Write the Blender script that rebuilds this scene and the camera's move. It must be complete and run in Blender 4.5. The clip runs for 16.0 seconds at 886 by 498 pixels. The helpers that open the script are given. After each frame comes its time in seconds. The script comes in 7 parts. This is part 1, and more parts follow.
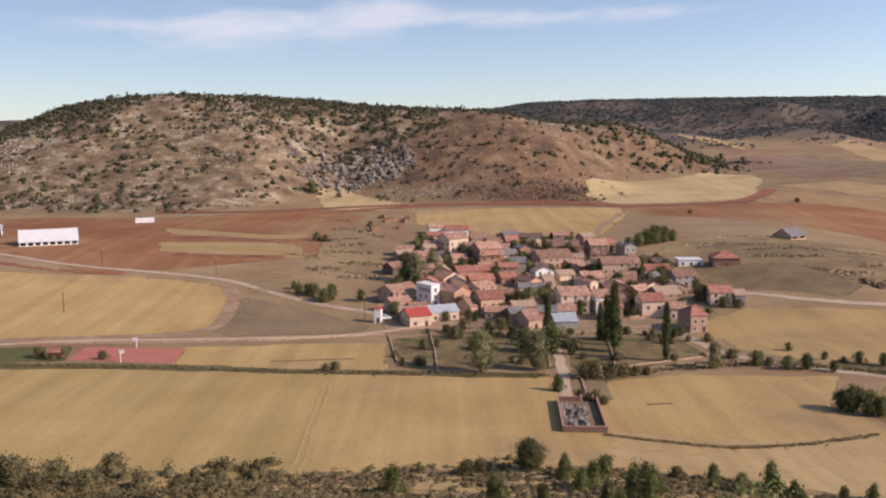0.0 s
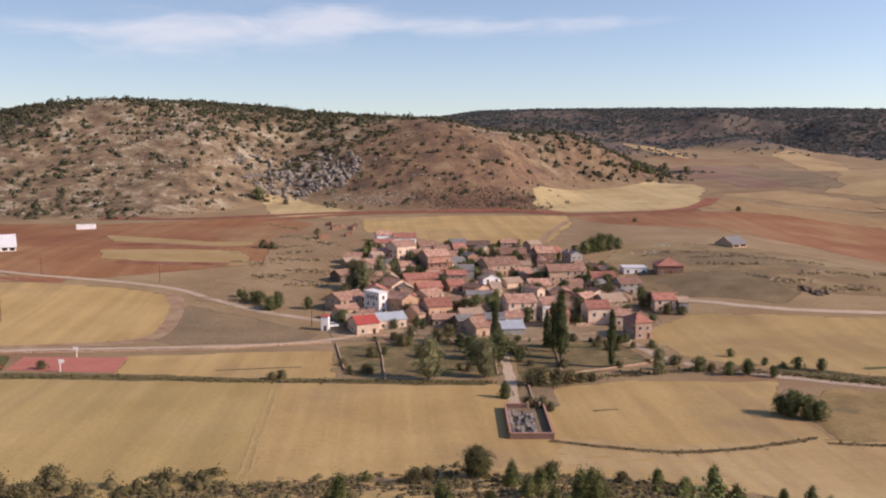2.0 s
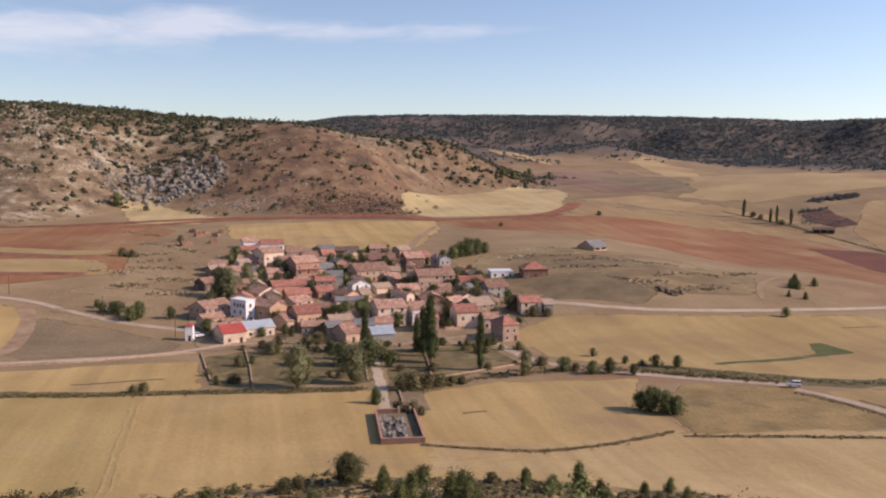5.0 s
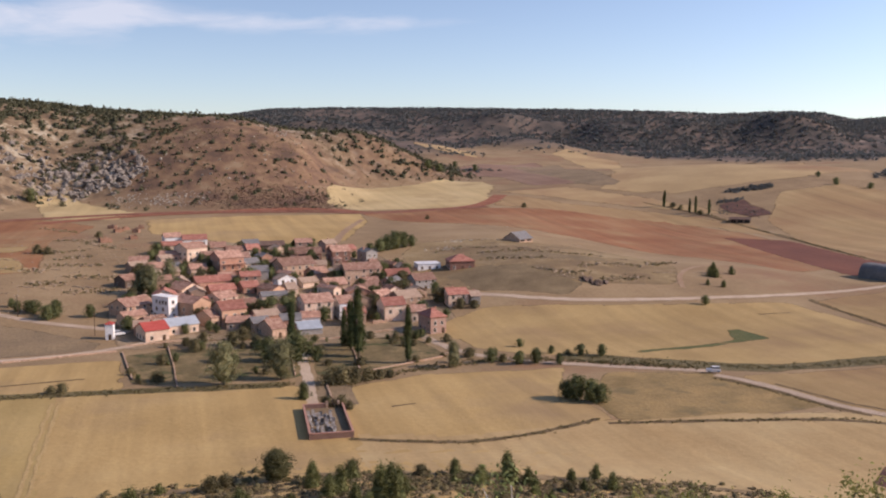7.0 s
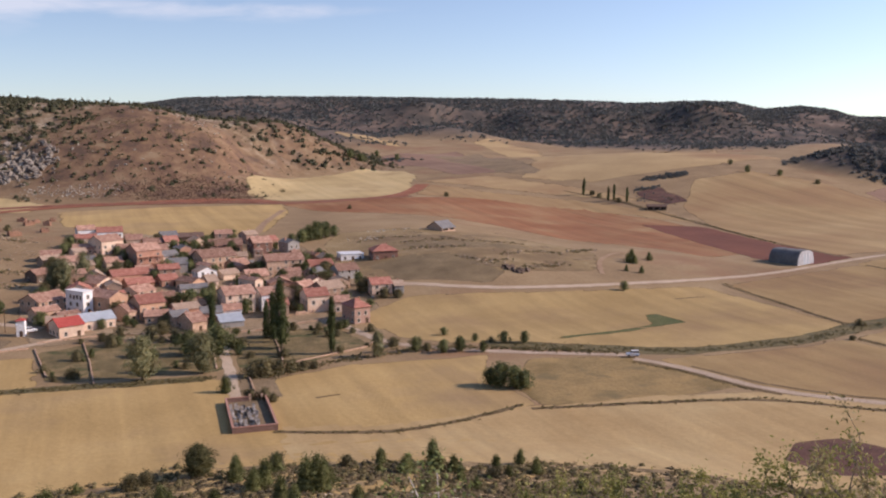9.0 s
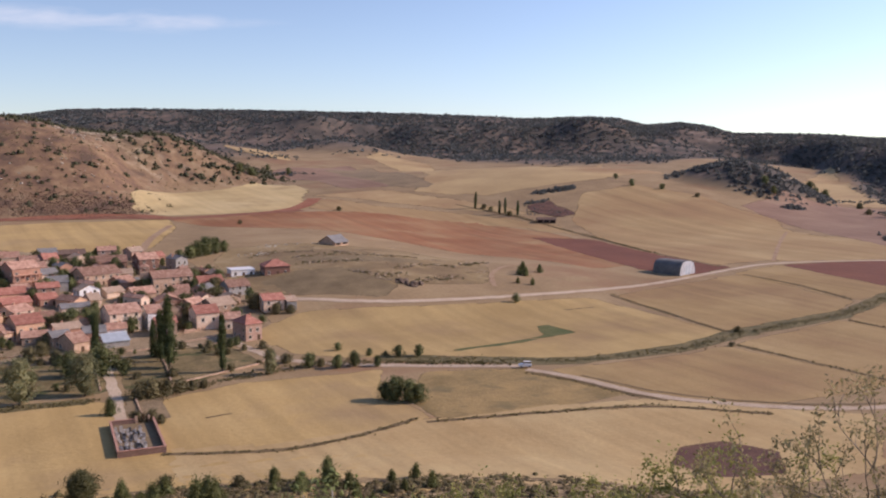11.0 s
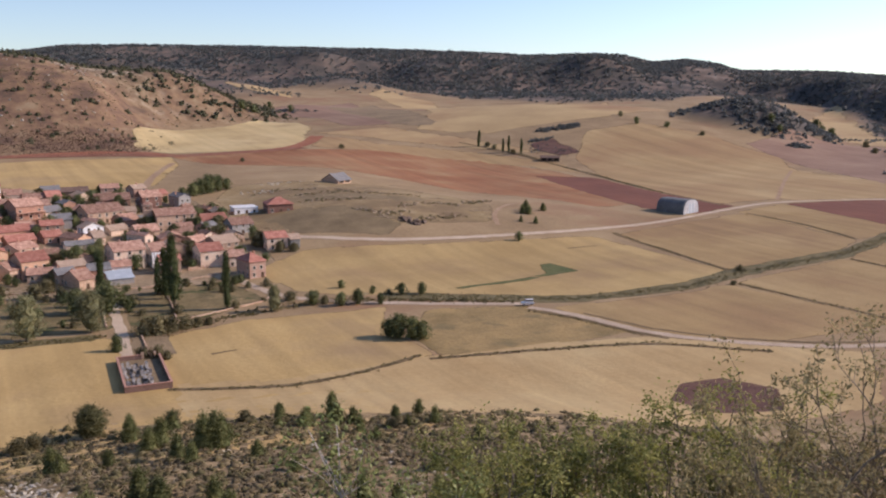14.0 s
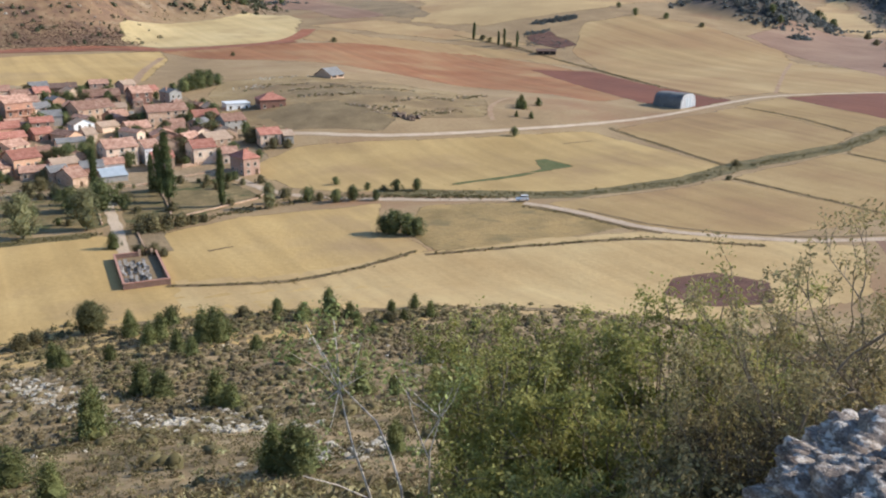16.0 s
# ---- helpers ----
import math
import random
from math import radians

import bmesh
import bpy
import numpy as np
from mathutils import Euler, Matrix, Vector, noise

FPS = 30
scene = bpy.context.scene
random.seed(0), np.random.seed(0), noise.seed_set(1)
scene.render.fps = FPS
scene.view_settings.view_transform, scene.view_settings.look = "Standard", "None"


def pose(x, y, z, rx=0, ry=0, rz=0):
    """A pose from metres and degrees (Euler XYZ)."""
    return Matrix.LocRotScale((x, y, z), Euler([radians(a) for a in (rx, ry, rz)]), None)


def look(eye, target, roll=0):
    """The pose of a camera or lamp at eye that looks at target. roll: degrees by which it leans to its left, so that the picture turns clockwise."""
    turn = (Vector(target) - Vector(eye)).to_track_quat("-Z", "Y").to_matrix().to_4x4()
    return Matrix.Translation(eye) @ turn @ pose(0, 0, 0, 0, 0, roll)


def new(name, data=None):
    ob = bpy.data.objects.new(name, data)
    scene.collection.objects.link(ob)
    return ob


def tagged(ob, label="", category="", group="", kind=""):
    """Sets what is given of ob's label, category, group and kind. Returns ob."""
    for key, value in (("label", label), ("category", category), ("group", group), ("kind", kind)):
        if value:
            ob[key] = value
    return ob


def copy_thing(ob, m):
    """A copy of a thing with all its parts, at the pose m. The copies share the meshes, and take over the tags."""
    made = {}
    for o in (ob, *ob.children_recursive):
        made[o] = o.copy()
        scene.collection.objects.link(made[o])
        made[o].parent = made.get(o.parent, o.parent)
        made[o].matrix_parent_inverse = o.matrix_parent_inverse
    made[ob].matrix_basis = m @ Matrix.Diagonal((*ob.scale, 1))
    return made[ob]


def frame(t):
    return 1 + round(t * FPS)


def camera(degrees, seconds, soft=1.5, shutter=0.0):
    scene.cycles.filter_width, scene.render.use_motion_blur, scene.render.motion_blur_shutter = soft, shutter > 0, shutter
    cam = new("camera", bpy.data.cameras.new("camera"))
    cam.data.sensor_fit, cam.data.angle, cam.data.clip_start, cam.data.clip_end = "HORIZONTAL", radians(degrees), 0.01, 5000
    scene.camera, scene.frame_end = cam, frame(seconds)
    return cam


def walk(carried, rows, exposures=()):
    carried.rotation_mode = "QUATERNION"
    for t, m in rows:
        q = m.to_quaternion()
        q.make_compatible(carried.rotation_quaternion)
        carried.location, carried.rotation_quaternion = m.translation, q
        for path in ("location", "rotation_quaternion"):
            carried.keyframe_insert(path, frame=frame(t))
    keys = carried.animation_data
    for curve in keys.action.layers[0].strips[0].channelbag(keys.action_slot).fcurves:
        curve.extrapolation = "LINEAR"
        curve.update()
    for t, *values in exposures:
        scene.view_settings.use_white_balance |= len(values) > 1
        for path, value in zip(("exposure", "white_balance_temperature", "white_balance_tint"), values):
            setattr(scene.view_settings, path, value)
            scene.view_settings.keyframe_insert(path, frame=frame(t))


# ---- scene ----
# ---- camera and its walk ----
cam = camera(52.0, 16.0, soft=2.1)
EYE = (0.0, 0.0, 70.0)
TURNS = [  # seconds, yaw, pitch, roll
    (0.0, 0.00, -6.75, -0.50),
    (0.5, 0.80, -6.75, 1.04),
    (1.0, 1.91, -6.86, 0.60),
    (1.5, -0.48, -6.58, 0.07),
    (2.0, -3.31, -6.29, -0.04),
    (2.5, -4.63, -5.86, 0.20),
    (3.0, -5.71, -5.74, 0.38),
    (3.5, -7.09, -5.87, -0.01),
    (4.0, -8.66, -5.78, 0.05),
    (6.5, -15.25, -6.36, 0.10),
    (7.0, -16.25, -6.37, 0.04),
    (7.5, -17.19, -6.54, -0.02),
    (8.0, -18.27, -6.87, 0.18),
    (8.5, -19.58, -7.08, 0.05),
    (9.0, -21.13, -7.04, -0.08),
    (11.5, -29.52, -6.04, 0.21),
    (12.0, -31.05, -6.11, 0.29),
    (12.5, -32.07, -6.41, 0.28),
    (13.0, -31.82, -7.02, 0.14),
    (13.5, -29.54, -7.87, 0.34),
    (14.0, -27.71, -10.05, 0.18),
    (14.5, -26.74, -12.45, 0.07),
    (15.0, -27.06, -14.17, 0.04),
    (15.5, -27.73, -15.59, 0.20),
    (16.0, -28.04, -16.59, 0.02),
]


def aim(yaw, pitch, roll):
    return pose(*EYE, 0, 0, yaw) @ pose(0, 0, 0, 90 + pitch, 0, 0) @ pose(0, 0, 0, 0, 0, roll)


walk(cam, [(t, aim(yaw, pitch, roll)) for t, yaw, pitch, roll in TURNS],
     exposures=[(0.0, 0.0, 6930, 24), (4.0, 0.0, 6860, 24), (9.0, 0.0, 6680, 24), (12.5, 0.02, 6500, 26), (13.5, 0.0, 6460, 23), (14.5, 0.17, 6350, 19), (15.2, 0.35, 6200, 10), (16.0, 0.5, 6120, 6)])
# ---- sky and sun ----
SUN_AZ, SUN_EL = 110.0, 30.0      # degrees clockwise from the y axis, and above the horizon
world = bpy.data.worlds.new("sky")
scene.world = world
world.use_nodes = True


def build_sky():
    nt = world.node_tree
    nt.nodes.clear()
    N, K = nt.nodes.new, nt.links.new
    out, bg = N("ShaderNodeOutputWorld"), N("ShaderNodeBackground")
    sky = N("ShaderNodeTexSky")
    sky.sky_type, sky.sun_disc = "NISHITA", False
    sky.sun_elevation, sky.sun_rotation = radians(SUN_EL), radians(SUN_AZ)
    sky.altitude, sky.air_density, sky.dust_density, sky.ozone_density = 1100, 1.0, 0.35, 1.6
    tc, sep = N("ShaderNodeTexCoord"), N("ShaderNodeSeparateXYZ")
    K(tc.outputs["Generated"], sep.inputs[0])

    def m(op, a, b=None, c=None):
        n = N("ShaderNodeMath")
        n.operation = op
        for i, v in enumerate((a, b, c)):
            if v is None:
                continue
            if isinstance(v, (int, float)):
                n.inputs[i].default_value = v
            else:
                K(v, n.inputs[i])
        return n.outputs[0]

    az = m("ARCTAN2", sep.outputs[0], sep.outputs[1])
    flat = m("POWER", m("ADD", m("MULTIPLY", sep.outputs[0], sep.outputs[0]), m("MULTIPLY", sep.outputs[1], sep.outputs[1])), 0.5)
    el = m("DIVIDE", sep.outputs[2], flat)
    comb = N("ShaderNodeCombineXYZ")
    K(m("MULTIPLY", az, 11.0), comb.inputs[0])
    K(m("MULTIPLY", m("ADD", el, m("MULTIPLY", az, -0.03)), 48.0), comb.inputs[1])
    noi = N("ShaderNodeTexNoise")
    noi.inputs["Scale"].default_value, noi.inputs["Detail"].default_value, noi.inputs["Roughness"].default_value = 1.0, 7.0, 0.56
    noi.inputs["Distortion"].default_value = 0.35
    K(comb.outputs[0], noi.inputs["Vector"])

    def puff(a0, e0, wa, we):
        qa = m("DIVIDE", m("SUBTRACT", az, radians(a0)), radians(wa))
        qe = m("DIVIDE", m("SUBTRACT", el, e0), we)
        return m("EXPONENT", m("MULTIPLY", m("ADD", m("MULTIPLY", qa, qa), m("MULTIPLY", qe, qe)), -1.0))

    band = m("ADD", m("MULTIPLY", puff(-4.4, 0.136, 4.2, 0.020), 1.2), m("ADD", puff(7.5, 0.132, 8.5, 0.010), m("ADD", m("MULTIPLY", puff(-12.5, 0.121, 4.6, 0.020), 0.85), m("ADD", m("MULTIPLY", puff(-19.5, 0.12, 3.5, 0.010), 0.3), m("MULTIPLY", puff(-15.0, 0.108, 12.0, 0.030), 0.36)))))
    dens = m("MULTIPLY", m("SUBTRACT", m("ADD", m("MULTIPLY", noi.outputs[0], 1.15), m("MULTIPLY", band, 0.42)), 0.66), 2.2)
    clamp = N("ShaderNodeClamp")
    K(m("MULTIPLY", dens, m("MINIMUM", m("MULTIPLY", band, 1.5), 1.0)), clamp.inputs[0])
    mix = N("ShaderNodeMix")
    mix.data_type = "RGBA"
    mix.inputs[7].default_value = (5.2, 5.75, 6.3, 1)
    K(m("MULTIPLY", clamp.outputs[0], 0.66), mix.inputs[0])
    side = m("ADD", 1.035, m("MULTIPLY", m("COSINE", m("SUBTRACT", az, radians(SUN_AZ))), 0.40))
    deep = N("ShaderNodeVectorMath")
    deep.operation = "SCALE"
    K(sky.outputs[0], deep.inputs[0])
    K(side, deep.inputs[3])
    haze = N("ShaderNodeMix")
    haze.data_type, haze.blend_type = "RGBA", "MULTIPLY"
    haze.inputs[7].default_value = (0.76, 0.87, 1.0, 1)
    K(m("EXPONENT", m("MULTIPLY", m("ABSOLUTE", el), -9.0)), haze.inputs[0])
    K(deep.outputs[0], haze.inputs[6])
    K(haze.outputs[2], mix.inputs[6])
    K(mix.outputs[2], bg.inputs[0])
    bg.inputs[1].default_value = 0.145
    K(bg.outputs[0], out.inputs[0])


build_sky()
sun = new("sun", bpy.data.lights.new("sun", "SUN"))
sun.data.energy, sun.data.angle, sun.data.color = 4.35, radians(0.55), (1.0, 0.865, 0.70)
sun.matrix_world = look((math.sin(radians(SUN_AZ)) * 900, math.cos(radians(SUN_AZ)) * 900, 70 + 900 * math.tan(radians(SUN_EL))), (0, 0, 70))
scene.view_settings.exposure = 0.0
# ---- the lie of the land ----
def S(a, b, v):
    q = np.clip((v - a) / (b - a), 0.0, 1.0)
    return q * q * (3 - 2 * q)


def hashed(i, j):
    h = np.sin(i * 127.1 + j * 311.7) * 43758.5453
    return h - np.floor(h)


def vnoise(x, y):
    i, j = np.floor(x), np.floor(y)
    u, v = x - i, y - j
    u, v = u * u * (3 - 2 * u), v * v * (3 - 2 * v)
    a, b = hashed(i, j), hashed(i + 1, j)
    c, d = hashed(i, j + 1), hashed(i + 1, j + 1)
    return (a + (b - a) * u) * (1 - v) + (c + (d - c) * u) * v - 0.5


def fbm(x, y, size, octaves=4):
    total, amp = 0.0, 1.0
    for k in range(octaves):
        total = total + amp * vnoise(x / size + 17.3 * k, y / size - 9.1 * k)
        size, amp = size * 0.5, amp * 0.5
    return total


def bump(x, y, cx, cy, rx, ry):
    r2 = ((x - cx) / rx) ** 2 + ((y - cy) / ry) ** 2
    return np.clip(1 - r2, 0, 1) ** 2


def hill_front(x):
    return 665 + 125 * S(-190, -90, x) + 75 * S(105, 150, x) + 42 * S(140, 200, x) + 0.35 * np.clip(x - 185, 0, 130)


def hill_weight(x, y):
    """How much of a place belongs to the scrub hill beyond the village."""
    along = S(-700, -420, x) * (1 - S(305, 345, x))
    return along * S(hill_front(x) - 5, hill_front(x) + 40, y - 12 * fbm(x, y, 60))


SPURS = ((365, 1470, 150, 210, 17), (640, 1640, 130, 240, 18), (905, 1680, 170, 240, 15), (1160, 1500, 150, 200, 16), (240, 1620, 150, 200, 18))


def spurs(x, y):
    return sum(h / 40 * bump(x, y, cx, cy, rx, ry) for cx, cy, rx, ry, h in SPURS)


# the plateau's skyline: degrees clockwise from the y axis, and above the eye
CREST_AZ = (-180, -30, -24, 3, 6, 9.5, 16, 25, 33, 38.6, 40.4, 42.4, 44.2, 45.4, 50, 54.5, 58, 80, 180)
CREST_EL = (1.0, 1.2, 1.4, 1.85, 2.2, 2.42, 2.45, 2.35, 2.08, 2.02, 1.60, 1.74, 1.44, 1.05, 0.9, 0.72, 0.55, 0.5, 1.0)
KNOB = (738, 698, 100, 88)


def knob_weight(x, y):
    return bump(x, y, *KNOB)


def height(x, y):
    x, y = np.asarray(x, float), np.asarray(y, float)
    d = np.hypot(x, y) + 1e-6
    az = np.degrees(np.arctan2(x, y))
    left = 1 - S(19, 31, az)
    z = (6 + 11 * left) * S(315, 560, d)
    z = z + 22 * (1 - 0.55 * S(42, 52, az)) * S(600, 1200, d) + 30 * (1 - 0.5 * S(44, 54, az)) * S(1100, 1750, d)
    # the scrub hill, its spur and the brown knoll before it
    amp = 86 * S(-650, -310, x) * (1 - 0.06 * S(-260, -120, x) - 0.145 * S(-200, 40, x)) * (1 - 0.27 * S(20, 160, x) - 0.73 * S(185, 330, x))
    front = S(hill_front(x), 1000, y) * (1 - 0.9 * S(1180, 1650, y))
    rough = fbm(x, y, 130, 5) * 16 + fbm(x * 1.6, y * 0.6, 45, 3) * 5
    z = z + amp * front + rough * np.clip(amp / 60, 0, 1) * front * (1 - 0.7 * S(930, 1000, y)) * (1 - S(1200, 1500, y))
    z = z + 24 * bump(x, y, 45, 870, 150, 150)
    # the far plateau
    start = 1720 - 620 * S(47, 56, az)
    crest = np.interp(az, CREST_AZ, CREST_EL)
    foot = 6 + 11 * left + 22 * (1 - 0.55 * S(42, 52, az)) + 30 * (1 - 0.5 * S(44, 54, az))
    rim = 70 + np.tan(np.radians(crest)) * (start + 560) - foot
    rim = rim + 5 * fbm(az * 9, az * 0 + 3, 30, 2)
    scarp = S(start, start + 620, d + 130 * fbm(x, y, 420, 3))
    z = z + rim * scarp * (1 - 0.25 * S(2600, 4500, d))
    z = z + fbm(x, y, 240, 4) * 60 * S(0.02, 0.25, scarp) * (1 - S(0.35, 0.8, scarp))
    # rolling fields before it, a wooded knoll, a low tree-grown bank
    z = z + 27 * bump(x, y, 600, 850, 330, 360) + 9 * bump(x, y, 330, 1130, 170, 150)
    z = z + 28 * bump(x, y, *KNOB)
    z = z + 7 * bump(x, y, 205, 400, 130, 95)
    z = z + (40 + 26 * fbm(x, y, 110, 3)) * spurs(x, y)
    # the slope below the viewpoint
    prof = np.interp(d, (0, 2.2, 3.2, 8, 40, 100, 150, 183, 204), (68.35, 67.9, 66.8, 64.5, 46.2, 22.5, 9.5, 1.6, 0.0))
    away = np.abs((az - 15 + 180) % 360 - 180)
    back = S(75, 125, away)
    uneven = fbm(x, y, 22, 4) * 1.8 * S(6, 40, d) * (1 - S(170, 205, d))
    slope = (prof + uneven) * (1 - back) + back * (68.3 + 22 * S(0, 160, d) + fbm(x, y, 60) * 3)
    z = np.where(back > 0, slope * 1.0 + z * (1 - back), z + slope)
    z = z + fbm(x, y, 90, 2) * 0.9 * S(205, 260, d) * (1 - S(330, 380, d)) * 0.5
    return z
# ---- materials ----
def mat(name, cols, size=4.0, fine=0.3, rough=0.95, bump=0.3, stripe=None, metal=0.0, spread=(0.32, 0.68), random_tint=0.0, spec=0.25, patch=None, island=0.0, grain=0.28, leafy=0.0, ragged=False):
    """Procedural surface: three colours mixed by noise of two sizes (metres), with relief; stripe = (metres, degrees, strength); patch = (colour, metres, from, to)."""
    m = bpy.data.materials.new(name)
    m.use_nodes = True
    nt = m.node_tree
    nt.nodes.clear()
    N, K = nt.nodes.new, nt.links.new
    out, bs, geo = N("ShaderNodeOutputMaterial"), N("ShaderNodeBsdfPrincipled"), N("ShaderNodeNewGeometry")
    K(bs.outputs[0], out.inputs[0])
    bs.inputs["Roughness"].default_value, bs.inputs["Metallic"].default_value = rough, metal
    bs.inputs["Specular IOR Level"].default_value = spec

    def noise_of(metres, detail, vec=None):
        n = N("ShaderNodeTexNoise")
        n.inputs["Scale"].default_value, n.inputs["Detail"].default_value, n.inputs["Roughness"].default_value = 1.0 / metres, detail, 0.6
        K(vec or geo.outputs["Position"], n.inputs["Vector"])
        return n.outputs[0]

    big, small = noise_of(size, 5), noise_of(fine, 4)
    ramp = N("ShaderNodeValToRGB")
    e = ramp.color_ramp.elements
    e[0].position, e[1].position = spread
    e[0].color, e[1].color = (*cols[0], 1), (*cols[-1], 1)
    if len(cols) > 2:
        mid = e.new(sum(spread) / 2)
        mid.color = (*cols[1], 1)
    K(big, ramp.inputs[0])
    mul = N("ShaderNodeMix")
    mul.data_type, mul.blend_type = "RGBA", "MULTIPLY"
    mul.inputs[0].default_value = 1.0
    r2 = N("ShaderNodeMapRange")
    r2.inputs[1].default_value, r2.inputs[2].default_value, r2.inputs[3].default_value, r2.inputs[4].default_value = 0.25, 0.75, 1 - grain, 1 + grain
    K(small, r2.inputs[0])
    K(ramp.outputs[0], mul.inputs[6])
    K(r2.outputs[0], mul.inputs[7])
    col = mul.outputs[2]
    if patch:
        pm = N("ShaderNodeMapRange")
        pm.inputs[1].default_value, pm.inputs[2].default_value = patch[2], patch[3]
        K(noise_of(patch[1], 6), pm.inputs[0])
        px = N("ShaderNodeMix")
        px.data_type = "RGBA"
        px.inputs[7].default_value = (*patch[0], 1)
        K(pm.outputs[0], px.inputs[0])
        K(col, px.inputs[6])
        col = px.outputs[2]
    relief = small
    if stripe:
        mp = N("ShaderNodeMapping")
        mp.inputs["Rotation"].default_value = (0, 0, radians(stripe[1]))
        mp.inputs["Scale"].default_value = (1, 0.04, 0.04)
        K(geo.outputs["Position"], mp.inputs[0])
        sr = N("ShaderNodeMapRange")
        sr.inputs[1].default_value, sr.inputs[2].default_value = 0.3, 0.7
        sr.inputs[3].default_value, sr.inputs[4].default_value = 1 - stripe[2], 1 + stripe[2]
        K(noise_of(stripe[0], 3, mp.outputs[0]), sr.inputs[0])
        sm = N("ShaderNodeMix")
        sm.data_type, sm.blend_type = "RGBA", "MULTIPLY"
        sm.inputs[0].default_value = 1.0
        K(col, sm.inputs[6])
        K(sr.outputs[0], sm.inputs[7])
        col = sm.outputs[2]
    if random_tint or island:
        src = N("ShaderNodeObjectInfo").outputs["Random"] if random_tint else geo.outputs["Random Per Island"]
        amount = random_tint or island
        rr = N("ShaderNodeMapRange")
        rr.inputs[3].default_value, rr.inputs[4].default_value = 1 - amount, 1 + amount
        K(src, rr.inputs[0])
        rm = N("ShaderNodeMix")
        rm.data_type, rm.blend_type = "RGBA", "MULTIPLY"
        rm.inputs[0].default_value = 1.0
        K(col, rm.inputs[6])
        K(rr.outputs[0], rm.inputs[7])
        col = rm.outputs[2]
    K(col, bs.inputs["Base Color"])
    if leafy:
        tl, mx = N("ShaderNodeBsdfTranslucent"), N("ShaderNodeMixShader")
        mx.inputs[0].default_value = leafy
        K(col, tl.inputs[0])
        K(bs.outputs[0], mx.inputs[1])
        K(tl.outputs[0], mx.inputs[2])
        K(mx.outputs[0], out.inputs[0])
    if ragged:
        at, tr, mx, sm = N("ShaderNodeAttribute"), N("ShaderNodeBsdfTransparent"), N("ShaderNodeMixShader"), N("ShaderNodeMapRange")
        at.attribute_name = "rim"
        sm.inputs[1].default_value, sm.inputs[2].default_value = 1.15, 1.45
        ad = N("ShaderNodeMath")
        K(at.outputs["Fac"], ad.inputs[0])
        K(noise_of(7.0, 6), ad.inputs[1])
        K(ad.outputs[0], sm.inputs[0])
        K(sm.outputs[0], mx.inputs[0])
        K(bs.outputs[0], mx.inputs[1])
        K(tr.outputs[0], mx.inputs[2])
        K(mx.outputs[0], out.inputs[0])
    if bump:
        bp = N("ShaderNodeBump")
        bp.inputs["Strength"].default_value, bp.inputs["Distance"].default_value = bump, fine
        K(relief, bp.inputs["Height"])
        K(bp.outputs[0], bs.inputs["Normal"])
    return m


M = {}
M["straw"] = mat("stubble", [(0.396, 0.264, 0.105), (0.462, 0.314, 0.130), (0.517, 0.363, 0.160)], 55, 1.6, stripe=(7, 20, 0.13), patch=((0.33, 0.225, 0.12), 70, 0.52, 0.72), grain=0.07, bump=0.12, ragged=True)
M["dun"] = mat("dun_stubble", [(0.295, 0.192, 0.084), (0.350, 0.236, 0.106), (0.40, 0.280, 0.132)], 45, 1.6, stripe=(7, 35, 0.13), patch=((0.275, 0.172, 0.082), 60, 0.46, 0.66), grain=0.07, bump=0.12, ragged=True)
M["olive"] = mat("stubble_olive", [(0.379, 0.266, 0.102), (0.435, 0.311, 0.124), (0.486, 0.345, 0.145)], 60, 1.6, stripe=(8, -78, 0.12), patch=((0.42, 0.31, 0.14), 40, 0.5, 0.7), grain=0.07, bump=0.12, ragged=True)
M["sheepy"] = mat("grazed_stubble", [(0.380, 0.255, 0.115), (0.450, 0.315, 0.150), (0.490, 0.360, 0.180)], 35, 1.5, stripe=(5.0, 62, 0.10), grain=0.07, bump=0.12, ragged=True)
M["ochre"] = mat("ochre_stubble", [(0.345, 0.232, 0.096), (0.405, 0.278, 0.118), (0.455, 0.320, 0.140)], 45, 1.6, stripe=(7, 30, 0.12), patch=((0.31, 0.205, 0.10), 50, 0.5, 0.7), grain=0.07, bump=0.12, ragged=True)
M["rough"] = mat("rough_pasture", [(0.215, 0.150, 0.062), (0.300, 0.208, 0.090), (0.385, 0.258, 0.108)], 13, 1.2, patch=((0.20, 0.15, 0.07), 12, 0.54, 0.66), grain=0.16, bump=0.2, ragged=True)
M["fallow"] = mat("fallow", [(0.20, 0.145, 0.085), (0.25, 0.18, 0.105), (0.30, 0.215, 0.12)], 22, 1.0, ragged=True)
M["yellow"] = mat("pale_wheat", [(0.448, 0.330, 0.157), (0.515, 0.386, 0.190), (0.560, 0.431, 0.224)], 60, 2.0, stripe=(9, 75, 0.10), patch=((0.38, 0.27, 0.13), 45, 0.5, 0.7), grain=0.07, bump=0.12, ragged=True)
M["strawpatch"] = mat("terrace_stubble", [(0.34, 0.23, 0.10), (0.42, 0.30, 0.14)], 18, 1.5, grain=0.07, bump=0.12, ragged=True)
M["pale"] = mat("pale_stubble", [(0.330, 0.215, 0.100), (0.375, 0.255, 0.120), (0.42, 0.300, 0.148)], 60, 2.5, stripe=(10, -35, 0.13), patch=((0.315, 0.195, 0.095), 110, 0.48, 0.68), grain=0.07, bump=0.12, ragged=True)
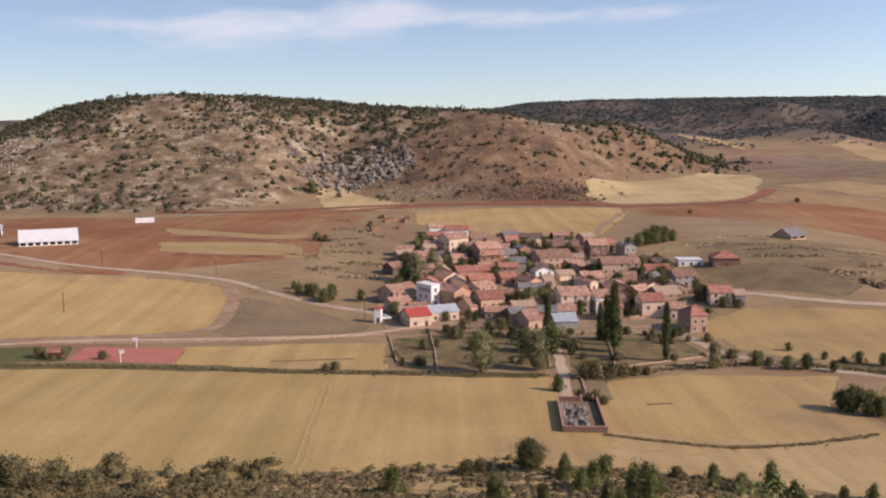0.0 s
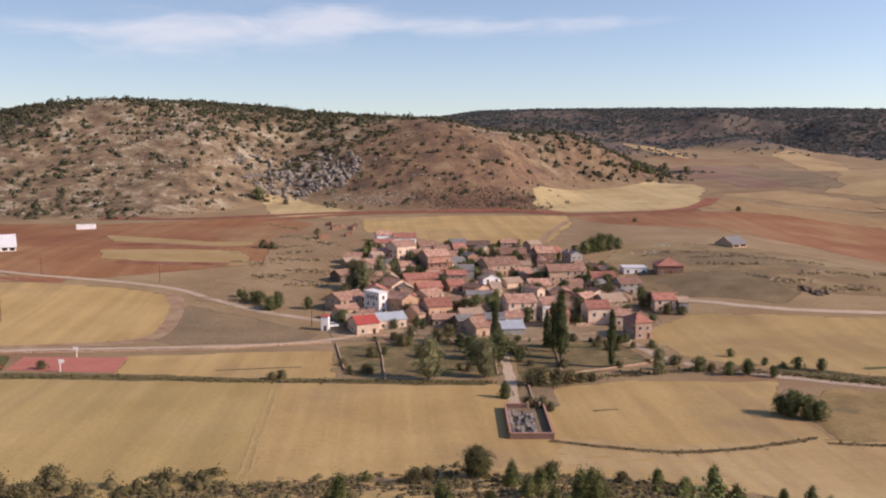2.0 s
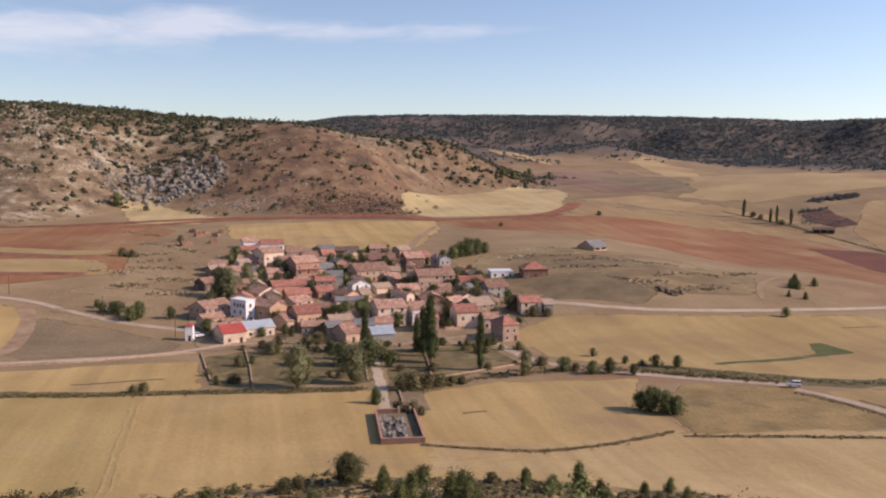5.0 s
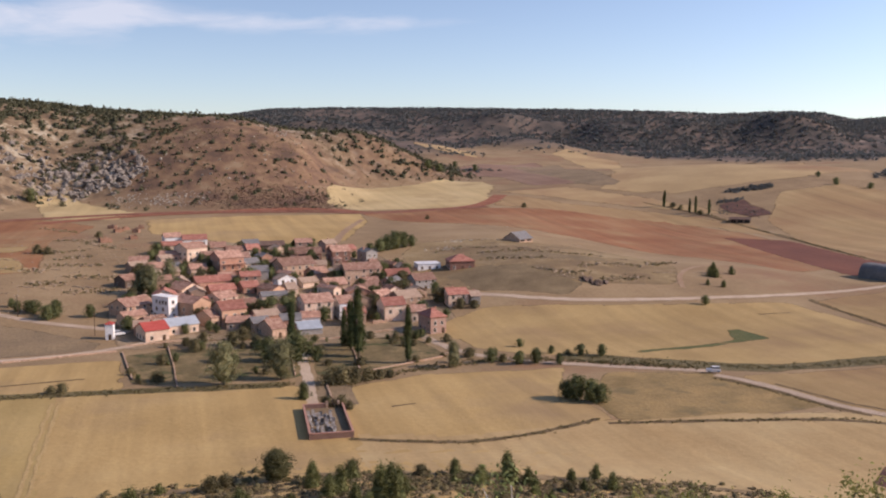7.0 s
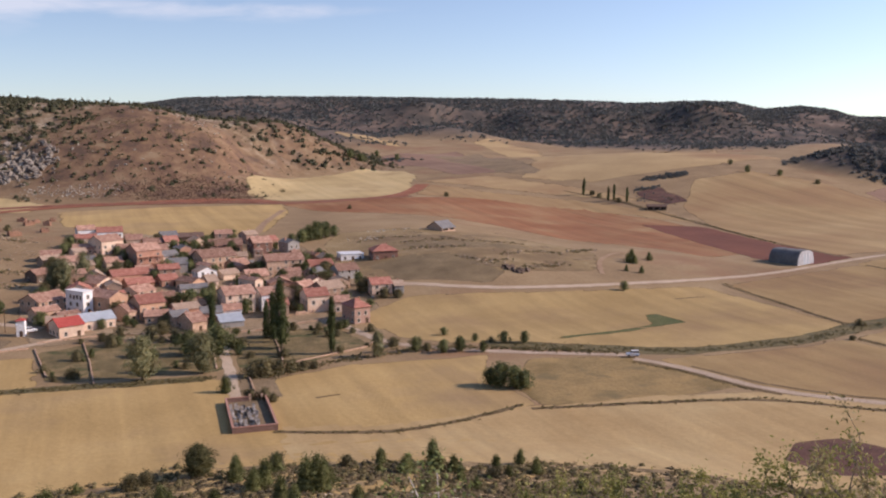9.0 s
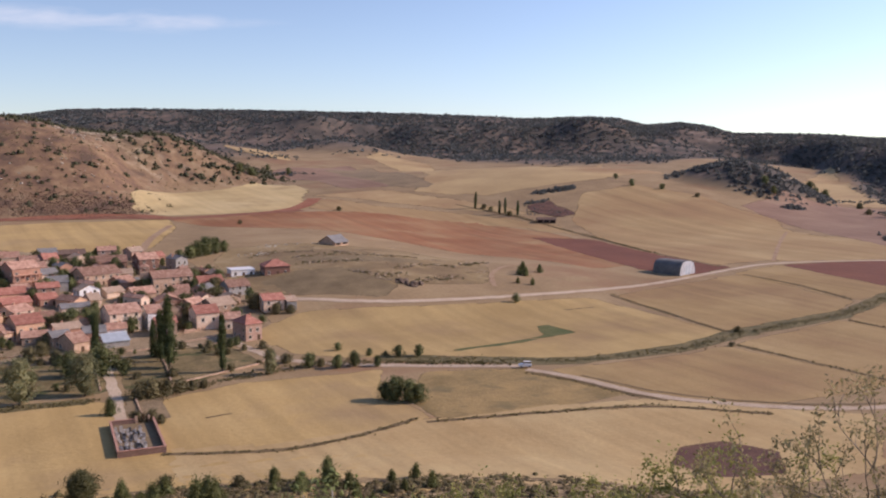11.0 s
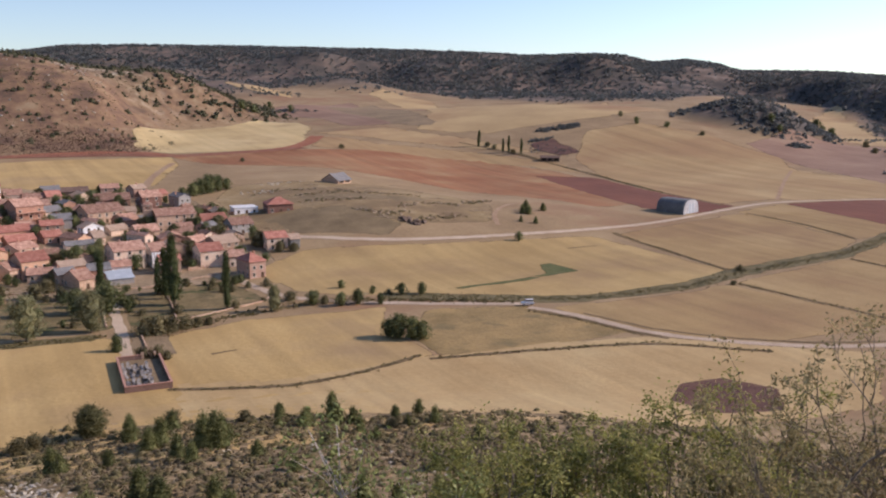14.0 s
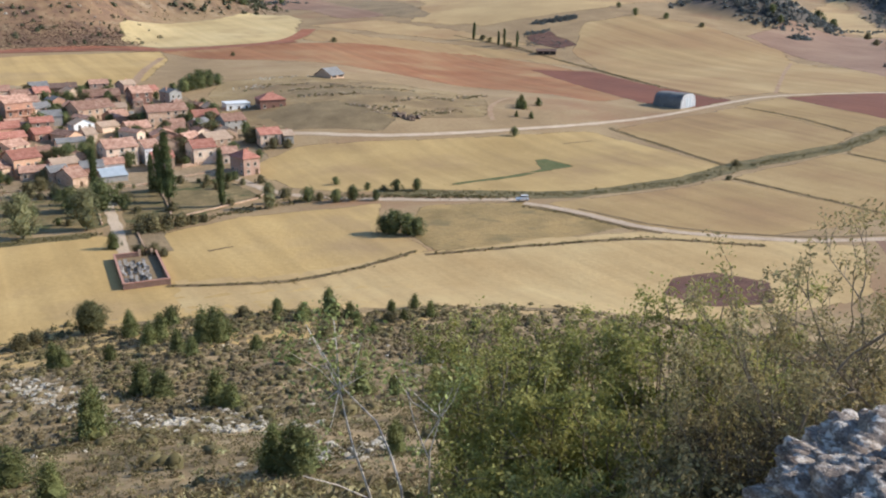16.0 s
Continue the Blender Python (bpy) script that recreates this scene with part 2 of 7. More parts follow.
M["palefar"] = mat("far_stubble", [(0.391, 0.270, 0.132), (0.483, 0.345, 0.172)], 50, 3, patch=((0.30, 0.175, 0.09), 120, 0.5, 0.68), grain=0.07, bump=0.12, ragged=True)
M["red"] = mat("red_soil", [(0.250, 0.102, 0.046), (0.302, 0.142, 0.066), (0.338, 0.20, 0.098)], 60, 1.5, stripe=(9, 60, 0.16), patch=((0.35, 0.225, 0.11), 55, 0.54, 0.70), grain=0.07, bump=0.12, ragged=True)
M["darkred"] = mat("ploughed_red", [(0.16, 0.062, 0.040), (0.20, 0.078, 0.048)], 30, 1.0, stripe=(3, 40, 0.12), grain=0.07, bump=0.12, ragged=True)
M["redbrown"] = mat("red_brown_soil", [(0.205, 0.118, 0.080), (0.265, 0.162, 0.110), (0.31, 0.205, 0.135)], 60, 1.5, stripe=(6, 20, 0.1), grain=0.07, bump=0.12, ragged=True)
M["mound"] = mat("bare_red_mound", [(0.085, 0.042, 0.034), (0.12, 0.060, 0.045), (0.165, 0.090, 0.060)], 8, 0.8, ragged=True)
M["green"] = mat("green_meadow", [(0.085, 0.100, 0.035), (0.13, 0.128, 0.048)], 8, 0.8, ragged=True)
M["greenbank"] = mat("ditch_herbage", [(0.100, 0.088, 0.042), (0.150, 0.122, 0.058), (0.20, 0.155, 0.072)], 6, 0.7, ragged=True)
M["lawn"] = mat("lawn", [(0.09, 0.10, 0.035), (0.14, 0.135, 0.05)], 7, 0.6, ragged=True)
M["court"] = mat("sports_court_paint", [(0.46, 0.16, 0.115), (0.52, 0.20, 0.15)], 9, 0.5, bump=0.05)
M["garden"] = mat("garden_ground", [(0.120, 0.096, 0.044), (0.195, 0.145, 0.068), (0.285, 0.205, 0.100)], 9, 1.0, patch=((0.085, 0.088, 0.034), 10, 0.54, 0.62), ragged=True)
M["village"] = mat("village_earth", [(0.22, 0.158, 0.092), (0.30, 0.218, 0.132), (0.40, 0.30, 0.195)], 14, 0.9, ragged=True)
M["limestone"] = mat("broken_limestone", [(0.30, 0.24, 0.16), (0.52, 0.47, 0.38), (0.62, 0.58, 0.50)], 2.2, 0.25, bump=0.6, ragged=True)
M["gravel"] = mat("gravel_road", [(0.43, 0.325, 0.23), (0.52, 0.405, 0.30)], 9, 0.4)
M["track"] = mat("dirt_track", [(0.47, 0.355, 0.25), (0.57, 0.45, 0.33)], 8, 0.4)
M["redtrack"] = mat("red_dirt_track", [(0.265, 0.092, 0.050), (0.32, 0.140, 0.080)], 12, 0.6)
M["bank"] = mat("red_earth_bank", [(0.185, 0.066, 0.042), (0.255, 0.105, 0.064), (0.28, 0.15, 0.092)], 10, 0.8)
M["verge"] = mat("dusty_red_verge", [(0.285, 0.175, 0.105), (0.355, 0.235, 0.145), (0.40, 0.285, 0.18)], 7, 0.6)
M["tram"] = mat("wheel_ruts", [(0.44, 0.305, 0.132), (0.49, 0.345, 0.155)], 6, 0.6, bump=0.1)
M["pasture"] = mat("dry_pasture", [(0.225, 0.158, 0.078), (0.285, 0.202, 0.10), (0.35, 0.262, 0.145)], 18, 1.2, patch=((0.20, 0.135, 0.072), 30, 0.5, 0.66), grain=0.2, bump=0.2, ragged=True)
M["weedy"] = mat("dry_weeds", [(0.155, 0.112, 0.06), (0.205, 0.148, 0.08), (0.25, 0.185, 0.10)], 14, 0.9, grain=0.2, bump=0.2, ragged=True)
M["ditch"] = mat("ditch_weeds", [(0.14, 0.095, 0.05), (0.20, 0.14, 0.07)], 5, 0.6)


def ground_material():
    m = mat("dry_ground", [(0.25, 0.170, 0.091), (0.305, 0.210, 0.113), (0.36, 0.257, 0.141)], 34, 1.4, patch=((0.27, 0.145, 0.08), 85, 0.55, 0.72), grain=0.15, bump=0.15)
    nt = m.node_tree
    N, K = nt.nodes.new, nt.links.new
    bs = next(n for n in nt.nodes if n.type == "BSDF_PRINCIPLED")
    geo = next(n for n in nt.nodes if n.type == "NEW_GEOMETRY")
    base = bs.inputs["Base Color"].links[0].from_socket

    def blotch(cols, metres, lo, hi, detail=6):
        n, r = N("ShaderNodeTexNoise"), N("ShaderNodeValToRGB")
        n.inputs["Scale"].default_value, n.inputs["Detail"].default_value, n.inputs["Roughness"].default_value = 1 / metres, detail, 0.68
        K(geo.outputs["Position"], n.inputs["Vector"])
        K(n.outputs[0], r.inputs[0])
        e = r.color_ramp.elements
        e[0].position, e[1].position = lo, hi
        e[0].color, e[1].color = (*cols[0], 1), (*cols[-1], 1)
        for i, c in enumerate(cols[1:-1]):
            e.new(lo + (hi - lo) * (i + 1) / (len(cols) - 1)).color = (*c, 1)
        return r.outputs[0]

    def over(a, b, attr):
        at, x = N("ShaderNodeAttribute"), N("ShaderNodeMix")
        at.attribute_name = attr
        x.data_type = "RGBA"
        K(at.outputs["Fac"], x.inputs[0])
        K(a, x.inputs[6])
        K(b, x.inputs[7])
        return x.outputs[2]

    hill = blotch([(0.125, 0.090, 0.058), (0.200, 0.136, 0.082), (0.275, 0.205, 0.126), (0.42, 0.355, 0.255)], 16, 0.39, 0.63, 12)
    red = blotch([(0.11, 0.072, 0.05), (0.175, 0.105, 0.066), (0.235, 0.145, 0.082), (0.28, 0.20, 0.12)], 22, 0.38, 0.64, 10)
    wood = blotch([(0.080, 0.070, 0.060), (0.112, 0.092, 0.076), (0.180, 0.130, 0.100), (0.27, 0.215, 0.17)], 55, 0.38, 0.70, 11)
    scrub = blotch([(0.145, 0.104, 0.056), (0.265, 0.186, 0.098), (0.385, 0.275, 0.148), (0.52, 0.40, 0.25)], 5, 0.37, 0.72, 10)
    c = over(base, hill, "hill")
    c = over(c, red, "knoll")
    c = over(c, wood, "wood")
    c = over(c, scrub, "scrub")
    K(c, bs.inputs["Base Color"])
    return m


# ---- mesh helpers ----
def mesh_object(name, verts, faces, material, parent=None, label="", smooth=False):
    me = bpy.data.meshes.new(name)
    me.from_pydata([tuple(v) for v in verts], [], [tuple(q) for q in faces])
    if material:
        me.materials.append(material)
    if smooth:
        me.polygons.foreach_set("use_smooth", [True] * len(me.polygons))
    me.update()
    ob = new(name, me)
    if parent:
        ob.parent = parent
    if label:
        tagged(ob, label)
    return ob


def part(name, bm, material, parent, label="", smooth=False):
    me = bpy.data.meshes.new(name)
    bm.normal_update()
    bm.to_mesh(me)
    bm.free()
    me.materials.append(material)
    if smooth:
        me.polygons.foreach_set("use_smooth", [True] * len(me.polygons))
    ob = new(name, me)
    ob.parent = parent
    if label:
        tagged(ob, label)
    return ob


def box(bm, x0, y0, z0, x1, y1, z1, m=None):
    vs = [bm.verts.new((x, y, z)) for z in (z0, z1) for x, y in ((x0, y0), (x1, y0), (x1, y1), (x0, y1))]
    if m is not None:
        for v in vs:
            v.co = m @ v.co
    for q in ((3, 2, 1, 0), (4, 5, 6, 7), (0, 1, 5, 4), (1, 2, 6, 5), (2, 3, 7, 6), (3, 0, 4, 7)):
        bm.faces.new([vs[i] for i in q])
    return vs


def boxed(name, material, parent, *dims, label=""):
    bm = bmesh.new()
    box(bm, *dims)
    return part(name, bm, material, parent, label)


def empty(name, x, y, yaw=0.0, sink=0.0, z=None):
    ob = new(name)
    ob.matrix_world = pose(x, y, (float(height(x, y)) if z is None else z) - sink, 0, 0, yaw)
    return ob
# ---- the ground, one sheet to the horizon ----
def build_ground():
    az = np.concatenate([np.arange(-30, 62, 0.3), np.arange(62, 330, 4.0)])
    n = len(az)
    d = np.concatenate([[0.6, 1.2, 1.8, 2.4], np.geomspace(3.0, 12, 24), np.geomspace(12, 190, 120)[1:], np.geomspace(190, 2700, 260)[1:], np.geomspace(2700, 4900, 14)[1:]])
    A, D = np.meshgrid(np.radians(az), d)
    X, Y = np.sin(A) * D, np.cos(A) * D
    Z = height(X, Y)
    verts = np.column_stack([X.ravel(), Y.ravel(), Z.ravel()])
    verts = np.vstack([verts, [0, 0, float(height(0.0, 0.01))]])
    rows, faces = len(d), []
    for i in range(rows - 1):
        a = i * n + np.arange(n)
        b = i * n + (np.arange(n) + 1) % n
        faces.append(np.column_stack([a, a + n, b + n, b]))
    faces = np.vstack(faces)
    tris = [(len(verts) - 1, k, (k + 1) % n) for k in range(n)]
    ob = mesh_object("ground", verts.tolist(), faces.tolist() + tris, ground_material(), smooth=True)
    x, y = verts[:, 0], verts[:, 1]
    dd, aa = np.hypot(x, y), np.degrees(np.arctan2(x, y))
    hill = hill_weight(x, y) * (1 - S(1400, 1700, y))
    knoll = np.clip(np.clip(bump(x, y, 60, 850, 150, 150) * 3.0, 0, 1) * S(715, 735, dd) + 0.75 * hill * S(140, 190, x), 0, 1)
    wood = 2.4 * spurs(x, y) + S(1690, 1800, dd + 160 * fbm(x, y, 300, 3) + 760 * S(48, 56, aa) + 230 * S(25, 30, aa) * (1 - S(41, 44, aa))) + 3.0 * knob_weight(x, y)
    scrub = (1 - S(183, 200, dd + 22 * fbm(x, y, 40, 3))) * S(4, 9, dd) + S(90, 100, np.abs((aa - 15 + 180) % 360 - 180)) * (dd < 600)
    for key, w in (("hill", hill), ("knoll", knoll), ("wood", wood), ("scrub", scrub)):
        at = ob.data.attributes.new(key, "FLOAT", "POINT")
        at.data.foreach_set("value", np.clip(w, 0, 1).astype(np.float32))
    return tagged(ob, "dry tan valley floor rising to scrub-covered hills", "ground", kind="structure")


def clip(poly, axis, limit, keep_above):
    out = []
    for a, b in zip(poly, poly[1:] + poly[:1]):
        ia, ib = (a[axis] >= limit) == keep_above, (b[axis] >= limit) == keep_above
        if ia:
            out.append(a)
        if ia != ib:
            q = (limit - a[axis]) / (b[axis] - a[axis])
            out.append((a[0] + (b[0] - a[0]) * q, a[1] + (b[1] - a[1]) * q))
    return out


def soften(poly, rounds=2, closed=True, e=0.9):
    for _ in range(rounds):
        pairs = list(zip(poly, poly[1:] + poly[:1])) if closed else list(zip(poly, poly[1:]))
        fresh = []
        for a, b in pairs:
            fresh += [(a[0] * e + b[0] * (1 - e), a[1] * e + b[1] * (1 - e)), (a[0] * (1 - e) + b[0] * e, a[1] * (1 - e) + b[1] * e)]
        poly = fresh if closed else [poly[0]] + fresh[1:-1] + [poly[-1]]
    return poly


def area(poly):
    return sum(a[0] * b[1] - b[0] * a[1] for a, b in zip(poly, poly[1:] + poly[:1])) / 2


def widened(poly, by):
    """The outline pushed outwards by so many metres, so that neighbouring fields meet."""
    out, n = [], len(poly)
    for i, p in enumerate(poly):
        a, b = poly[i - 1], poly[(i + 1) % n]
        e1, e2 = Vector((p[0] - a[0], p[1] - a[1])).normalized(), Vector((b[0] - p[0], b[1] - p[1])).normalized()
        side = Vector((e1.y + e2.y, -e1.x - e2.x))
        if side.length < 0.4:
            side = e1 - e2
        side.normalize()
        out.append((p[0] + side.x * by, p[1] + side.y * by))
    return out


FLAT = ("gravel_road", "dirt_track", "red_dirt_track", "red_earth_bank", "wheel_ruts", "ditch_weeds", "dusty_red_verge", "sports_court_paint", "green_meadow", "ditch_herbage", "ploughed_red", "terrace_stubble", "bare_red_mound")


def drape(name, poly, material, lift, ragged=0.0):
    if area(poly) < 0:
        poly = poly[::-1]
    if ragged:
        dense = []
        for a, b in zip(poly, poly[1:] + poly[:1]):
            k = max(1, int(math.dist(a, b) / (ragged * 4)))
            dense += [(a[0] + (b[0] - a[0]) * i / k, a[1] + (b[1] - a[1]) * i / k) for i in range(k)]
        P = np.array(dense)
        wob = np.column_stack([fbm(P[:, 0], P[:, 1], ragged * 9, 3), fbm(P[:, 0] + 91, P[:, 1] + 37, ragged * 9, 3)])
        poly = [tuple(p) for p in P + wob * ragged * 2]
    xs, ys = [p[0] for p in poly], [p[1] for p in poly]
    mean = math.hypot(sum(xs) / len(xs), sum(ys) / len(ys))
    cell = max(2.0, mean * 0.012)
    index, verts, faces = {}, [], []
    for i in range(math.floor(min(xs) / cell), math.floor(max(xs) / cell) + 1):
        col = clip(clip(poly, 0, i * cell, True), 0, (i + 1) * cell, False)
        if len(col) < 3:
            continue
        lo, hi = min(p[1] for p in col), max(p[1] for p in col)
        for j in range(math.floor(lo / cell), math.floor(hi / cell) + 1):
            q = clip(clip(col, 1, j * cell, True), 1, (j + 1) * cell, False)
            if len(q) < 3:
                continue
            face = []
            for p in q:
                key = (round(p[0], 2), round(p[1], 2))
                if key not in index:
                    index[key] = len(verts)
                    verts.append(key)
                if index[key] not in face:
                    face.append(index[key])
            if len(face) >= 3:
                faces.append(face)
    V = np.array(verts)
    dist = np.hypot(V[:, 0], V[:, 1])
    grid = V / cell
    inner = (np.abs(grid - np.round(grid)) * cell < 0.012).all(axis=1)
    proud = lift * 0.12 + 0.00005 * dist + 0.0009 * np.clip(dist - 560, 0, 400)
    Z = height(V[:, 0], V[:, 1]) + proud * (np.where(inner, 1.0, 0.22) if material.name not in FLAT else 1.0)
    ob = mesh_object(name, np.column_stack([V, Z]).tolist(), faces, material, smooth=True)
    e = 1.5
    slope_x = (height(V[:, 0] + e, V[:, 1]) - height(V[:, 0] - e, V[:, 1])) / (2 * e)
    slope_y = (height(V[:, 0], V[:, 1] + e) - height(V[:, 0], V[:, 1] - e)) / (2 * e)
    up = np.column_stack([-slope_x, -slope_y, np.ones(len(V))])
    ob.data.normals_split_custom_set_from_vertices((up / np.linalg.norm(up, axis=1)[:, None]).tolist())
    at = ob.data.attributes.new("rim", "FLOAT", "POINT")
    at.data.foreach_set("value", (~inner).astype(np.float32))
    return ob


FIELD_LABELS = {
    "ochre": "ochre stubble field beside the village houses",
    "straw": "harvested straw-coloured stubble field", "dun": "dun-coloured harvested stubble field by a ditch", "olive": "harvested olive-tan stubble field with faint tracks", "sheepy": "grazed pale stubble strip below the road",
    "rough": "rough ochre pasture with weeds", "fallow": "grey-brown fallow plot of dry weeds", "yellow": "bright pale yellow wheat stubble on a slope",
    "strawpatch": "terraced stubble patch in red soil", "pale": "pale beige stubble on a rolling rise", "palefar": "far pale stubble field below the woods",
    "red": "red clay soil field with stubble streaks", "darkred": "freshly ploughed dark red field", "redbrown": "dusty red-brown bare field",
    "pasture": "dry tan grazing pasture with old ledges", "weedy": "dark grey-brown patch of dry weeds", "mound": "dark bare reddish earth patch", "green": "small green wet meadow strip", "greenbank": "green weedy bank along a ditch", "lawn": "mown green playground lawn",
    "court": "faded red painted sports court", "garden": "walled garden ground with dry grass", "village": "beaten pale earth of village lanes", "limestone": "patch of broken white limestone on the slope"}
LIFTS = {"weedy": 0.24, "olive": 0.30, "fallow": 0.24, "garden": 0.10, "village": 0.08, "green": 0.22, "greenbank": 0.26, "strawpatch": 0.22, "court": 0.24, "mound": 0.24, "darkred": 0.20, "pale": 0.18, "rough": 0.18, "sheepy": 0.16, "limestone": 0.12, "straw": 0.14, "dun": 0.14}
RAGGED = {"pasture": 3.0, "weedy": 3.0, "greenbank": 1.2, "green": 1.0, "red": 3.0, "limestone": 0.6, "mound": 1.8, "fallow": 0.8, "court": 0, "lawn": 0.3, "garden": 0.8, "village": 2.0, "pale": 2.5, "redbrown": 3.0, "palefar": 4.0, "strawpatch": 1.5}


MEETING = ("straw", "ochre", "olive", "dun", "rough", "sheepy", "pale", "palefar", "red", "darkred", "redbrown", "yellow")
LAID = []


def field(kind, *corners):
    LAID.append(kind)
    poly = [(float(a), float(b)) for a, b in corners]
    if area(poly) < 0:
        poly = poly[::-1]
    if kind in MEETING:
        far = math.hypot(*poly[0])
        poly = widened(poly, 4.0 if far < 450 else 6.5)
    if kind != "court":
        poly = soften(poly, 2, e=0.94)
    ob = drape("sports_court" if kind == "court" else "lawn" if kind == "lawn" else "field", poly, M[kind], LIFTS.get(kind, 0.12) + 0.006 * len(LAID), RAGGED.get(kind, 0.9))
    return tagged(ob, FIELD_LABELS[kind], "court" if kind == "court" else "field", kind="structure")


STRIPS = {"gravel": ("road", "pale gravel country road with worn verges", 0.34), "track": ("track", "narrow pale dirt track", 0.32), "redtrack": ("track", "red clay farm track", 0.28),
          "bank": ("bank", "steep red earth bank below the hill", 0.40),
          "verge": ("verge", "dusty reddish verge along a field", 0.28),
          "tram": ("wheel_track", "faint pale wheel ruts across stubble", 0.42), "ditch": ("ditch", "dry weedy ditch between fields", 0.30)}


def strip(kind, width, *line):
    pts = soften([(float(a), float(b)) for a, b in line], 3, closed=False, e=0.75)
    lefts, rights = [], []
    for i, p in enumerate(pts):
        a, b = pts[max(0, i - 1)], pts[min(len(pts) - 1, i + 1)]
        dx, dy = b[0] - a[0], b[1] - a[1]
        n = math.hypot(dx, dy) or 1
        w = width / 2
        lefts.append((p[0] - dy / n * w, p[1] + dx / n * w))
        rights.append((p[0] + dy / n * w, p[1] - dx / n * w))
    name, label, lift = STRIPS[kind]
    ob = drape(name, lefts + rights[::-1], M[kind], lift + 0.42, 0.35)
    return tagged(ob, label, name, kind="structure")


build_ground()
# fields, court and lawn
field("olive", (-160, 281), (-94, 277), (-37, 270), (-35, 236), (-31, 168), (-58, 166), (-107, 185))
field("straw", (-45, 268), (2, 265), (29, 261), (31, 245), (26, 211), (39, 208), (63, 200), (99, 197), (77, 153), (29, 142), (-9, 159), (-40, 168), (-44, 236))
field("straw", (49, 255), (72, 263), (114, 261), (102, 240), (104, 211), (85, 203), (65, 202), (41, 212), (41, 231))
field("rough", (128, 251), (155, 241), (157, 232), (168, 204), (141, 205), (110, 208), (113, 226))
field("sheepy", (42, 213), (67, 202), (102, 204), (138, 200), (167, 192), (191, 170), (210, 155), (177, 130), (151, 132), (118, 140), (77, 161), (39, 191))
field("fallow", (37, 263), (49, 264), (47, 238), (42, 237), (36, 245))
field("straw", (-230, 419), (-163, 415), (-125, 411), (-101, 400), (-92, 382), (-91, 336), (-121, 327), (-174, 313))
field("fallow", (-86, 386), (-52, 363), (-27, 340), (-30, 329), (-79, 324), (-87, 334), (-87, 380))
field("straw", (-88, 307), (-23, 311), (-19, 275), (-84, 284))
field("red", (-326, 620), (-287, 635), (-192, 635), (-97, 695), (-58, 644), (-76, 544), (-70, 470), (-101, 453), (-134, 441), (-159, 427), (-206, 453), (-250, 473))
field("strawpatch", (-177, 574), (-104, 529), (-77, 533), (-80, 511), (-100, 511), (-160, 531))
field("strawpatch", (-159, 498), (-121, 503), (-79, 497), (-69, 463), (-90, 459), (-149, 472))
field("yellow", (-109, 810), (-93, 822), (-36, 734), (-45, 692), (-87, 703))
field("straw", (-18, 682), (50, 692), (130, 691), (125, 642), (88, 520), (38, 519), (16, 550), (-12, 590))
field("yellow", (146, 858), (180, 886), (219, 905), (284, 955), (308, 925), (302, 869), (276, 815), (252, 742), (211, 724), (142, 722), (128, 765), (134, 820))
field("red", (138, 701), (242, 703), (311, 701), (369, 663), (394, 568), (355, 417), (305, 399), (298, 468), (258, 536), (211, 591), (151, 642))
field("darkred", (370, 552), (395, 525), (373, 421), (373, 373), (343, 364), (333, 385), (344, 441))
field("pale", (456, 619), (525, 691), (583, 702), (611, 643), (605, 549), (562, 494), (428, 386), (375, 380), (388, 438), (420, 531))
field("pale", (565, 493), (560, 430), (521, 347), (426, 377))
field("darkred", (412, 360), (474, 347), (534, 319), (426, 254), (402, 287))
field("redbrown", (628, 602), (722, 638), (802, 590), (589, 365), (537, 359), (576, 442), (608, 527))
field("dun", (267, 331), (360, 347), (350, 272), (322, 260), (263, 256))
field("dun", (366, 349), (404, 359), (395, 285), (358, 274))
field("dun", (320, 246), (386, 263), (460, 274), (326, 193))
field("dun", (247, 236), (312, 245), (320, 189), (286, 169), (251, 176))
field("dun", (167, 236), (208, 230), (240, 234), (247, 175), (200, 178), (175, 196))
field("ochre", (98, 338), (125, 352), (154, 344), (203, 335), (252, 330), (257, 256), (231, 245), (181, 250), (144, 274), (116, 286), (101, 300))
field("green", (145, 278), (173, 279), (193, 283), (200, 299), (206, 299), (208, 281), (197, 279), (172, 275), (150, 275))
field("greenbank", (127, 284), (148, 267), (182, 248), (228, 247), (266, 257), (329, 261), (391, 279), (494, 295), (468, 279), (389, 268), (318, 248), (258, 245), (221, 236), (175, 239), (134, 264), (118, 275))
field("greenbank", (-159, 290), (-88, 285), (-40, 275), (-15, 274), (30, 269), (29, 262), (-15, 267), (-39, 270), (-85, 276), (-155, 281))
field("lawn", (-169, 305), (-129, 311), (-123, 289), (-160, 288))
field("court", (-124, 309), (-89, 307), (-87, 286), (-123, 291))
field("garden", (-19, 319), (-5, 326), (23, 318), (44, 326), (35, 273), (-15, 276))
field("garden", (45, 317), (61, 325), (83, 324), (85, 291), (64, 276), (39, 273))
field("redbrown", (305, 1042), (514, 1269), (419, 936), (426, 839), (348, 860), (353, 970))
field("palefar", (454, 893), (743, 1228), (594, 857), (928, 1207), (690, 782), (574, 755), (520, 750), (441, 749), (424, 822))
field("palefar", (370, 825), (409, 736), (434, 651), (394, 710), (345, 771), (300, 825))
field("pale", (298, 798), (322, 744), (382, 688), (419, 603), (413, 543), (396, 619), (330, 692), (261, 731))
field("palefar", (975, 844), (1284, 1050), (1025, 799), (821, 597), (798, 614), (932, 778))
field("redbrown", (221, 157), (252, 153), (330, 168), (318, 140), (240, 118), (214, 128), (200, 133))
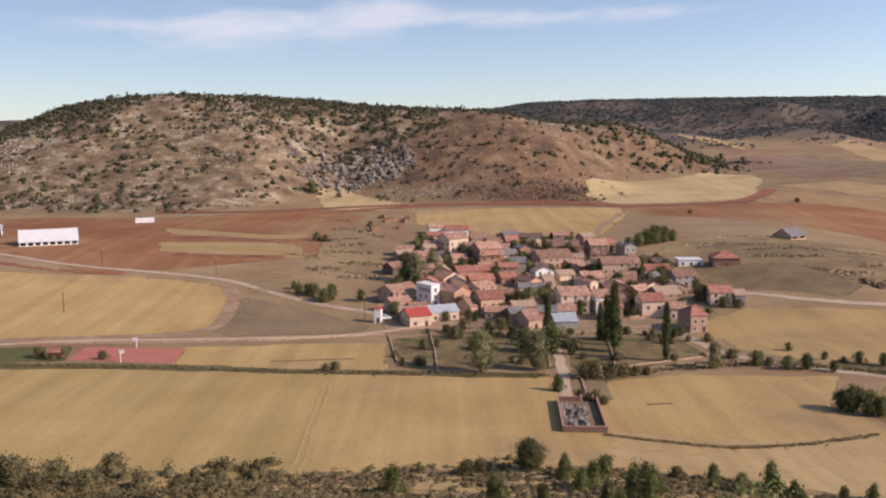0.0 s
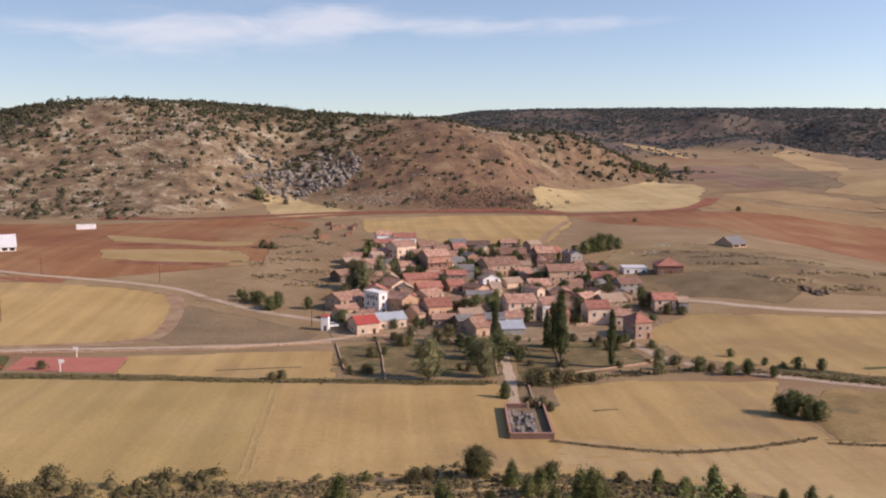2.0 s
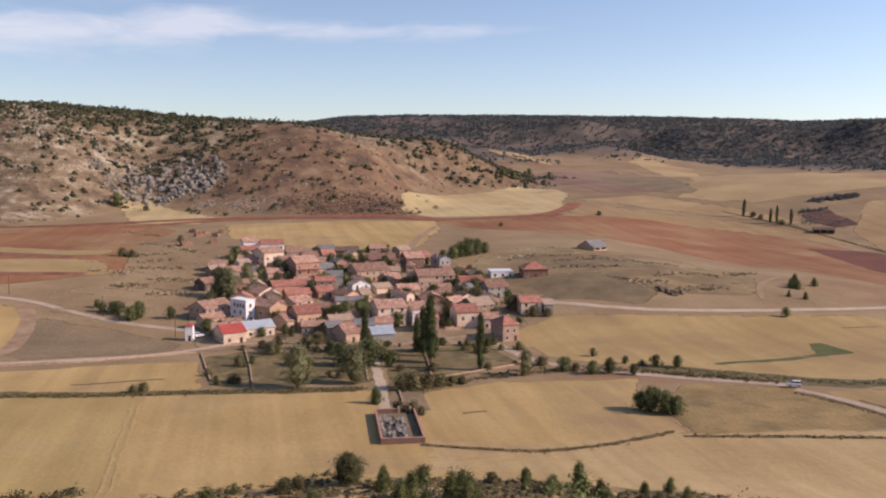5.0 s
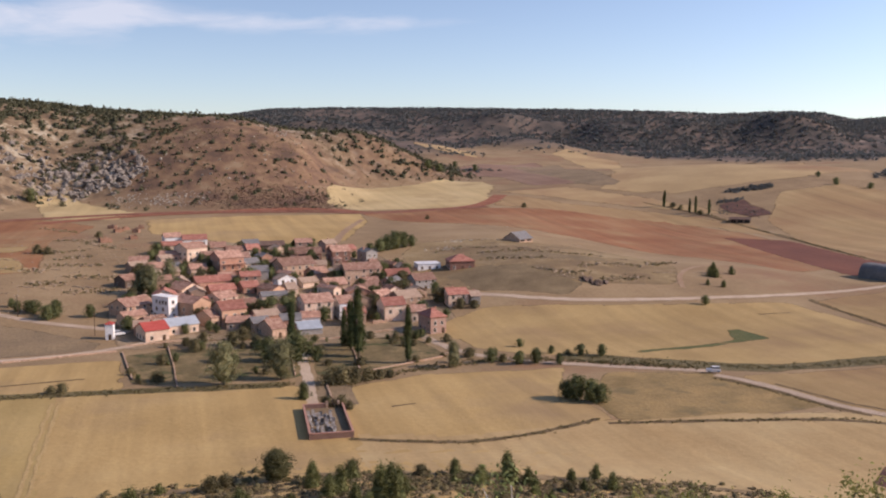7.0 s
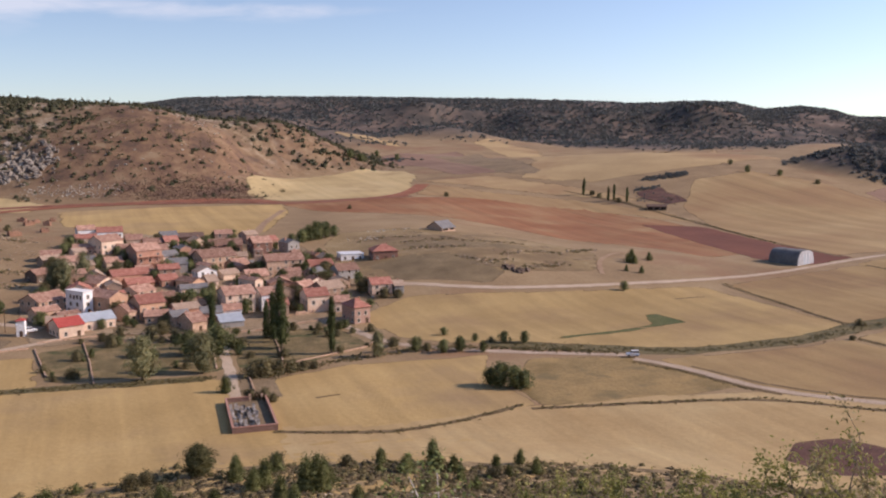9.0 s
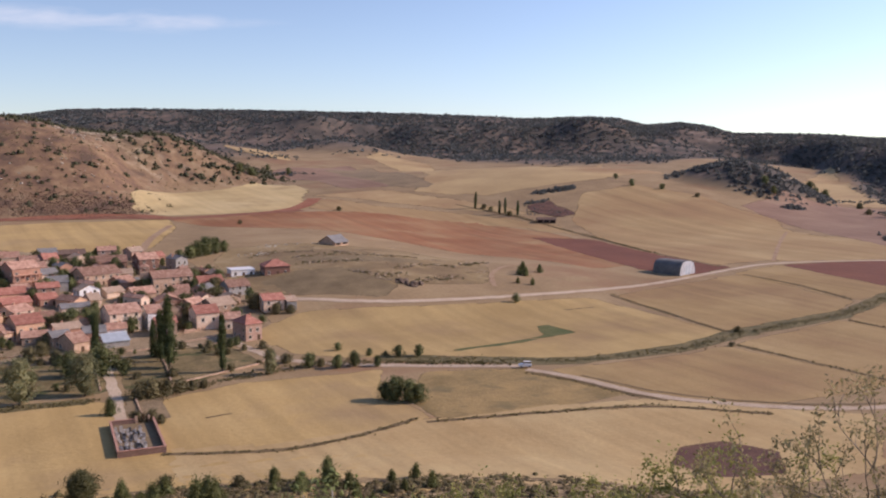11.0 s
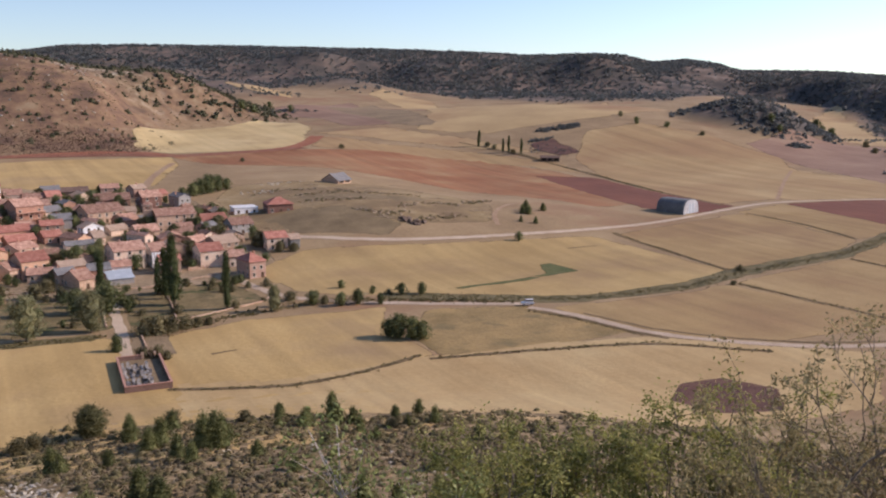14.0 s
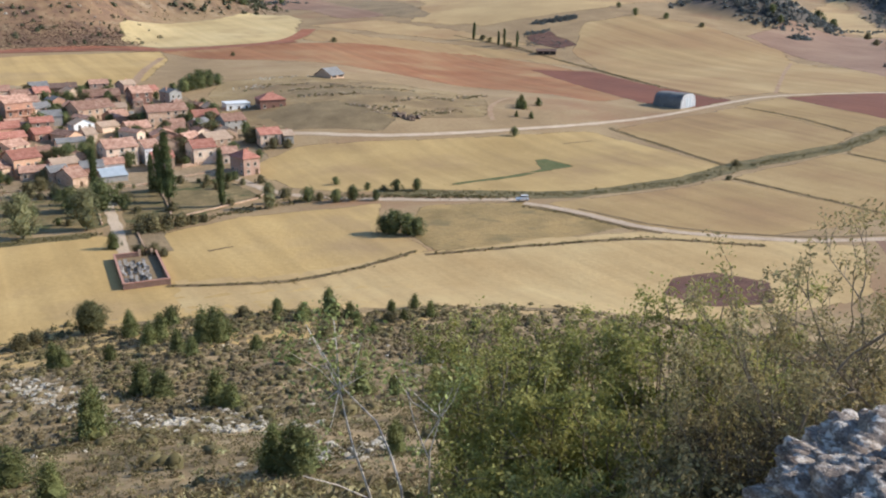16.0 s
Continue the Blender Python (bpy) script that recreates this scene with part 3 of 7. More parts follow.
field("mound", (150, 160), (162, 157), (168, 144), (158, 134), (141, 138), (139, 151))
field("mound", (445, 682), (475, 693), (464, 629), (442, 628), (436, 654))
field("pasture", (113, 470), (134, 503), (165, 510), (190, 493), (232, 480), (243, 445), (239, 401), (219, 364), (127, 378), (112, 400))
field("weedy", (140, 421), (169, 411), (176, 388), (174, 371), (160, 358), (127, 378), (117, 408))
field("weedy", (150, 455), (186, 446), (214, 425), (205, 412), (176, 420), (150, 432))
field("village", (-20, 329), (-29, 374), (-24, 445), (-8, 528), (22, 533), (83, 501), (103, 474), (113, 395), (104, 347), (85, 323), (43, 317), (3, 328))
field("palefar", (609, 1432), (661, 1475), (656, 1291), (465, 879), (442, 857), (571, 1195))
field("fallow", (404, 1102), (537, 1238), (455, 952), (432, 834), (411, 808), (382, 853), (385, 983))
field("palefar", (402, 806), (445, 849), (548, 875), (522, 833), (458, 777), (422, 771))
field("palefar", (384, 1522), (462, 1409), (438, 1336), (389, 1416))
# roads, tracks and ditches
strip("gravel", 3.6, (-259, 473), (-225, 458), (-182, 436), (-138, 427), (-100, 416), (-79, 397), (-53, 374), (-31, 363), (-19, 354))
strip("track", 3.2, (-171, 308), (-155, 311), (-132, 318), (-85, 321), (-46, 322), (-20, 331), (-12, 339))
strip("track", 3.2, (33, 238), (35, 256), (37, 280), (38, 299), (43, 317))
strip("gravel", 3.6, (85, 329), (89, 302), (96, 285), (119, 267), (158, 246))
strip("gravel", 3.4, (158, 241), (166, 226), (172, 196), (189, 177), (207, 163), (252, 148))
strip("track", 3.8, (111, 384), (125, 373), (157, 352), (208, 344), (265, 343), (324, 352), (367, 363), (413, 372), (473, 354), (542, 324))
strip("redtrack", 13, (-93, 670), (-62, 693), (-19, 720), (53, 731), (118, 739), (137, 694), (182, 700), (247, 725), (290, 803))
strip("bank", 13, (-213, 676), (-145, 680), (-96, 703), (-25, 731), (37, 727), (116, 716), (133, 694), (202, 709), (248, 720))
strip("bank", 10, (-158, 516), (-134, 520), (-96, 506))
strip("bank", 7, (-139, 465), (-113, 464), (-82, 463))
strip("verge", 6, (-250, 459), (-202, 436), (-172, 422))
strip("verge", 4.5, (86, 514), (104, 582), (128, 650))
strip("verge", 2.5, (420, 378), (504, 449), (562, 494))
strip("verge", 2.4, (218, 360), (227, 380), (247, 402), (265, 413))
strip("verge", 6, (-169, 315), (-120, 323), (-87, 330), (-86, 355), (-90, 387), (-98, 406))
strip("redtrack", 5, (-243, 448), (-182, 424), (-150, 422))
strip("ditch", 1.6, (156, 238), (163, 224), (169, 198), (173, 191))
strip("ditch", 1.3, (169, 226), (176, 199), (192, 180), (210, 166), (254, 151))
strip("ditch", 2, (103, 209), (84, 202), (65, 200), (48, 206), (38, 211))
strip("ditch", 2, (189, 168), (166, 190), (136, 198), (104, 205))
strip("ditch", 2, (266, 335), (264, 297), (259, 255))
strip("ditch", 2, (364, 347), (363, 307), (354, 272))
strip("ditch", 2, (246, 236), (248, 206), (249, 175))
strip("ditch", 2, (317, 245), (318, 216), (318, 188))
strip("ditch", 2.5, (398, 727), (419, 654), (414, 551), (383, 433), (374, 374))

for off in (0.0, 1.9):
    strip("tram", 0.9, (-35 + off, 264), (-34 + off, 221), (-32 + off, 175))
    strip("tram", 0.6, (112, 246 + off), (104 - off, 238), (101 - off, 226))
strip("ditch", 1.2, (-56, 287), (-42, 288), (-29, 289))
strip("ditch", 1.0, (54, 235), (58, 236), (61, 236))
strip("ditch", 1.2, (228, 318), (236, 318), (243, 317))
# ---- the village ----
W = {
    "white": mat("white_render", [(0.80, 0.79, 0.77), (0.86, 0.85, 0.83)], 3, 0.4, bump=0.08),
    "cream": mat("cream_render", [(0.66, 0.465, 0.340), (0.74, 0.555, 0.415), (0.80, 0.645, 0.505)], 2.5, 0.35, bump=0.12, random_tint=0.12),
    "orange": mat("ochre_render", [(0.56, 0.34, 0.22), (0.66, 0.43, 0.29)], 2.5, 0.35, bump=0.12, random_tint=0.12),
    "pink": mat("pink_render", [(0.42, 0.265, 0.20), (0.51, 0.34, 0.265)], 2.5, 0.35, bump=0.12),
    "brick": mat("old_brick", [(0.42, 0.225, 0.155), (0.54, 0.315, 0.22)], 1.5, 0.25, bump=0.25, random_tint=0.15),
    "darkbrick": mat("dark_brick", [(0.22, 0.115, 0.085), (0.28, 0.15, 0.11)], 1.5, 0.25, bump=0.25),
    "stone": mat("rubble_stone", [(0.42, 0.275, 0.190), (0.52, 0.355, 0.250), (0.60, 0.44, 0.32)], 0.9, 0.25, bump=0.4, random_tint=0.15),
    "brown": mat("brown_render", [(0.30, 0.20, 0.14), (0.38, 0.27, 0.20)], 2.0, 0.3, bump=0.15),
    "grey": mat("grey_block", [(0.30, 0.28, 0.26), (0.38, 0.36, 0.33)], 2.0, 0.3, bump=0.15, random_tint=0.1),
    "dark": mat("weathered_dark_wall", [(0.12, 0.085, 0.065), (0.18, 0.13, 0.10)], 2.0, 0.3, bump=0.2),
    "ledge": mat("ledge_stone", [(0.25, 0.18, 0.115), (0.36, 0.27, 0.18), (0.45, 0.36, 0.255)], 0.9, 0.25, bump=0.5),
    "pale_sheet": mat("pale_sheet_wall", [(0.46, 0.46, 0.47), (0.56, 0.56, 0.57)], 2.0, 0.4, rough=0.7, bump=0.1),
    "ruin": mat("ruined_adobe", [(0.27, 0.14, 0.09), (0.36, 0.22, 0.15)], 1.0, 0.3, bump=0.5),
}
ROOF = {
    "tile": mat("old_clay_tiles", [(0.25, 0.132, 0.092), (0.37, 0.212, 0.152), (0.49, 0.315, 0.236)], 1.6, 0.28, bump=0.5, random_tint=0.32),
    "tilered": mat("red_clay_tiles", [(0.29, 0.118, 0.084), (0.38, 0.162, 0.118), (0.46, 0.225, 0.165)], 1.8, 0.28, bump=0.5, random_tint=0.22),
    "red": mat("bright_red_roof", [(0.42, 0.075, 0.060), (0.48, 0.10, 0.08)], 2.0, 0.3, bump=0.3),
    "tan": mat("bleached_tiles", [(0.36, 0.25, 0.18), (0.46, 0.34, 0.25)], 1.6, 0.3, bump=0.5, random_tint=0.1),
    "slate": mat("grey_cement_roof", [(0.17, 0.162, 0.160), (0.25, 0.24, 0.232)], 2.0, 0.3, bump=0.3),
    "metal": mat("galvanised_roof", [(0.38, 0.42, 0.45), (0.48, 0.52, 0.55)], 3.0, 0.3, rough=0.5, bump=0.15, spec=0.5),
    "white": mat("white_sheet_roof", [(0.66, 0.66, 0.66), (0.76, 0.76, 0.76)], 3.0, 0.3, rough=0.6, bump=0.1),
    "dark": mat("dark_roof", [(0.13, 0.085, 0.065), (0.19, 0.125, 0.10)], 1.5, 0.3, bump=0.4),
}
ROOF["flat"] = W["white"]
GLASS = mat("window_glass", [(0.012, 0.013, 0.015), (0.022, 0.022, 0.024)], 1.0, 0.3, rough=0.15, bump=0.0, spec=0.5)
TIMBER = mat("dark_timber", [(0.085, 0.05, 0.03), (0.13, 0.08, 0.05)], 0.8, 0.1, rough=0.8, bump=0.2, random_tint=0.2)
SURROUND = mat("window_surround", [(0.48, 0.43, 0.36), (0.56, 0.51, 0.44)], 0.8, 0.1, bump=0.1)
WALL_WORDS = {"white": "whitewashed", "cream": "cream-rendered", "orange": "ochre-rendered", "pink": "faded pink-rendered", "brick": "old brick", "darkbrick": "dark red brick", "stone": "rubble stone",
              "brown": "brown-rendered", "grey": "grey block", "dark": "weathered dark", "ruin": "crumbling red adobe"}
ROOF_WORDS = {"tile": "weathered clay tile roof", "tilered": "red clay tile roof", "red": "bright red roof", "tan": "bleached tile roof", "slate": "grey cement roof", "metal": "blue-grey metal roof",
              "white": "white sheet roof", "dark": "dark sagging roof", "flat": "flat parapet roof"}
rng = random.Random(5)


def window_meshes():
    bm = bmesh.new()
    for dims in ((-0.62, -0.06, -0.78, -0.45, 0.05, 0.78), (0.45, -0.06, -0.78, 0.62, 0.05, 0.78), (-0.45, -0.06, 0.62, 0.45, 0.05, 0.78), (-0.70, -0.12, -0.90, 0.70, 0.05, -0.62), (-0.03, -0.03, -0.62, 0.03, 0.02, 0.62)):
        box(bm, *dims)
    frame_mesh = bpy.data.meshes.new("window")
    bm.to_mesh(frame_mesh)
    frame_mesh.materials.append(SURROUND)
    bm.clear()
    box(bm, -0.46, -0.015, -0.63, 0.46, 0.03, 0.63)
    pane_mesh = bpy.data.meshes.new("pane")
    bm.to_mesh(pane_mesh)
    pane_mesh.materials.append(GLASS)
    bm.free()
    return frame_mesh, pane_mesh


WINDOW, PANE = window_meshes()


def window(parent, m):
    w = new("window", WINDOW)
    w.parent, w.matrix_local = parent, m
    p = new("pane", PANE)
    p.parent = w


def openings(root, w, dep, h, x_sides=True):
    """Windows on the four walls, storey by storey, and a door."""
    storeys = max(1, int((h + 0.5) / 2.6))
    sides = [(w, -dep / 2, 0, 0), (dep, -w / 2, 0, 90)] + ([(dep, -w / 2, 0, -90)] if x_sides else [])
    for length, off, _, turn in sides:
        n = max(1, int(length / 3.2))
        for k in range(storeys):
            zc = 1.45 + k * 2.6
            if zc + 0.8 > h + 0.2:
                continue
            for i in range(n):
                if rng.random() < (0.15 if turn == 0 else 0.35):
                    continue
                xc = (i + 0.5 - n / 2) * length / n + rng.uniform(-0.3, 0.3)
                door_here = k == 0 and turn == 0 and i == n // 2
                m = pose(0, 0, 0, 0, 0, turn) @ pose(xc, off, zc)
                if door_here:
                    d = boxed("door", TIMBER, root, -0.6, -0.05, 0.0, 0.6, 0.04, 2.1)
                    d.matrix_local = pose(xc, off, 0)
                else:
                    window(root, m)


def gable_walls(w, dep, h, rise, along_x):
    bm = bmesh.new()
    a, b = w / 2, dep / 2
    low = [bm.verts.new((x, y, -1.6)) for x, y in ((-a, -b), (a, -b), (a, b), (-a, b))]
    top = [bm.verts.new((x, y, h)) for x, y in ((-a, -b), (a, -b), (a, b), (-a, b))]
    if along_x:
        r = [bm.verts.new((-a, 0, h + rise)), bm.verts.new((a, 0, h + rise))]
        faces = [(low[0], low[1], top[1], top[0]), (low[2], low[3], top[3], top[2]), (low[1], low[2], top[2], r[1], top[1]), (low[3], low[0], top[0], r[0], top[3]), (top[0], top[1], r[1], r[0]), (top[2], top[3], r[0], r[1])]
    else:
        r = [bm.verts.new((0, -b, h + rise)), bm.verts.new((0, b, h + rise))]
        faces = [(low[1], low[2], top[2], top[1]), (low[3], low[0], top[0], top[3]), (low[0], low[1], top[1], r[0], top[0]), (low[2], low[3], top[3], r[1], top[2]), (top[1], top[2], r[1], r[0]), (top[3], top[0], r[0], r[1])]
    for q in faces:
        bm.faces.new(q)
    bm.faces.new(low[::-1])
    return bm


def gable_roof(w, dep, h, rise, along_x, over=0.4, thick=0.2):
    """Two tiled slopes in one body, with an uneven, slightly sagging lie."""
    bm = bmesh.new()
    L, half = (w, dep / 2) if along_x else (dep, w / 2)
    drop = rise / half * over
    n = max(4, int(L / 1.2))
    rows = []
    for i in range(n + 1):
        q = i / n
        px = -L / 2 - over + (L + 2 * over) * q
        sag = -0.12 * math.sin(math.pi * q) + rng.uniform(-0.04, 0.04)
        ring = []
        for py, pz in ((-half - over, h - drop + 0.03), (-half - over, h - drop + thick), (-half * 0.5, h + rise * 0.5 + thick + rng.uniform(-0.05, 0.02)), (-0.14, h + rise + thick), (0.0, h + rise + thick + 0.12), (0.14, h + rise + thick),
                       (half * 0.5, h + rise * 0.5 + thick + rng.uniform(-0.05, 0.02)), (half + over, h - drop + thick), (half + over, h - drop + 0.03), (0.0, h + rise + 0.03)):
            k = sag * (1 - abs(py) / (half + over)) if pz > h + rise * 0.4 else 0.0
            ring.append(bm.verts.new((px, py, pz + max(k, -0.02 if py == 0.0 and pz < h + rise + 0.1 else -1)) if along_x else (-py, px, pz + max(k, -0.02 if py == 0.0 and pz < h + rise + 0.1 else -1))))
        rows.append(ring)
    for r0, r1 in zip(rows, rows[1:]):
        for k in range(10):
            bm.faces.new((r0[k], r1[k], r1[(k + 1) % 10], r0[(k + 1) % 10]))
    bm.faces.new(rows[0])
    bm.faces.new(rows[-1][::-1])
    bmesh.ops.recalc_face_normals(bm, faces=bm.faces[:])
    return bm


def chimney(root, x, y, z):
    bm = bmesh.new()
    box(bm, x - 0.3, y - 0.3, z - 0.6, x + 0.3, y + 0.3, z + 0.9)
    box(bm, x - 0.38, y - 0.38, z + 0.9, x + 0.38, y + 0.38, z + 1.0)
    box(bm, x - 0.2, y - 0.2, z + 1.0, x + 0.2, y + 0.2, z + 1.2)
    part("chimney", bm, W["brick"], root)


def house(x, y, w, dep, h, yaw, wall, roof, style):
    h, w = max(h, 2.3), max(w, 3.5)
    c, s = math.cos(radians(yaw)), math.sin(radians(yaw))
    ground = min(float(height(x + c * a - s * b, y + s * a + c * b)) for a in (-w / 2, w / 2) for b in (-dep / 2, 0))
    root = empty("house" if style not in ("ruin", "lean") else "ruin" if style == "ruin" else "shed", x, y, yaw, z=ground)
    label = "%s village house with %s" % (WALL_WORDS[wall], ROOF_WORDS.get(roof, "no roof"))
    if style == "ruin":
        for i in range(6):
            x0 = -w / 2 + w * i / 6
            boxed("wall", W[wall], root, x0, -dep / 2, -1, x0 + w / 6, -dep / 2 + 0.5, h * rng.uniform(0.55, 1.1))
            boxed("wall", W[wall], root, x0, dep / 2 - 0.5, -1, x0 + w / 6, dep / 2, h * rng.uniform(0.5, 1.2))
        for x0 in (-w / 2 + 0.003, w / 2 - 0.503):
            boxed("wall", W[wall], root, x0, -dep / 2 + 0.503, -1, x0 + 0.5, dep / 2 - 0.503, h * rng.uniform(0.6, 1.0))
        return tagged(root, "roofless crumbling red adobe ruin on dry grass", "ruin")
    if style == "flat":
        bm = bmesh.new()
        box(bm, -w / 2, -dep / 2, -1.6, w / 2, dep / 2, h)
        part("wall", bm, W[wall], root)
        boxed("roof", ROOF[roof], root, -w / 2 - 0.25, -dep / 2 - 0.25, h + 0.003, w / 2 + 0.25, dep / 2 + 0.25, h + 0.28)
        openings(root, w, dep, h)
        if h > 5:
            for zc in (4.0, 6.9):
                for turn, off in ((0, -dep / 2), (-90, -w / 2)):
                    for xc in ((0.0,) if turn == 0 else (-2.2, 1.6)):
                        window(root, pose(0, 0, 0, 0, 0, turn) @ pose(xc, off - 0.02, zc))
        return tagged(root, "tall %s house with flat roof" % WALL_WORDS[wall] if h > 5 else "long low %s outbuilding with %s" % (WALL_WORDS[wall], ROOF_WORDS[roof]), "house")
    if style == "lean":
        bm = bmesh.new()
        box(bm, -w / 2, -dep / 2, -1.2, w / 2, dep / 2, h)
        part("wall", bm, W[wall], root)
        bm = bmesh.new()
        for v in box(bm, -w / 2 - 0.3, -dep / 2 - 0.4, h, w / 2 + 0.3, dep / 2 + 0.2, h + 0.14):
            v.co.z += (v.co.y + dep / 2) * 0.22
        part("roof", bm, ROOF[roof], root)
        return tagged(root, "low lean-to shed with a pale metal roof", "shed")
    along_x = style != "gfront"
    half = (dep if along_x else w) / 2
    rise = half * rng.uniform(0.40, 0.50)
    if style == "hip":
        bm = bmesh.new()
        box(bm, -w / 2, -dep / 2, -1.6, w / 2, dep / 2, h)
        part("wall", bm, W[wall], root)
        bm = bmesh.new()
        a, b = w / 2 + 0.45, dep / 2 + 0.45
        low = [bm.verts.new((px, py, z)) for z in (h - 0.1, h + 0.1) for px, py in ((-a, -b), (a, -b), (a, b), (-a, b))]
        k = max(0.0, a - b)
        r0, r1 = bm.verts.new((-k - 0.2, 0, h + rise + 0.2)), bm.verts.new((k + 0.2, 0, h + rise + 0.2))
        for q in ((low[3], low[2], low[1], low[0]), (low[0], low[1], low[5], low[4]), (low[1], low[2], low[6], low[5]), (low[2], low[3], low[7], low[6]), (low[3], low[0], low[4], low[7]),
                  (low[4], low[5], r1, r0), (low[5], low[6], r1), (low[6], low[7], r0, r1), (low[7], low[4], r0)):
            bm.faces.new(q)
        part("roof", bm, ROOF[roof], root)
    else:
        part("wall", gable_walls(w, dep, h, rise, along_x), W[wall], root)
        part("roof", gable_roof(w, dep, h, rise, along_x), ROOF[roof], root)
    if style == "arcade":
        bm = bmesh.new()
        n = max(3, int(w / 2.2))
        for k in range(2):
            for i in range(n + 1):
                xc = -w / 2 + w * i / n
                box(bm, xc - 0.18, -dep / 2 - 1.5, k * 3.2, xc + 0.18, -dep / 2 - 1.15, k * 3.2 + 2.7)
            box(bm, -w / 2 - 0.2, -dep / 2 - 1.55, k * 3.2 + 2.7, w / 2 + 0.2, -dep / 2 + 0.02, k * 3.2 + 3.1)
        part("gallery", bm, W["brick"], root, "two-storey brick gallery")
        label = "tall old brick house with arcaded gallery and tile roof"
    openings(root, w, dep, h)
    chimney(root, rng.uniform(-0.3, 0.3) * w, rng.uniform(0.05, 0.3) * dep, h + rise * 0.7)
    return tagged(root, label, "house", group="village houses")


house(-4.3, 533.2, 9.0, 8.8, 3.8, 10, "white", "tile", "gable")
house(7.9, 525.3, 13.0, 10.0, 3.4, 4, "white", "tilered", "gable")
house(5.3, 481.7, 12.5, 11.2, 6.9, 35, "cream", "tile", "gable")
house(19.1, 494.3, 8.1, 10.0, 4.2, 3, "cream", "tile", "gable")
house(21.6, 447.6, 12.2, 12.5, 8.9, 20, "brick", "tile", "arcade")
house(35.3, 434.8, 8.9, 10.0, 4.4, 0, "grey", "slate", "gable")
house(28.3, 485.4, 10.6, 10.0, 3.8, 7, "stone", "tile", "gable")
house(36.4, 485.3, 6.7, 10.0, 4.2, 9, "cream", "tilered", "gable")
house(47.1, 497.7, 14.6, 8.8, 3.6, -0, "dark", "dark", "gable")
house(48.2, 447.5, 9.5, 11.2, 4.8, 32, "cream", "tile", "gfront")
house(13.7, 423.0, 16.6, 10.0, 3.6, 16, "brick", "tilered", "gable")
house(16.8, 407.8, 11.1, 8.8, 3.2, 14, "brick", "tilered", "gable")
house(1.4, 410.0, 11.5, 11.2, 4.1, 38, "cream", "tile", "gfront")
house(-19.3, 382.4, 13.6, 11.2, 4.9, 41, "stone", "tile", "gable")
house(-6.4, 375.0, 4.5, 10.0, 8.9, 39, "white", "flat", "flat")
house(4.1, 373.3, 8.7, 12.5, 6.9, 37, "orange", "tile", "gfront")
house(16.1, 388.6, 9.4, 10.0, 4.7, 36, "cream", "tile", "gable")
house(18.0, 361.6, 9.9, 11.2, 6.5, 17, "orange", "tilered", "gable")
house(9.5, 358.6, 4.0, 10.0, 4.1, 36, "stone", "tile", "gable")
house(-1.1, 352.4, 11.6, 10.0, 3.5, 20, "cream", "metal", "gable")
house(-10.6, 343.5, 8.7, 10.0, 4.2, 22, "cream", "red", "gable")
house(-10.8, 361.6, 8.0, 8.8, 2.6, 30, "stone", "tile", "gable")
house(-23.5, 430.5, 7.2, 8.8, 3.7, 36, "dark", "tile", "gable")
house(-40.4, 542.9, 6.4, 5.0, 3.1, 22, "ruin", "none", "ruin")
house(-25.9, 556.1, 4.0, 5.0, 2.4, 13, "ruin", "none", "ruin")
house(-37.3, 602.4, 4.0, 3.8, 3.0, 24, "ruin", "none", "ruin")
house(38.0, 400.8, 6.9, 11.2, 4.3, 33, "orange", "tile", "gfront")
house(46.3, 402.3, 4.5, 10.0, 3.5, 11, "cream", "tan", "gable")
house(32.1, 337.6, 5.8, 11.2, 3.7, 23, "stone", "tile", "gable")
house(62.6, 472.2, 16.3, 11.2, 3.7, -3, "brick", "tile", "gable")
house(77.3, 455.7, 9.2, 11.2, 7.6, 8, "darkbrick", "tile", "gable")
house(92.7, 457.8, 6.4, 10.0, 6.0, 17, "grey", "slate", "gfront")
house(53.1, 442.5, 17.9, 12.5, 5.4, 21, "stone", "tile", "gable")
house(47.9, 426.8, 4.0, 10.0, 4.3, 32, "cream", "tile", "gfront")
house(81.0, 416.4, 17.6, 11.2, 7.6, 5, "stone", "tile", "gable")
house(99.3, 434.6, 4.0, 10.0, 4.1, 25, "brick", "tile", "gfront")
house(97.7, 413.4, 11.1, 10.0, 3.9, 5, "brick", "tilered", "gable")
house(105.4, 396.6, 10.0, 10.0, 4.7, 8, "grey", "tile", "gable")
house(117.5, 431.0, 11.2, 10.0, 3.2, -3, "white", "white", "flat")
house(131.9, 422.7, 12.1, 11.2, 4.4, -5, "darkbrick", "tilered", "hip")
house(51.6, 361.5, 11.8, 12.5, 7.6, 8, "cream", "tile", "gable")
house(62.8, 360.8, 5.8, 11.2, 6.6, 6, "white", "tile", "gable")
house(60.0, 377.4, 4.1, 11.2, 8.8, 29, "cream", "tile", "gfront")
house(45.9, 338.4, 8.7, 7.5, 2.2, 4, "grey", "metal", "lean")
house(81.3, 353.1, 8.9, 11.2, 6.5, 3, "cream", "tilered", "gable")
house(91.1, 371.1, 10.5, 11.2, 4.7, 19, "brown", "tan", "gable")
house(91.7, 329.4, 6.6, 10.5, 6.3, 12, "pink", "tilered", "hip")
house(112.4, 366.6, 8.8, 10.0, 5.2, -1, "cream", "tilered", "gable")
house(119.6, 363.8, 4.0, 7.5, 3.9, -2, "grey", "tan", "gable")
house(92.5, 442.5, 4.0, 7.5, 3.2, 16, "brick", "tile", "gable")
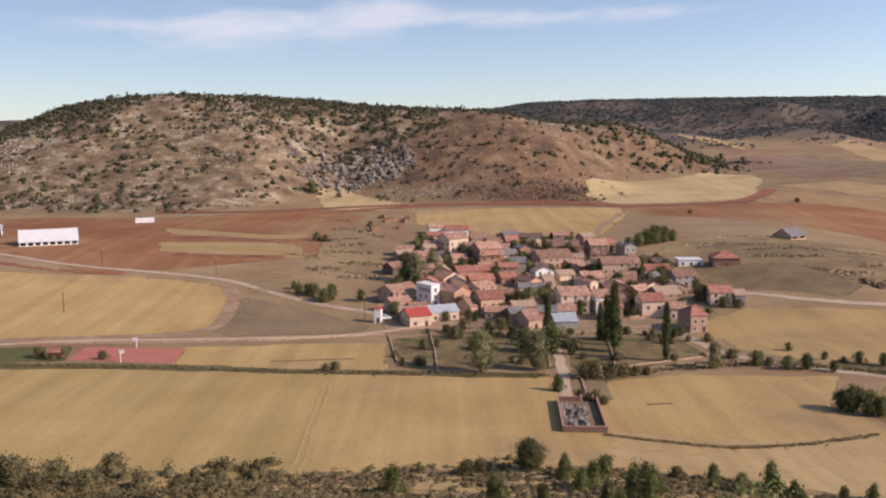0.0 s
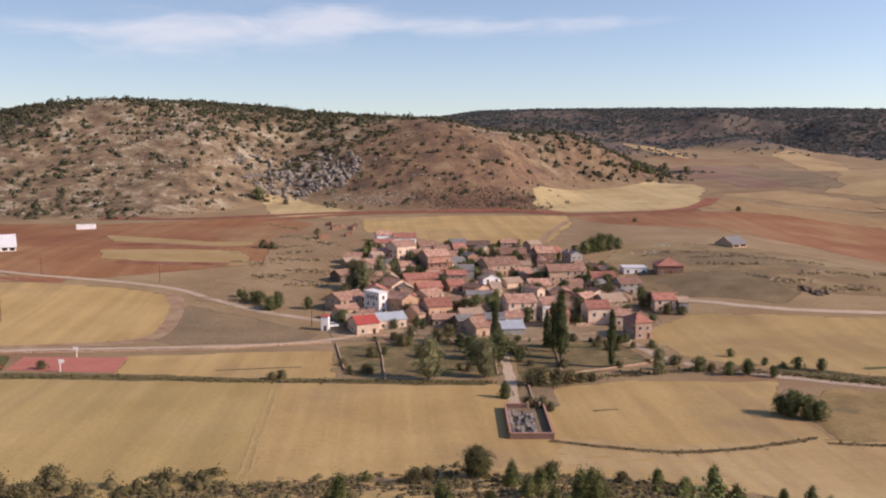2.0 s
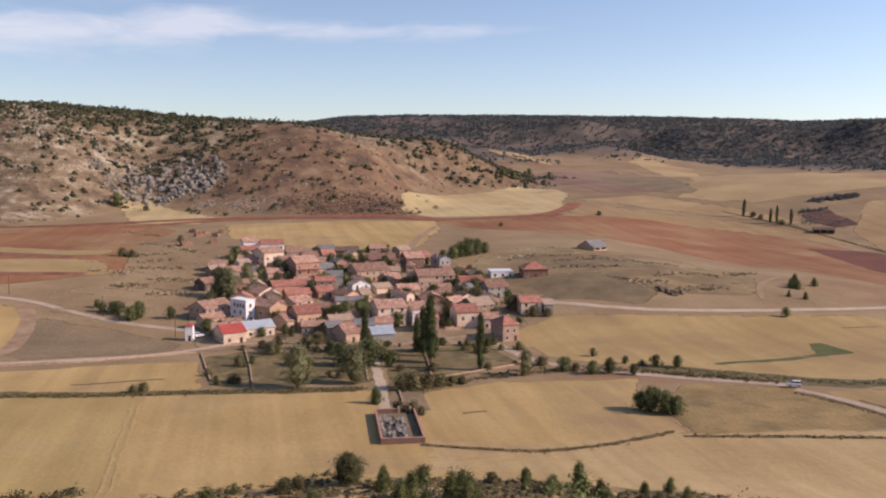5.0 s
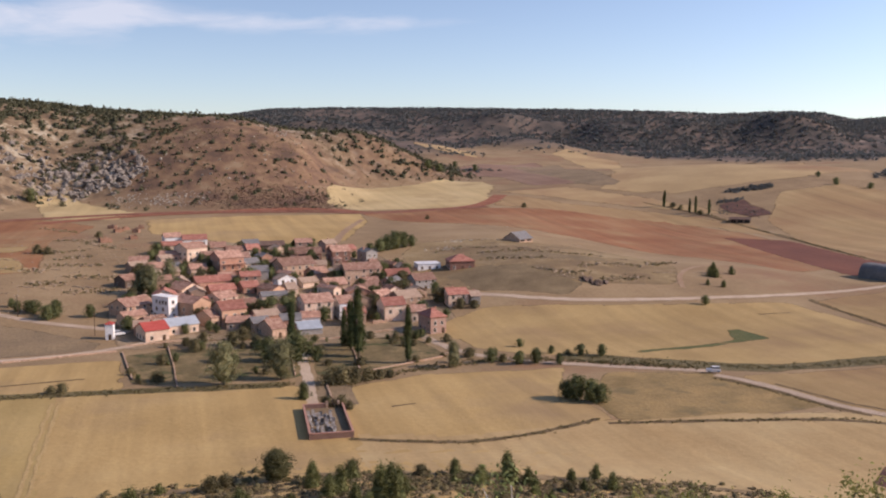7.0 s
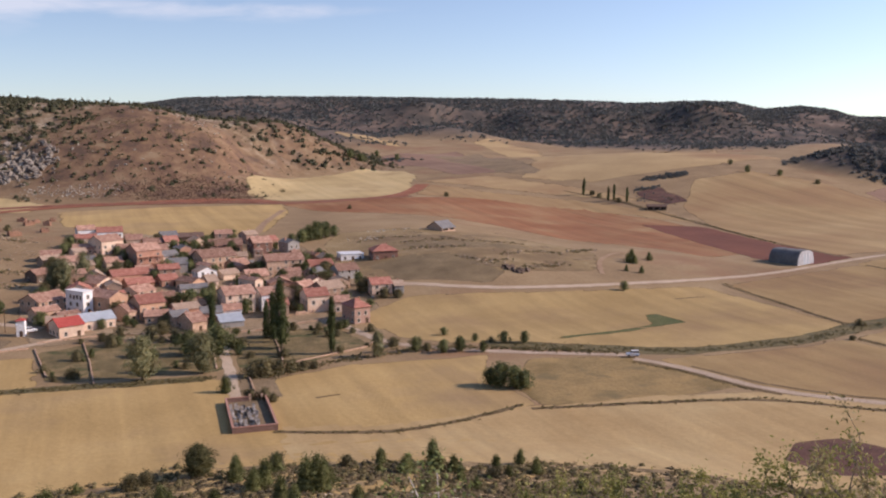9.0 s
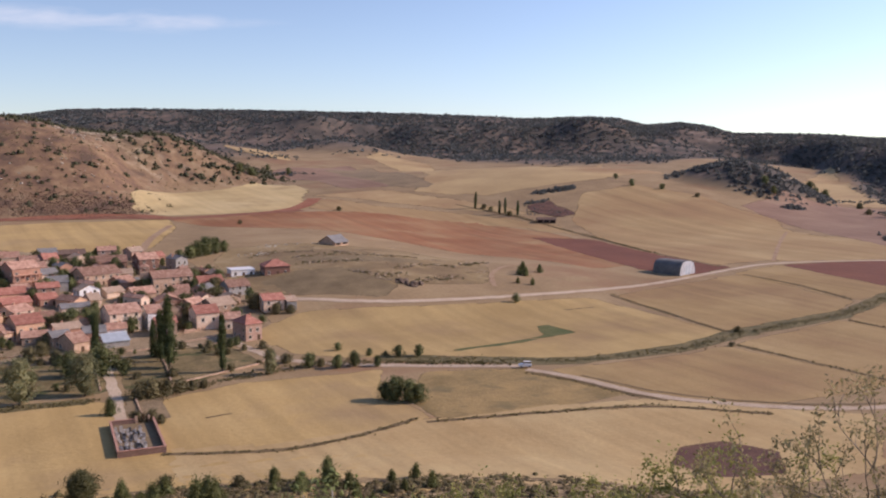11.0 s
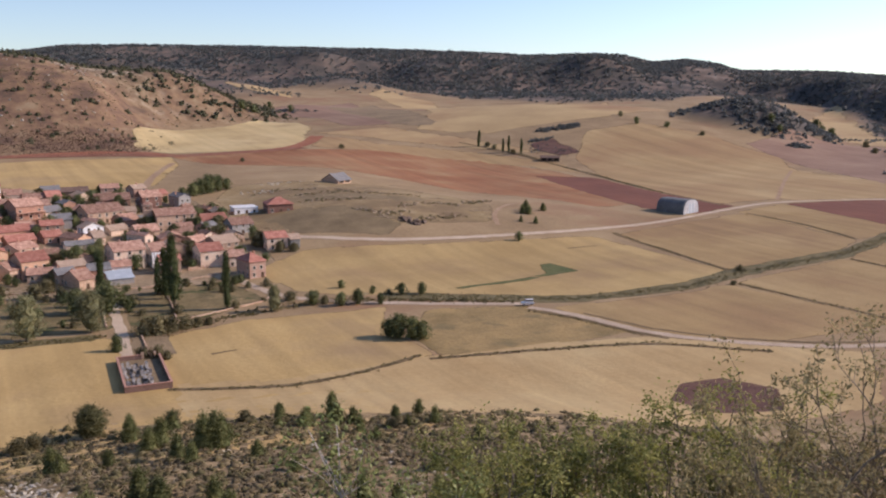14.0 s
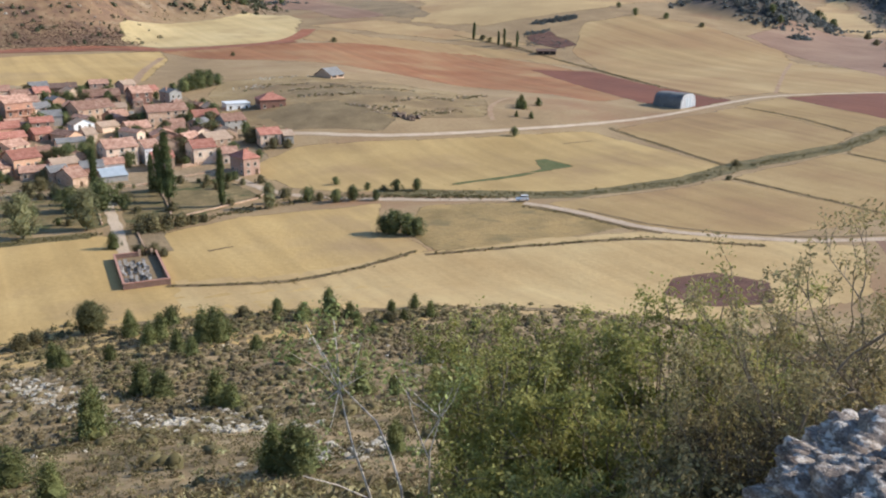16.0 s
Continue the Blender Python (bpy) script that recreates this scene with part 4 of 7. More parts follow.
house(29.1, 467.7, 8.2, 10.0, 4.0, 6, "stone", "tile", "gable")
house(61.7, 425.9, 7.8, 10.0, 4.3, 25, "brick", "tile", "gable")
house(29.0, 411.4, 7.4, 8.8, 3.0, 14, "brick", "tilered", "gable")
house(20.3, 433.1, 7.1, 7.5, 2.5, 15, "stone", "tile", "gable")
house(66.1, 403.8, 9.7, 10.0, 4.1, 11, "stone", "tile", "gable")
house(79.9, 395.3, 8.6, 10.0, 4.0, 7, "stone", "tile", "gable")
house(99.0, 383.2, 6.6, 10.0, 4.0, 9, "stone", "tan", "gfront")


def stone_wall(x0, y0, x1, y1, h, m=None):
    """A dry wall of stacked field stones following the ground."""
    bm = bmesh.new()
    n = max(2, int(math.dist((x0, y0), (x1, y1)) / 0.8))
    ang = math.atan2(y1 - y0, x1 - x0)
    for i in range(n):
        px, py = x0 + (x1 - x0) * (i + 0.5) / n, y0 + (y1 - y0) * (i + 0.5) / n
        z = float(height(px, py))
        for k in range(2):
            hh = h * 0.5 * rng.uniform(0.8, 1.2)
            mm = pose(px, py, z + k * h * 0.45, rng.uniform(-5, 5), rng.uniform(-5, 5), math.degrees(ang) + rng.uniform(-8, 8))
            if rng.random() < 0.13:
                continue
            wd = rng.uniform(0.32, 0.48)
            box(bm, -wd, -0.2, -0.25 if k == 0 else 0, wd, 0.2, hh, mm)
    me = bpy.data.meshes.new("stone_wall")
    bm.to_mesh(me)
    bm.free()
    me.materials.append(m or W["stone"])
    return tagged(new("stone_wall", me), "low dry stone garden wall", "wall", group="garden walls")


BUILT = [(o.location.x, o.location.y) for o in bpy.data.objects if o.name.startswith("house")]


def in_village(x, y):
    west = -24 + 14 * max(0.0, (y - 445) / 85)
    east = 100 + 12 * min(1.0, max(0.0, (y - 330) / 60)) - 55 * max(0.0, (y - 440) / 80)
    return west < x < east and 345 < y < 505


def infill(n):
    """Barns, lean-to sheds and small houses wedged between the larger houses."""
    made = 0
    for _ in range(4000):
        if made >= n:
            break
        x, y = rng.uniform(-22, 112), rng.uniform(340, 505)
        if not in_village(x, y) or min(math.dist((x, y), q) for q in BUILT) < 8.6 or math.dist((x, y), (70, 417)) < 9:
            continue
        BUILT.append((x, y))
        made += 1
        house(x, y, rng.uniform(6, 11), rng.uniform(6, 9), rng.uniform(2.6, 5.2), rng.uniform(-6, 34), rng.choice(("stone", "brick", "cream", "cream", "stone", "pink", "white", "brown")), rng.choice(("tile", "tile", "tile", "tilered", "tan", "tan", "slate")), rng.choice(("gable", "gable", "gfront")))


infill(52)


def yard_walls(n):
    for _ in range(n):
        x, y = rng.uniform(-22, 112), rng.uniform(335, 500)
        if in_village(x, y):
            a, L = radians(rng.choice((12, 100)) + rng.uniform(-12, 12)), rng.uniform(5, 12)
            tagged(stone_wall(x, y, x + math.cos(a) * L, y + math.sin(a) * L, 1.5), "rough stone yard wall between village houses", "wall", "yard walls")


for ruin in ((-42, 629, 5), (-36, 608, 4), (-26, 597, 4), (-24, 624, 3.5), (-33, 618, 3.5)):
    house(ruin[0], ruin[1], ruin[2], 3.5, rng.uniform(1.8, 3.2), rng.uniform(-20, 30), "ruin", "none", "ruin")


def utility_pole(x, y, yaw):
    root = empty("utility_pole", x, y, yaw)
    bm = bmesh.new()
    bmesh.ops.create_cone(bm, segments=10, radius1=0.16, radius2=0.10, depth=9.0, cap_ends=True, matrix=pose(0, 0, 4.2))
    part("pole", bm, TIMBER, root)
    boxed("crossarm", TIMBER, root, -0.9, -0.06, 8.0, 0.9, 0.06, 8.14)
    for px in (-0.75, 0.0, 0.75):
        bm = bmesh.new()
        bmesh.ops.create_cone(bm, segments=8, radius1=0.07, radius2=0.05, depth=0.22, cap_ends=True, matrix=pose(px, 0, 8.25 if px else 8.8))
        part("insulator", bm, W["white"], root)
    return tagged(root, "weathered wooden utility pole beside the fields", "pole", group="utility poles")


for spot in ((-165, 436), (-107, 424), (-151, 356), (-62, 385), (-31, 352)):
    utility_pole(*spot, 60)


def church_tower(x, y, yaw):
    root = empty("church_tower", x, y, yaw)
    bm = bmesh.new()
    box(bm, -2.0, -2.0, -1, 2.0, 2.0, 9.0)
    for px, py in ((-1.65, -1.65), (1.65, -1.65), (1.65, 1.65), (-1.65, 1.65)):
        box(bm, px - 0.35, py - 0.35, 9.0, px + 0.35, py + 0.35, 11.2)
    box(bm, -2.1, -2.1, 11.2, 2.1, 2.1, 11.7)
    part("wall", bm, W["stone"], root)
    bm = bmesh.new()
    low = [bm.verts.new(p) for p in ((-2.2, -2.2, 11.7), (2.2, -2.2, 11.7), (2.2, 2.2, 11.7), (-2.2, 2.2, 11.7))]
    apex = bm.verts.new((0, 0, 13.0))
    for a, b in zip(low, low[1:] + low[:1]):
        bm.faces.new((a, b, apex))
    bm.faces.new(low[::-1])
    part("roof", bm, ROOF["tile"], root)
    bm = bmesh.new()
    bmesh.ops.create_cone(bm, segments=16, radius1=0.6, radius2=0.25, depth=0.9, cap_ends=True, matrix=pose(0, 0, 10.2))
    part("bell", bm, TIMBER, root, "dark bronze bell")
    return tagged(root, "square stone church tower with open belfry", "tower")


church_tower(70.2, 417.0, -12)


def silo(x, y):
    root = empty("transformer_tower", x, y, -8)
    boxed("wall", W["white"], root, -1.4, -1.4, -0.6, 1.4, 1.4, 5.6)
    bm = bmesh.new()
    low = [bm.verts.new(p) for p in ((-1.7, -1.7, 5.604), (1.7, -1.7, 5.604), (1.7, 1.7, 5.604), (-1.7, 1.7, 5.604))]
    apex = bm.verts.new((0, 0, 6.6))
    for a, b in zip(low, low[1:] + low[:1]):
        bm.faces.new((a, b, apex))
    bm.faces.new(low[::-1])
    part("roof", bm, ROOF["red"], root)
    d = boxed("door", TIMBER, root, -0.5, -0.04, 0, 0.5, 0.04, 2.0)
    d.matrix_local = pose(0.2, -1.42, 0)
    return tagged(root, "slender white electricity tower with a red cap", "tower")


silo(-25.3, 346.0)


def barn(x, y, w, dep, h, yaw, label, roof, wall, bays=8, pitch=0.17):
    root = empty("barn", x, y, yaw, sink=0.3)
    part("wall", gable_walls(w, dep, h, dep * pitch, True), W[wall], root)
    part("roof", gable_roof(w, dep, h, dep * pitch, True, 0.5), ROOF[roof], root)
    for i in range(bays):
        g = boxed("opening", GLASS, root, -w / bays * 0.36, -0.03, 0.3, w / bays * 0.36, 0.05, h - 0.5)
        g.matrix_local = pose((i + 0.5 - bays / 2) * w / bays, -dep / 2 - 0.02, 0)
    g = boxed("gate", TIMBER, root, -1.6, -0.05, 0, 1.6, 0.05, h - 0.2)
    g.matrix_local = pose(0, 0, 0, 0, 0, 90) @ pose(0, -w / 2 - 0.03, 0)
    return tagged(root, label, "barn")


barn(-216, 495, 29, 21, 2.3, 24, "long white farm barn with a pale sheet roof", "white", "white", 8, 0.26)
barn(-272, 538, 18, 12, 4.0, 25, "white farm shed with a grey sheet roof", "metal", "white", 4)
barn(191.5, 499, 12, 12, 1.8, 30, "lone hillside barn with a steep grey roof", "slate", "stone", 2, 0.3)
barn(423, 618, 15, 8, 3.0, -30, "small dark field shed beside bushes", "dark", "dark", 3)


def container(x, y, yaw):
    root = empty("container", x, y, yaw)
    bm = bmesh.new()
    box(bm, -6, -1.6, 0.2, 6, 1.6, 3.4)
    for i in range(30):
        box(bm, -6 + i * 0.4, -1.66, 0.3, -5.8 + i * 0.4, -1.6, 3.3)
    part("body", bm, W["white"], root)
    boxed("skid", TIMBER, root, -6, -1.4, -0.4, 6, 1.4, 0.2)
    return tagged(root, "white corrugated container on red soil", "container")


container(-200.6, 610, 16)


def hangar(x, y, yaw, length, width, top):
    """A round-topped metal store with a white end wall."""
    root = empty("hangar", x, y, yaw, sink=0.4)
    prof = []
    for i in range(25):
        a = math.pi * i / 24
        ca, sa = math.cos(a), math.sin(a)
        prof.append((math.copysign(abs(ca) ** 0.62, ca) * width / 2, sa ** 0.72 * top))
    bm = bmesh.new()
    rows = []
    for k in range(41):
        px = -length / 2 + length * k / 40
        puff = 1.0 + (0.006 if k % 2 else 0.0)
        rows.append([bm.verts.new((px, b * puff, c * puff)) for b, c in prof])
    for r0, r1 in zip(rows, rows[1:]):
        for i in range(24):
            bm.faces.new((r0[i], r1[i], r1[i + 1], r0[i + 1]))
    bmesh.ops.recalc_face_normals(bm, faces=bm.faces[:])
    part("shell", bm, mat("zinc_sheet", [(0.13, 0.13, 0.13), (0.20, 0.20, 0.195)], 4, 0.4, rough=0.8, bump=0.1, spec=0.2), root, "grey corrugated curved shell", True)
    for sx in (-1, 1):
        bm = bmesh.new()
        a = [bm.verts.new((sx * (length / 2 - 0.05), b * 0.99, c * 0.99)) for b, c in prof]
        b2 = [bm.verts.new((sx * (length / 2 - 0.25), b * 0.99, c * 0.99)) for b, c in prof]
        bm.faces.new(a)
        bm.faces.new(b2[::-1])
        for i in range(24):
            bm.faces.new((a[i], b2[i], b2[i + 1], a[i + 1]))
        bmesh.ops.recalc_face_normals(bm, faces=bm.faces[:])
        part("end_wall", bm, W["pale_sheet"], root, "pale sheet end wall")
    g = boxed("gate", ROOF["metal"], root, -2.6, -0.06, 0.3, 2.6, 0.06, top * 0.72)
    g.matrix_local = pose(0, 0, 0, 0, 0, 90) @ pose(0, -length / 2 - 0.03, 0)
    for k in range(-2, 3):
        r = boxed("rib", W["white"], root, -0.12, -0.1, 0, 0.12, 0.1, top * 0.8)
        r.matrix_local = pose(length / 2 + 0.06, k * width * 0.19, 0)
    return tagged(root, "arched grey metal hangar with a white end wall", "hangar")


hangar(336.4, 370.0, -76, 17, 14, 7.6)


def hoop(x, y, yaw):
    root = empty("basketball_hoop", x, y, yaw)
    bm = bmesh.new()
    box(bm, -0.12, -0.12, 0, 0.12, 0.12, 3.1)
    box(bm, -0.09, -1.2, 2.9, 0.09, 0.1, 3.1)
    part("post", bm, W["white"], root)
    boxed("backboard", W["white"], root, -0.9, -1.28, 2.75, 0.9, -1.22, 3.9)
    bm = bmesh.new()
    bmesh.ops.create_cone(bm, segments=16, radius1=0.23, radius2=0.23, depth=0.03, cap_ends=False, matrix=pose(0, -1.52, 3.05))
    part("rim", bm, ROOF["red"], root)
    return tagged(root, "white basketball post with backboard on the court", "hoop", group="court hoops")


hoop(-104.5, 287.5, 180)
hoop(-106.2, 308.0, 0)


def play_hut(x, y):
    root = empty("playground_hut", x, y, 15)
    for px, py in ((-1.6, -1.3), (1.6, -1.3), (1.6, 1.3), (-1.6, 1.3)):
        boxed("post", TIMBER, root, px - 0.1, py - 0.1, 0, px + 0.1, py + 0.1, 2.6)
    boxed("platform", TIMBER, root, -1.8, -1.5, 1.0, 1.8, 1.5, 1.15)
    part("roof", gable_roof(3.6, 3.0, 2.6, 0.9, True), ROOF["tilered"], root)
    bm = bmesh.new()
    m = pose(2.6, 0, 0.65, 0, 30, 0)
    box(bm, -1.2, -0.3, -0.04, 1.2, 0.3, 0.04, m)
    part("slide", bm, ROOF["red"], root, "red plastic slide")
    return tagged(root, "wooden playground hut with a red roof", "playground hut")


play_hut(-128.2, 293)


def cemetery():
    """A walled graveyard with its gate at the lane."""
    root = empty("cemetery", 34.8, 225.2, -4)
    wallm = mat("cemetery_wall", [(0.20, 0.12, 0.095), (0.27, 0.17, 0.135)], 1.5, 0.3, bump=0.3)
    coping = mat("wall_coping", [(0.42, 0.22, 0.16), (0.48, 0.27, 0.21)], 1.0, 0.3)
    a, b, h = 5.4, 13.0, 1.45
    for name, dims in (("front", (-a, -b, -0.6, a, -b + 0.4, h)), ("rear", (-a, b - 0.4, -0.6, a - 4.5, b, h)), ("west", (-a, -b + 0.403, -0.6, -a + 0.4, b - 0.403, h)), ("east", (a - 0.4, -b + 0.403, -0.6, a, b - 0.403, h))):
        boxed("wall", wallm, root, *dims)
        boxed("coping", coping, root, dims[0] - 0.08, dims[1] - 0.08, h + 0.003, dims[3] + 0.08, dims[4] + 0.08, h + 0.14)
    boxed("yard", M["fallow"], root, -a + 0.4, -b + 0.4, -0.3, a - 0.4, b - 0.4, 0.36)
    for px in (a - 4.3, a - 1.2):
        boxed("gate_pier", W["stone"], root, px - 0.3, b - 0.5, 0, px + 0.3, b + 0.1, 2.1)
    bm = bmesh.new()
    for i in range(12):
        box(bm, a - 3.95 + i * 0.22, b - 0.22, 0.4, a - 3.91 + i * 0.22, b - 0.18, 2.2)
    box(bm, a - 4.0, b - 0.23, 1.9, a - 1.5, b - 0.17, 1.98)
    part("gate", bm, TIMBER, root, "dark iron bar gate")
    tagged(root, "walled village cemetery with reddish brick walls", "cemetery")
    marble = [mat("pale_marble", [(0.52, 0.48, 0.43), (0.68, 0.64, 0.58)], 0.8, 0.1, rough=0.5, bump=0.05), mat("grey_granite", [(0.26, 0.235, 0.215), (0.38, 0.35, 0.32)], 0.5, 0.05, rough=0.5, bump=0.05), mat("dark_granite", [(0.06, 0.06, 0.065), (0.11, 0.11, 0.11)], 0.5, 0.05, rough=0.4, bump=0.0)]
    frame_m = root.matrix_world
    for r in range(8):
        for c in range(5):
            if rng.random() < 0.14:
                continue
            g = new("grave")
            g.matrix_world = frame_m @ pose(-4.2 + c * 1.35 + rng.uniform(-0.3, 0.3), -11.4 + r * 2.35 + rng.uniform(-0.4, 0.4), 0.36, 0, 0, rng.uniform(-12, 12))
            st = marble[rng.choice((0, 1, 1, 1, 2, 2, 2))]
            boxed("slab", st, g, -0.38, -0.9, 0, 0.38, 0.9, rng.uniform(0.12, 0.5))
            if rng.random() < 0.8:
                hh = rng.uniform(0.9, 1.5)
                bm = bmesh.new()
                if rng.random() < 0.6:
                    box(bm, -0.07, 0.9, 0.2, 0.07, 1.05, hh + 0.3)
                    box(bm, -0.35, 0.9, hh - 0.12, 0.35, 1.05, hh + 0.02)
                    part("cross", bm, marble[0], g, "pale stone cross")
                else:
                    box(bm, -0.4, 0.9, 0, 0.4, 1.06, hh)
                    part("headstone", bm, st, g)
            tagged(g, "pale stone grave slab inside the walled cemetery", "grave", group="cemetery graves")


cemetery()


def car(x, y, yaw, label):
    root = empty("car", x, y, yaw, sink=-0.32)
    paint = mat("white_car_paint", [(0.74, 0.74, 0.74), (0.78, 0.78, 0.78)], 2, 0.3, rough=0.55, bump=0.0, spec=0.3)
    bm = bmesh.new()
    secs = [(-2.05, 0.35, 0.85), (-1.9, 0.3, 1.25), (-0.9, 0.28, 1.28), (0.75, 0.28, 1.28), (1.0, 0.28, 1.05), (1.95, 0.3, 1.0), (2.1, 0.4, 0.9)]
    rows = []
    for px, z0, z1 in secs:
        rows.append([bm.verts.new((px, py, pz)) for py, pz in ((-0.85, z0), (-0.88, (z0 + z1) / 2), (-0.82, z1), (0.82, z1), (0.88, (z0 + z1) / 2), (0.85, z0))])
    for r0, r1 in zip(rows, rows[1:]):
        for i in range(6):
            bm.faces.new((r0[i], r0[(i + 1) % 6], r1[(i + 1) % 6], r1[i]))
    bm.faces.new(rows[0][::-1])
    bm.faces.new(rows[-1])
    bmesh.ops.recalc_face_normals(bm, faces=bm.faces[:])
    part("body", bm, paint, root)
    bm = bmesh.new()
    vs = box(bm, -1.85, -0.76, 1.27, 0.75, 0.76, 1.75)
    for v in vs[4:]:
        v.co.x = v.co.x * 0.86 - 0.15
        v.co.y *= 0.86
    cab = part("cabin", bm, GLASS, root, "dark glazed cabin")
    bm = bmesh.new()
    box(bm, -1.82, -0.66, 1.75, 0.5, 0.66, 1.81)
    part("roof", bm, paint, root)
    for px in (-1.3, 1.35):
        for py in (-0.8, 0.8):
            bm = bmesh.new()
            bmesh.ops.create_cone(bm, segments=18, radius1=0.32, radius2=0.32, depth=0.22, cap_ends=True, matrix=pose(px, py, 0.32, 90, 0, 0))
            wheel = part("wheel", bm, mat("tyre", [(0.02, 0.02, 0.02), (0.03, 0.03, 0.03)], 1, 0.1), root)
            bm = bmesh.new()
            bmesh.ops.create_cone(bm, segments=14, radius1=0.19, radius2=0.19, depth=0.24, cap_ends=True, matrix=pose(px, py, 0.32, 90, 0, 0))
            part("rim", bm, ROOF["metal"], wheel)
    for py in (-0.6, 0.6):
        boxed("headlight", GLASS, root, 2.05, py - 0.18, 0.68, 2.12, py + 0.18, 0.84)
    return tagged(root, label, "car")


car(158.8, 243.0, 160, "white estate car parked on the gravel road")
car(-22.6, 349.4, 15, "white car parked beside the slender tower")


yard_walls(44)
for ends in ((59, 325, 55, 289), (55, 289, 53, 274), (53, 274, 84, 288), (84, 288, 92, 300), (-5, 328, -3, 298), (-3, 298, -2, 271), (-20, 324, -15, 284),
             (35, 300, 33, 276), (-20, 333, 0, 337), (0, 337, 30, 330), (46, 326, 60, 327), (62, 330, 84, 336), (-150, 313, -60, 318), (-60, 318, -22, 326), (39, 240, 41, 268)):
    stone_wall(*ends, 0.55)


def terrace(x, y, length, yaw):
    """A short run of a tumbled terrace wall that bends with the slope."""
    c, sn = math.cos(radians(yaw)), math.sin(radians(yaw))
    sag = rng.uniform(-2, 2)
    a, b, e = (x - c * length / 2, y - sn * length / 2), (x, y + sag), (x + c * length / 2, y + sn * length / 2)
    for p, q in ((a, b), (b, e)):
        tagged(stone_wall(*p, *q, rng.uniform(0.2, 0.45), W["ledge"]), "tumbled terrace wall of pale stones on dry grass", group="terrace walls")


for k in range(26):
    terrace(rng.uniform(-82, -28), rng.uniform(385, 560), rng.uniform(3, 11), rng.uniform(-25, 25))
for k in range(16):
    terrace(rng.uniform(150, 235), rng.uniform(375, 500), rng.uniform(3, 12), rng.uniform(-45, 10))
# ---- trees, bushes and scrub ----
LEAF = {
    "poplar": mat("poplar_leaves", [(0.062, 0.081, 0.031), (0.101, 0.121, 0.046), (0.132, 0.147, 0.059)], 1.5, 0.3, rough=0.7, bump=0, leafy=0.3, random_tint=0.12),
    "willow": mat("willow_leaves", [(0.155, 0.163, 0.081), (0.232, 0.225, 0.112), (0.295, 0.271, 0.139)], 1.5, 0.3, rough=0.7, bump=0, leafy=0.3, random_tint=0.15),
    "broad": mat("broad_leaves", [(0.085, 0.100, 0.042), (0.145, 0.158, 0.064), (0.215, 0.215, 0.088)], 1.5, 0.3, rough=0.7, bump=0, leafy=0.3, random_tint=0.28),
    "bush": mat("bush_leaves", [(0.105, 0.094, 0.048), (0.165, 0.142, 0.070), (0.225, 0.188, 0.094)], 1.2, 0.3, rough=0.75, bump=0, leafy=0.3, random_tint=0.28),
    "juniper": mat("juniper_needles", [(0.092, 0.105, 0.038), (0.140, 0.150, 0.055), (0.195, 0.195, 0.075)], 1.0, 0.2, rough=0.8, bump=0, leafy=0.3, random_tint=0.25),
    "pine": mat("pine_needles", [(0.080, 0.080, 0.034), (0.115, 0.110, 0.047), (0.15, 0.14, 0.062)], 1.0, 0.2, rough=0.8, bump=0, leafy=0.3),
}
BARK = mat("bark", [(0.10, 0.075, 0.05), (0.17, 0.13, 0.095)], 0.4, 0.05, bump=0.5)


def cards(centres, size, g, flat=0.0):
    """Small leaf blades, one bent pair of triangles each, turned at random."""
    n = len(centres)
    a = g.normal(size=(n, 3))
    a /= np.linalg.norm(a, axis=1)[:, None] + 1e-9
    b = np.cross(a, g.normal(size=(n, 3)))
    b /= np.linalg.norm(b, axis=1)[:, None] + 1e-9
    s = (size * g.uniform(0.6, 1.3, n))[:, None] if np.isscalar(size) else (size * g.uniform(0.7, 1.2, n))[:, None]
    w = s * g.uniform(0.35, 0.6, n)[:, None]
    up = np.cross(a, b) * s * 0.15
    v = np.stack([centres - a * s, centres + b * w + up, centres + a * s, centres - b * w + up], axis=1).reshape(-1, 3)
    f = (np.arange(n) * 4)[:, None] + np.array([0, 1, 2, 3])
    return v, f


def tube(points, radii, sides=6):
    P, verts, faces = np.array(points, float), [], []
    for i, p in enumerate(P):
        d = P[min(i + 1, len(P) - 1)] - P[max(i - 1, 0)]
        d = d / (np.linalg.norm(d) + 1e-9)
        u = np.cross(d, (0.3, 0.9, 0.2))
        u /= np.linalg.norm(u) + 1e-9
        w = np.cross(d, u)
        for k in range(sides):
            t = 2 * math.pi * k / sides
            verts.append(p + radii[i] * (math.cos(t) * u + math.sin(t) * w))
    for i in range(len(P) - 1):
        for k in range(sides):
            a, b = i * sides + k, i * sides + (k + 1) % sides
            faces.append((a, b, b + sides, a + sides))
    faces.append(tuple(range(sides))[::-1])
    faces.append(tuple(range((len(P) - 1) * sides, len(P) * sides)))
    return verts, faces


def joined(pieces):
    V, F, base = [], [], 0
    for v, f in pieces:
        V += [tuple(p) for p in v]
        F += [tuple(int(i) + base for i in q) for q in f]
        base += len(v)
    return V, F


